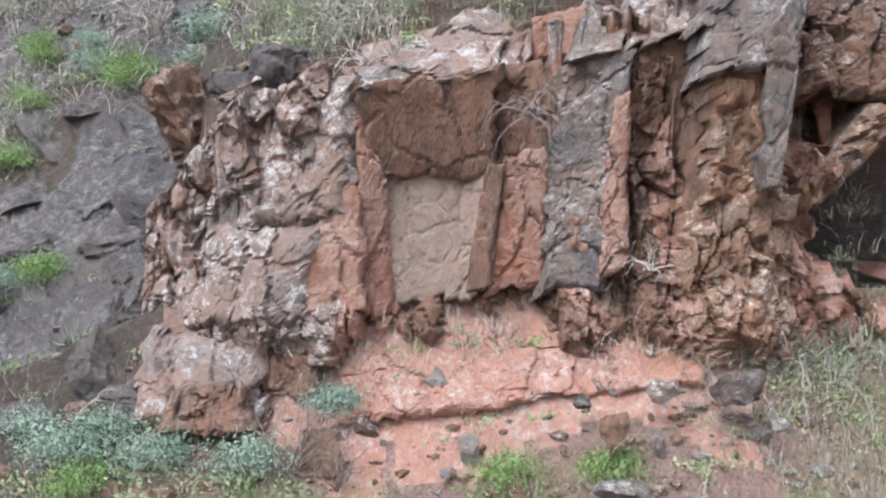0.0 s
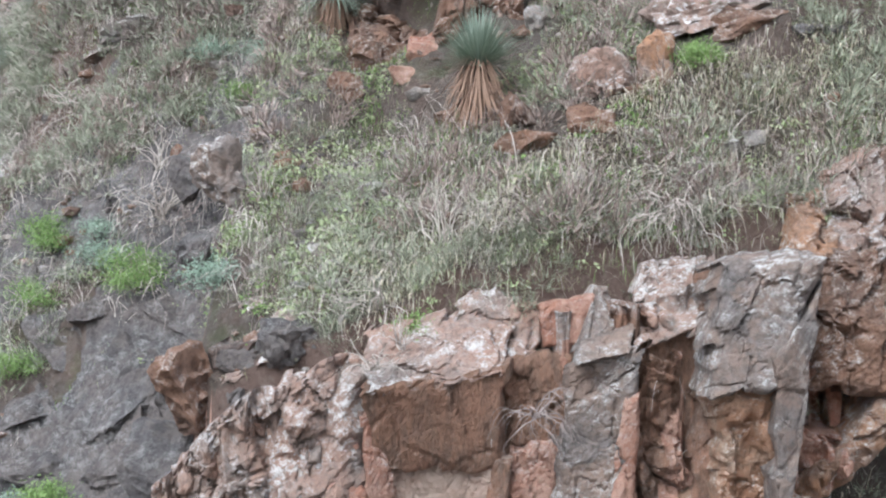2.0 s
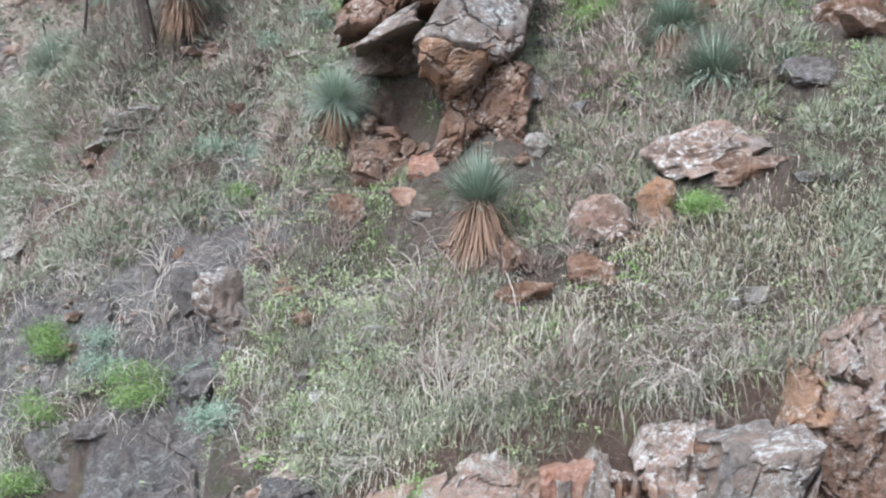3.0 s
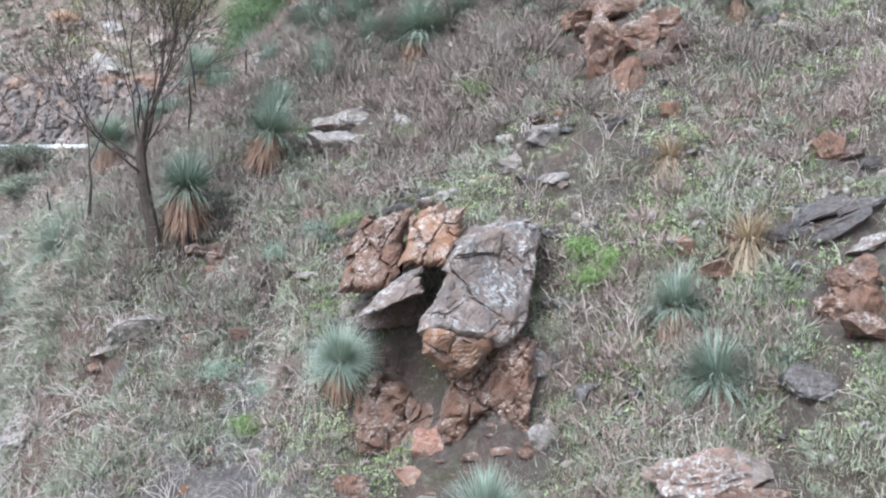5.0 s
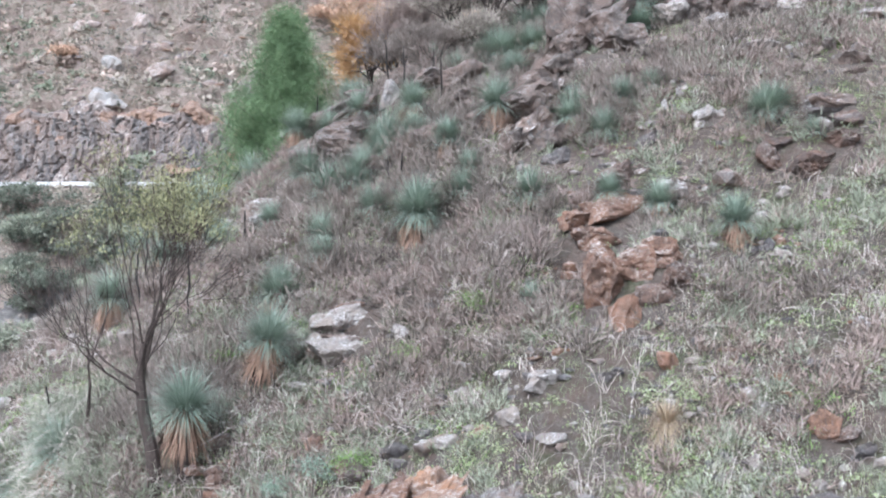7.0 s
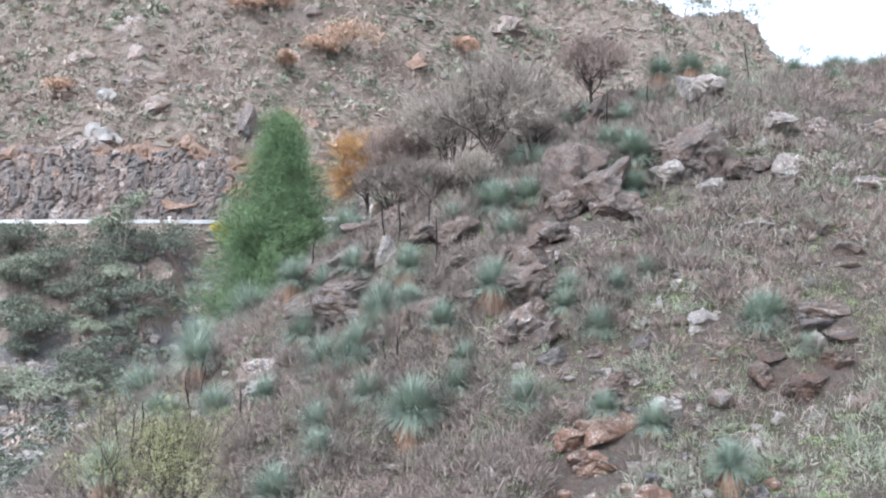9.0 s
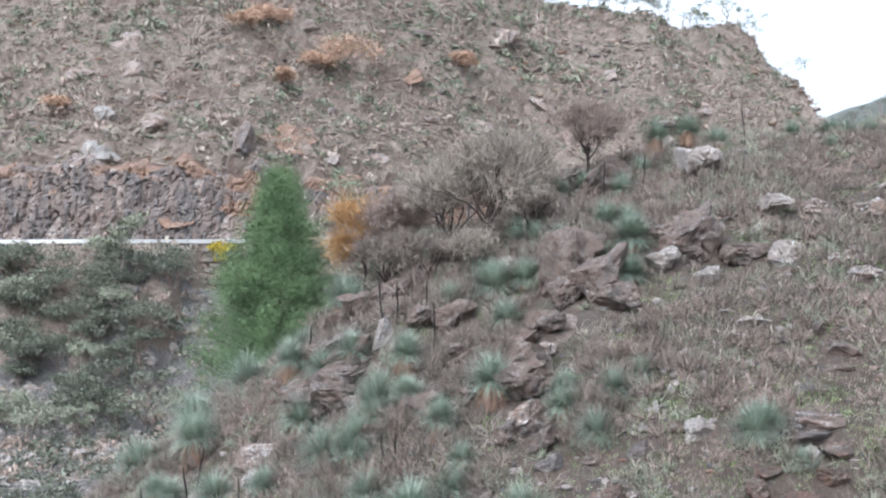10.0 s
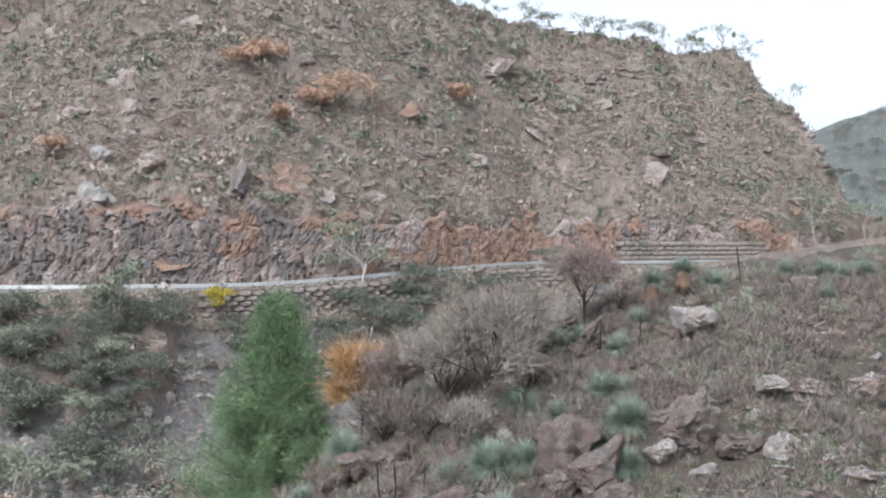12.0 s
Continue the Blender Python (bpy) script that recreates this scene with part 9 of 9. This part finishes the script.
leafy_tree("tree", 30.5, 287.5, 5.1, 3.7, 987, BARK_PALE, FAR_GREEN, 0.42, 3, 16, 0.5, 0.42, 0.09, "gum tree with pale trunk and dull green crown", "tree", stems=1, flat=0.6)
leafy_tree("tree", 33.5, 291.1, 4.0, 6.6, 988, BARK_PALE, FAR_GREEN, 0.42, 3, 16, 0.5, 0.74, 0.07, "gum tree with pale trunk and dull green crown", "tree", stems=1, flat=0.6)
leafy_tree("tree", 39.8, 287.5, 5.3, 6.3, 990, BARK_PALE, FAR_GREEN, 0.42, 3, 16, 0.5, 0.71, 0.09, "gum tree with pale trunk and dull green crown", "tree", stems=1, flat=0.6)
leafy_tree("tree", 42.5, 287.1, 5.1, 4.6, 991, BARK_PALE, FAR_GREEN, 0.42, 3, 16, 0.5, 0.52, 0.09, "gum tree with pale trunk and dull green crown", "tree", stems=1, flat=0.6)
leafy_tree("tree", 45.0, 287.2, 4.9, 3.7, 992, BARK_PALE, FAR_GREEN, 0.42, 3, 16, 0.5, 0.41, 0.09, "gum tree with pale trunk and dull green crown", "tree", stems=1, flat=0.6)
leafy_tree("tree", 47.1, 285.5, 5.9, 3.2, 993, BARK_PALE, FAR_GREEN, 0.42, 3, 16, 0.5, 0.36, 0.11, "gum tree with pale trunk and dull green crown", "tree", stems=1, flat=0.6)
leafy_tree("tree", 50.5, 290.9, 5.5, 4.2, 994, BARK_PALE, FAR_GREEN, 0.42, 3, 16, 0.5, 0.47, 0.10, "gum tree with pale trunk and dull green crown", "tree", stems=1, flat=0.6)
leafy_tree("tree", 54.3, 290.3, 5.0, 4.4, 995, BARK_PALE, FAR_GREEN, 0.42, 3, 16, 0.5, 0.49, 0.09, "gum tree with pale trunk and dull green crown", "tree", stems=1, flat=0.6)
leafy_tree("tree", 58.4, 291.7, 4.3, 4.7, 996, BARK_PALE, FAR_GREEN, 0.42, 3, 16, 0.5, 0.52, 0.08, "gum tree with pale trunk and dull green crown", "tree", stems=1, flat=0.6)
leafy_tree("tree", 59.9, 291.9, 5.5, 4.2, 997, BARK_PALE, FAR_GREEN, 0.42, 3, 16, 0.5, 0.47, 0.10, "gum tree with pale trunk and dull green crown", "tree", stems=1, flat=0.6)
leafy_tree("tree", 64.1, 296.3, 5.9, 4.4, 998, BARK_PALE, FAR_GREEN, 0.42, 3, 16, 0.5, 0.49, 0.11, "gum tree with pale trunk and dull green crown", "tree", stems=1, flat=0.6)
leafy_tree("tree", 66.8, 293.5, 6.3, 3.5, 999, BARK_PALE, FAR_GREEN, 0.42, 3, 16, 0.5, 0.40, 0.11, "gum tree with pale trunk and dull green crown", "tree", stems=1, flat=0.6)
leafy_tree("tree", 69.2, 294.7, 4.4, 6.0, 1000, BARK_PALE, FAR_GREEN, 0.42, 3, 16, 0.5, 0.68, 0.08, "gum tree with pale trunk and dull green crown", "tree", stems=1, flat=0.6)
leafy_tree("tree", 73.3, 294.8, 4.5, 4.4, 1001, BARK_PALE, FAR_GREEN, 0.42, 3, 16, 0.5, 0.50, 0.08, "gum tree with pale trunk and dull green crown", "tree", stems=1, flat=0.6)
leafy_tree("tree", 76.6, 299.4, 5.2, 3.4, 1002, BARK_PALE, FAR_GREEN, 0.42, 3, 16, 0.5, 0.38, 0.09, "gum tree with pale trunk and dull green crown", "tree", stems=1, flat=0.6)
leafy_tree("tree", 81.1, 300.8, 6.5, 6.9, 1003, BARK_PALE, FAR_GREEN, 0.42, 3, 16, 0.5, 0.78, 0.12, "gum tree with pale trunk and dull green crown", "tree", stems=1, flat=0.6)
leafy_tree("tree", 84.9, 303.4, 6.7, 3.3, 1004, BARK_PALE, FAR_GREEN, 0.42, 3, 16, 0.5, 0.37, 0.12, "gum tree with pale trunk and dull green crown", "tree", stems=1, flat=0.6)
leafy_tree("tree", 86.3, 300.3, 6.6, 6.2, 1005, BARK_PALE, FAR_GREEN, 0.42, 3, 16, 0.5, 0.70, 0.12, "gum tree with pale trunk and dull green crown", "tree", stems=1, flat=0.6)
leafy_tree("tree", 88.8, 297.7, 6.5, 5.6, 1006, BARK_PALE, FAR_GREEN, 0.42, 3, 16, 0.5, 0.63, 0.12, "gum tree with pale trunk and dull green crown", "tree", stems=1, flat=0.6)
leafy_tree("tree", 244.2, 651.1, 9.1, 9.1, 1007, TWIG, LEAF_DARK, 0.3, 2, 64, 0.38, 1.02, 0.11, "dark green bushy tree by the creek", "tree", stems=4, flat=0.6)
leafy_tree("tree", 254.8, 655.8, 9.1, 9.1, 1008, TWIG, LEAF_DARK, 0.3, 2, 64, 0.38, 1.03, 0.11, "dark green bushy tree by the creek", "tree", stems=4, flat=0.6)
leafy_tree("tree", 265.2, 659.7, 9.2, 9.2, 1009, TWIG, LEAF_DARK, 0.3, 2, 64, 0.38, 1.03, 0.11, "dark green bushy tree by the creek", "tree", stems=4, flat=0.6)
leafy_tree("tree", 276.3, 665.0, 9.2, 9.2, 1010, TWIG, LEAF_DARK, 0.3, 2, 64, 0.38, 1.04, 0.11, "dark green bushy tree by the creek", "tree", stems=4, flat=0.6)
leafy_tree("tree", 284.5, 671.8, 9.3, 9.3, 1011, TWIG, LEAF_DARK, 0.3, 2, 64, 0.38, 1.05, 0.11, "dark green bushy tree by the creek", "tree", stems=4, flat=0.6)
leafy_tree("tree", 236.6, 617.5, 8.6, 8.6, 1012, TWIG, LEAF_DARK, 0.3, 2, 64, 0.38, 0.97, 0.10, "dark green bushy tree by the creek", "tree", stems=4, flat=0.6)
leafy_tree("tree", 246.9, 618.5, 8.6, 8.6, 1013, TWIG, LEAF_DARK, 0.3, 2, 64, 0.38, 0.97, 0.10, "dark green bushy tree by the creek", "tree", stems=4, flat=0.6)
leafy_tree("tree", 259.2, 624.0, 8.7, 8.7, 1014, TWIG, LEAF_DARK, 0.3, 2, 64, 0.38, 0.98, 0.10, "dark green bushy tree by the creek", "tree", stems=4, flat=0.6)
leafy_tree("tree", 101.4, 268.4, 3.7, 3.7, 1015, TWIG, LEAF_DARK, 0.3, 2, 64, 0.38, 0.42, 0.04, "dark green bushy tree by the creek", "tree", stems=4, flat=0.6)
leafy_tree("tree", 232.6, 590.8, 8.2, 8.2, 1016, TWIG, LEAF_DARK, 0.3, 2, 64, 0.38, 0.92, 0.10, "dark green bushy tree by the creek", "tree", stems=4, flat=0.6)
leafy_tree("tree", 244.1, 591.8, 8.2, 8.2, 1017, TWIG, LEAF_DARK, 0.3, 2, 64, 0.38, 0.93, 0.10, "dark green bushy tree by the creek", "tree", stems=4, flat=0.6)
leafy_tree("tree", 246.7, 582.9, 8.1, 8.1, 1018, TWIG, LEAF_DARK, 0.3, 2, 64, 0.38, 0.91, 0.10, "dark green bushy tree by the creek", "tree", stems=4, flat=0.6)
leafy_tree("tree", 236.3, 580.4, 8.1, 8.1, 1019, TWIG, LEAF_DARK, 0.3, 2, 64, 0.38, 0.91, 0.10, "dark green bushy tree by the creek", "tree", stems=4, flat=0.6)
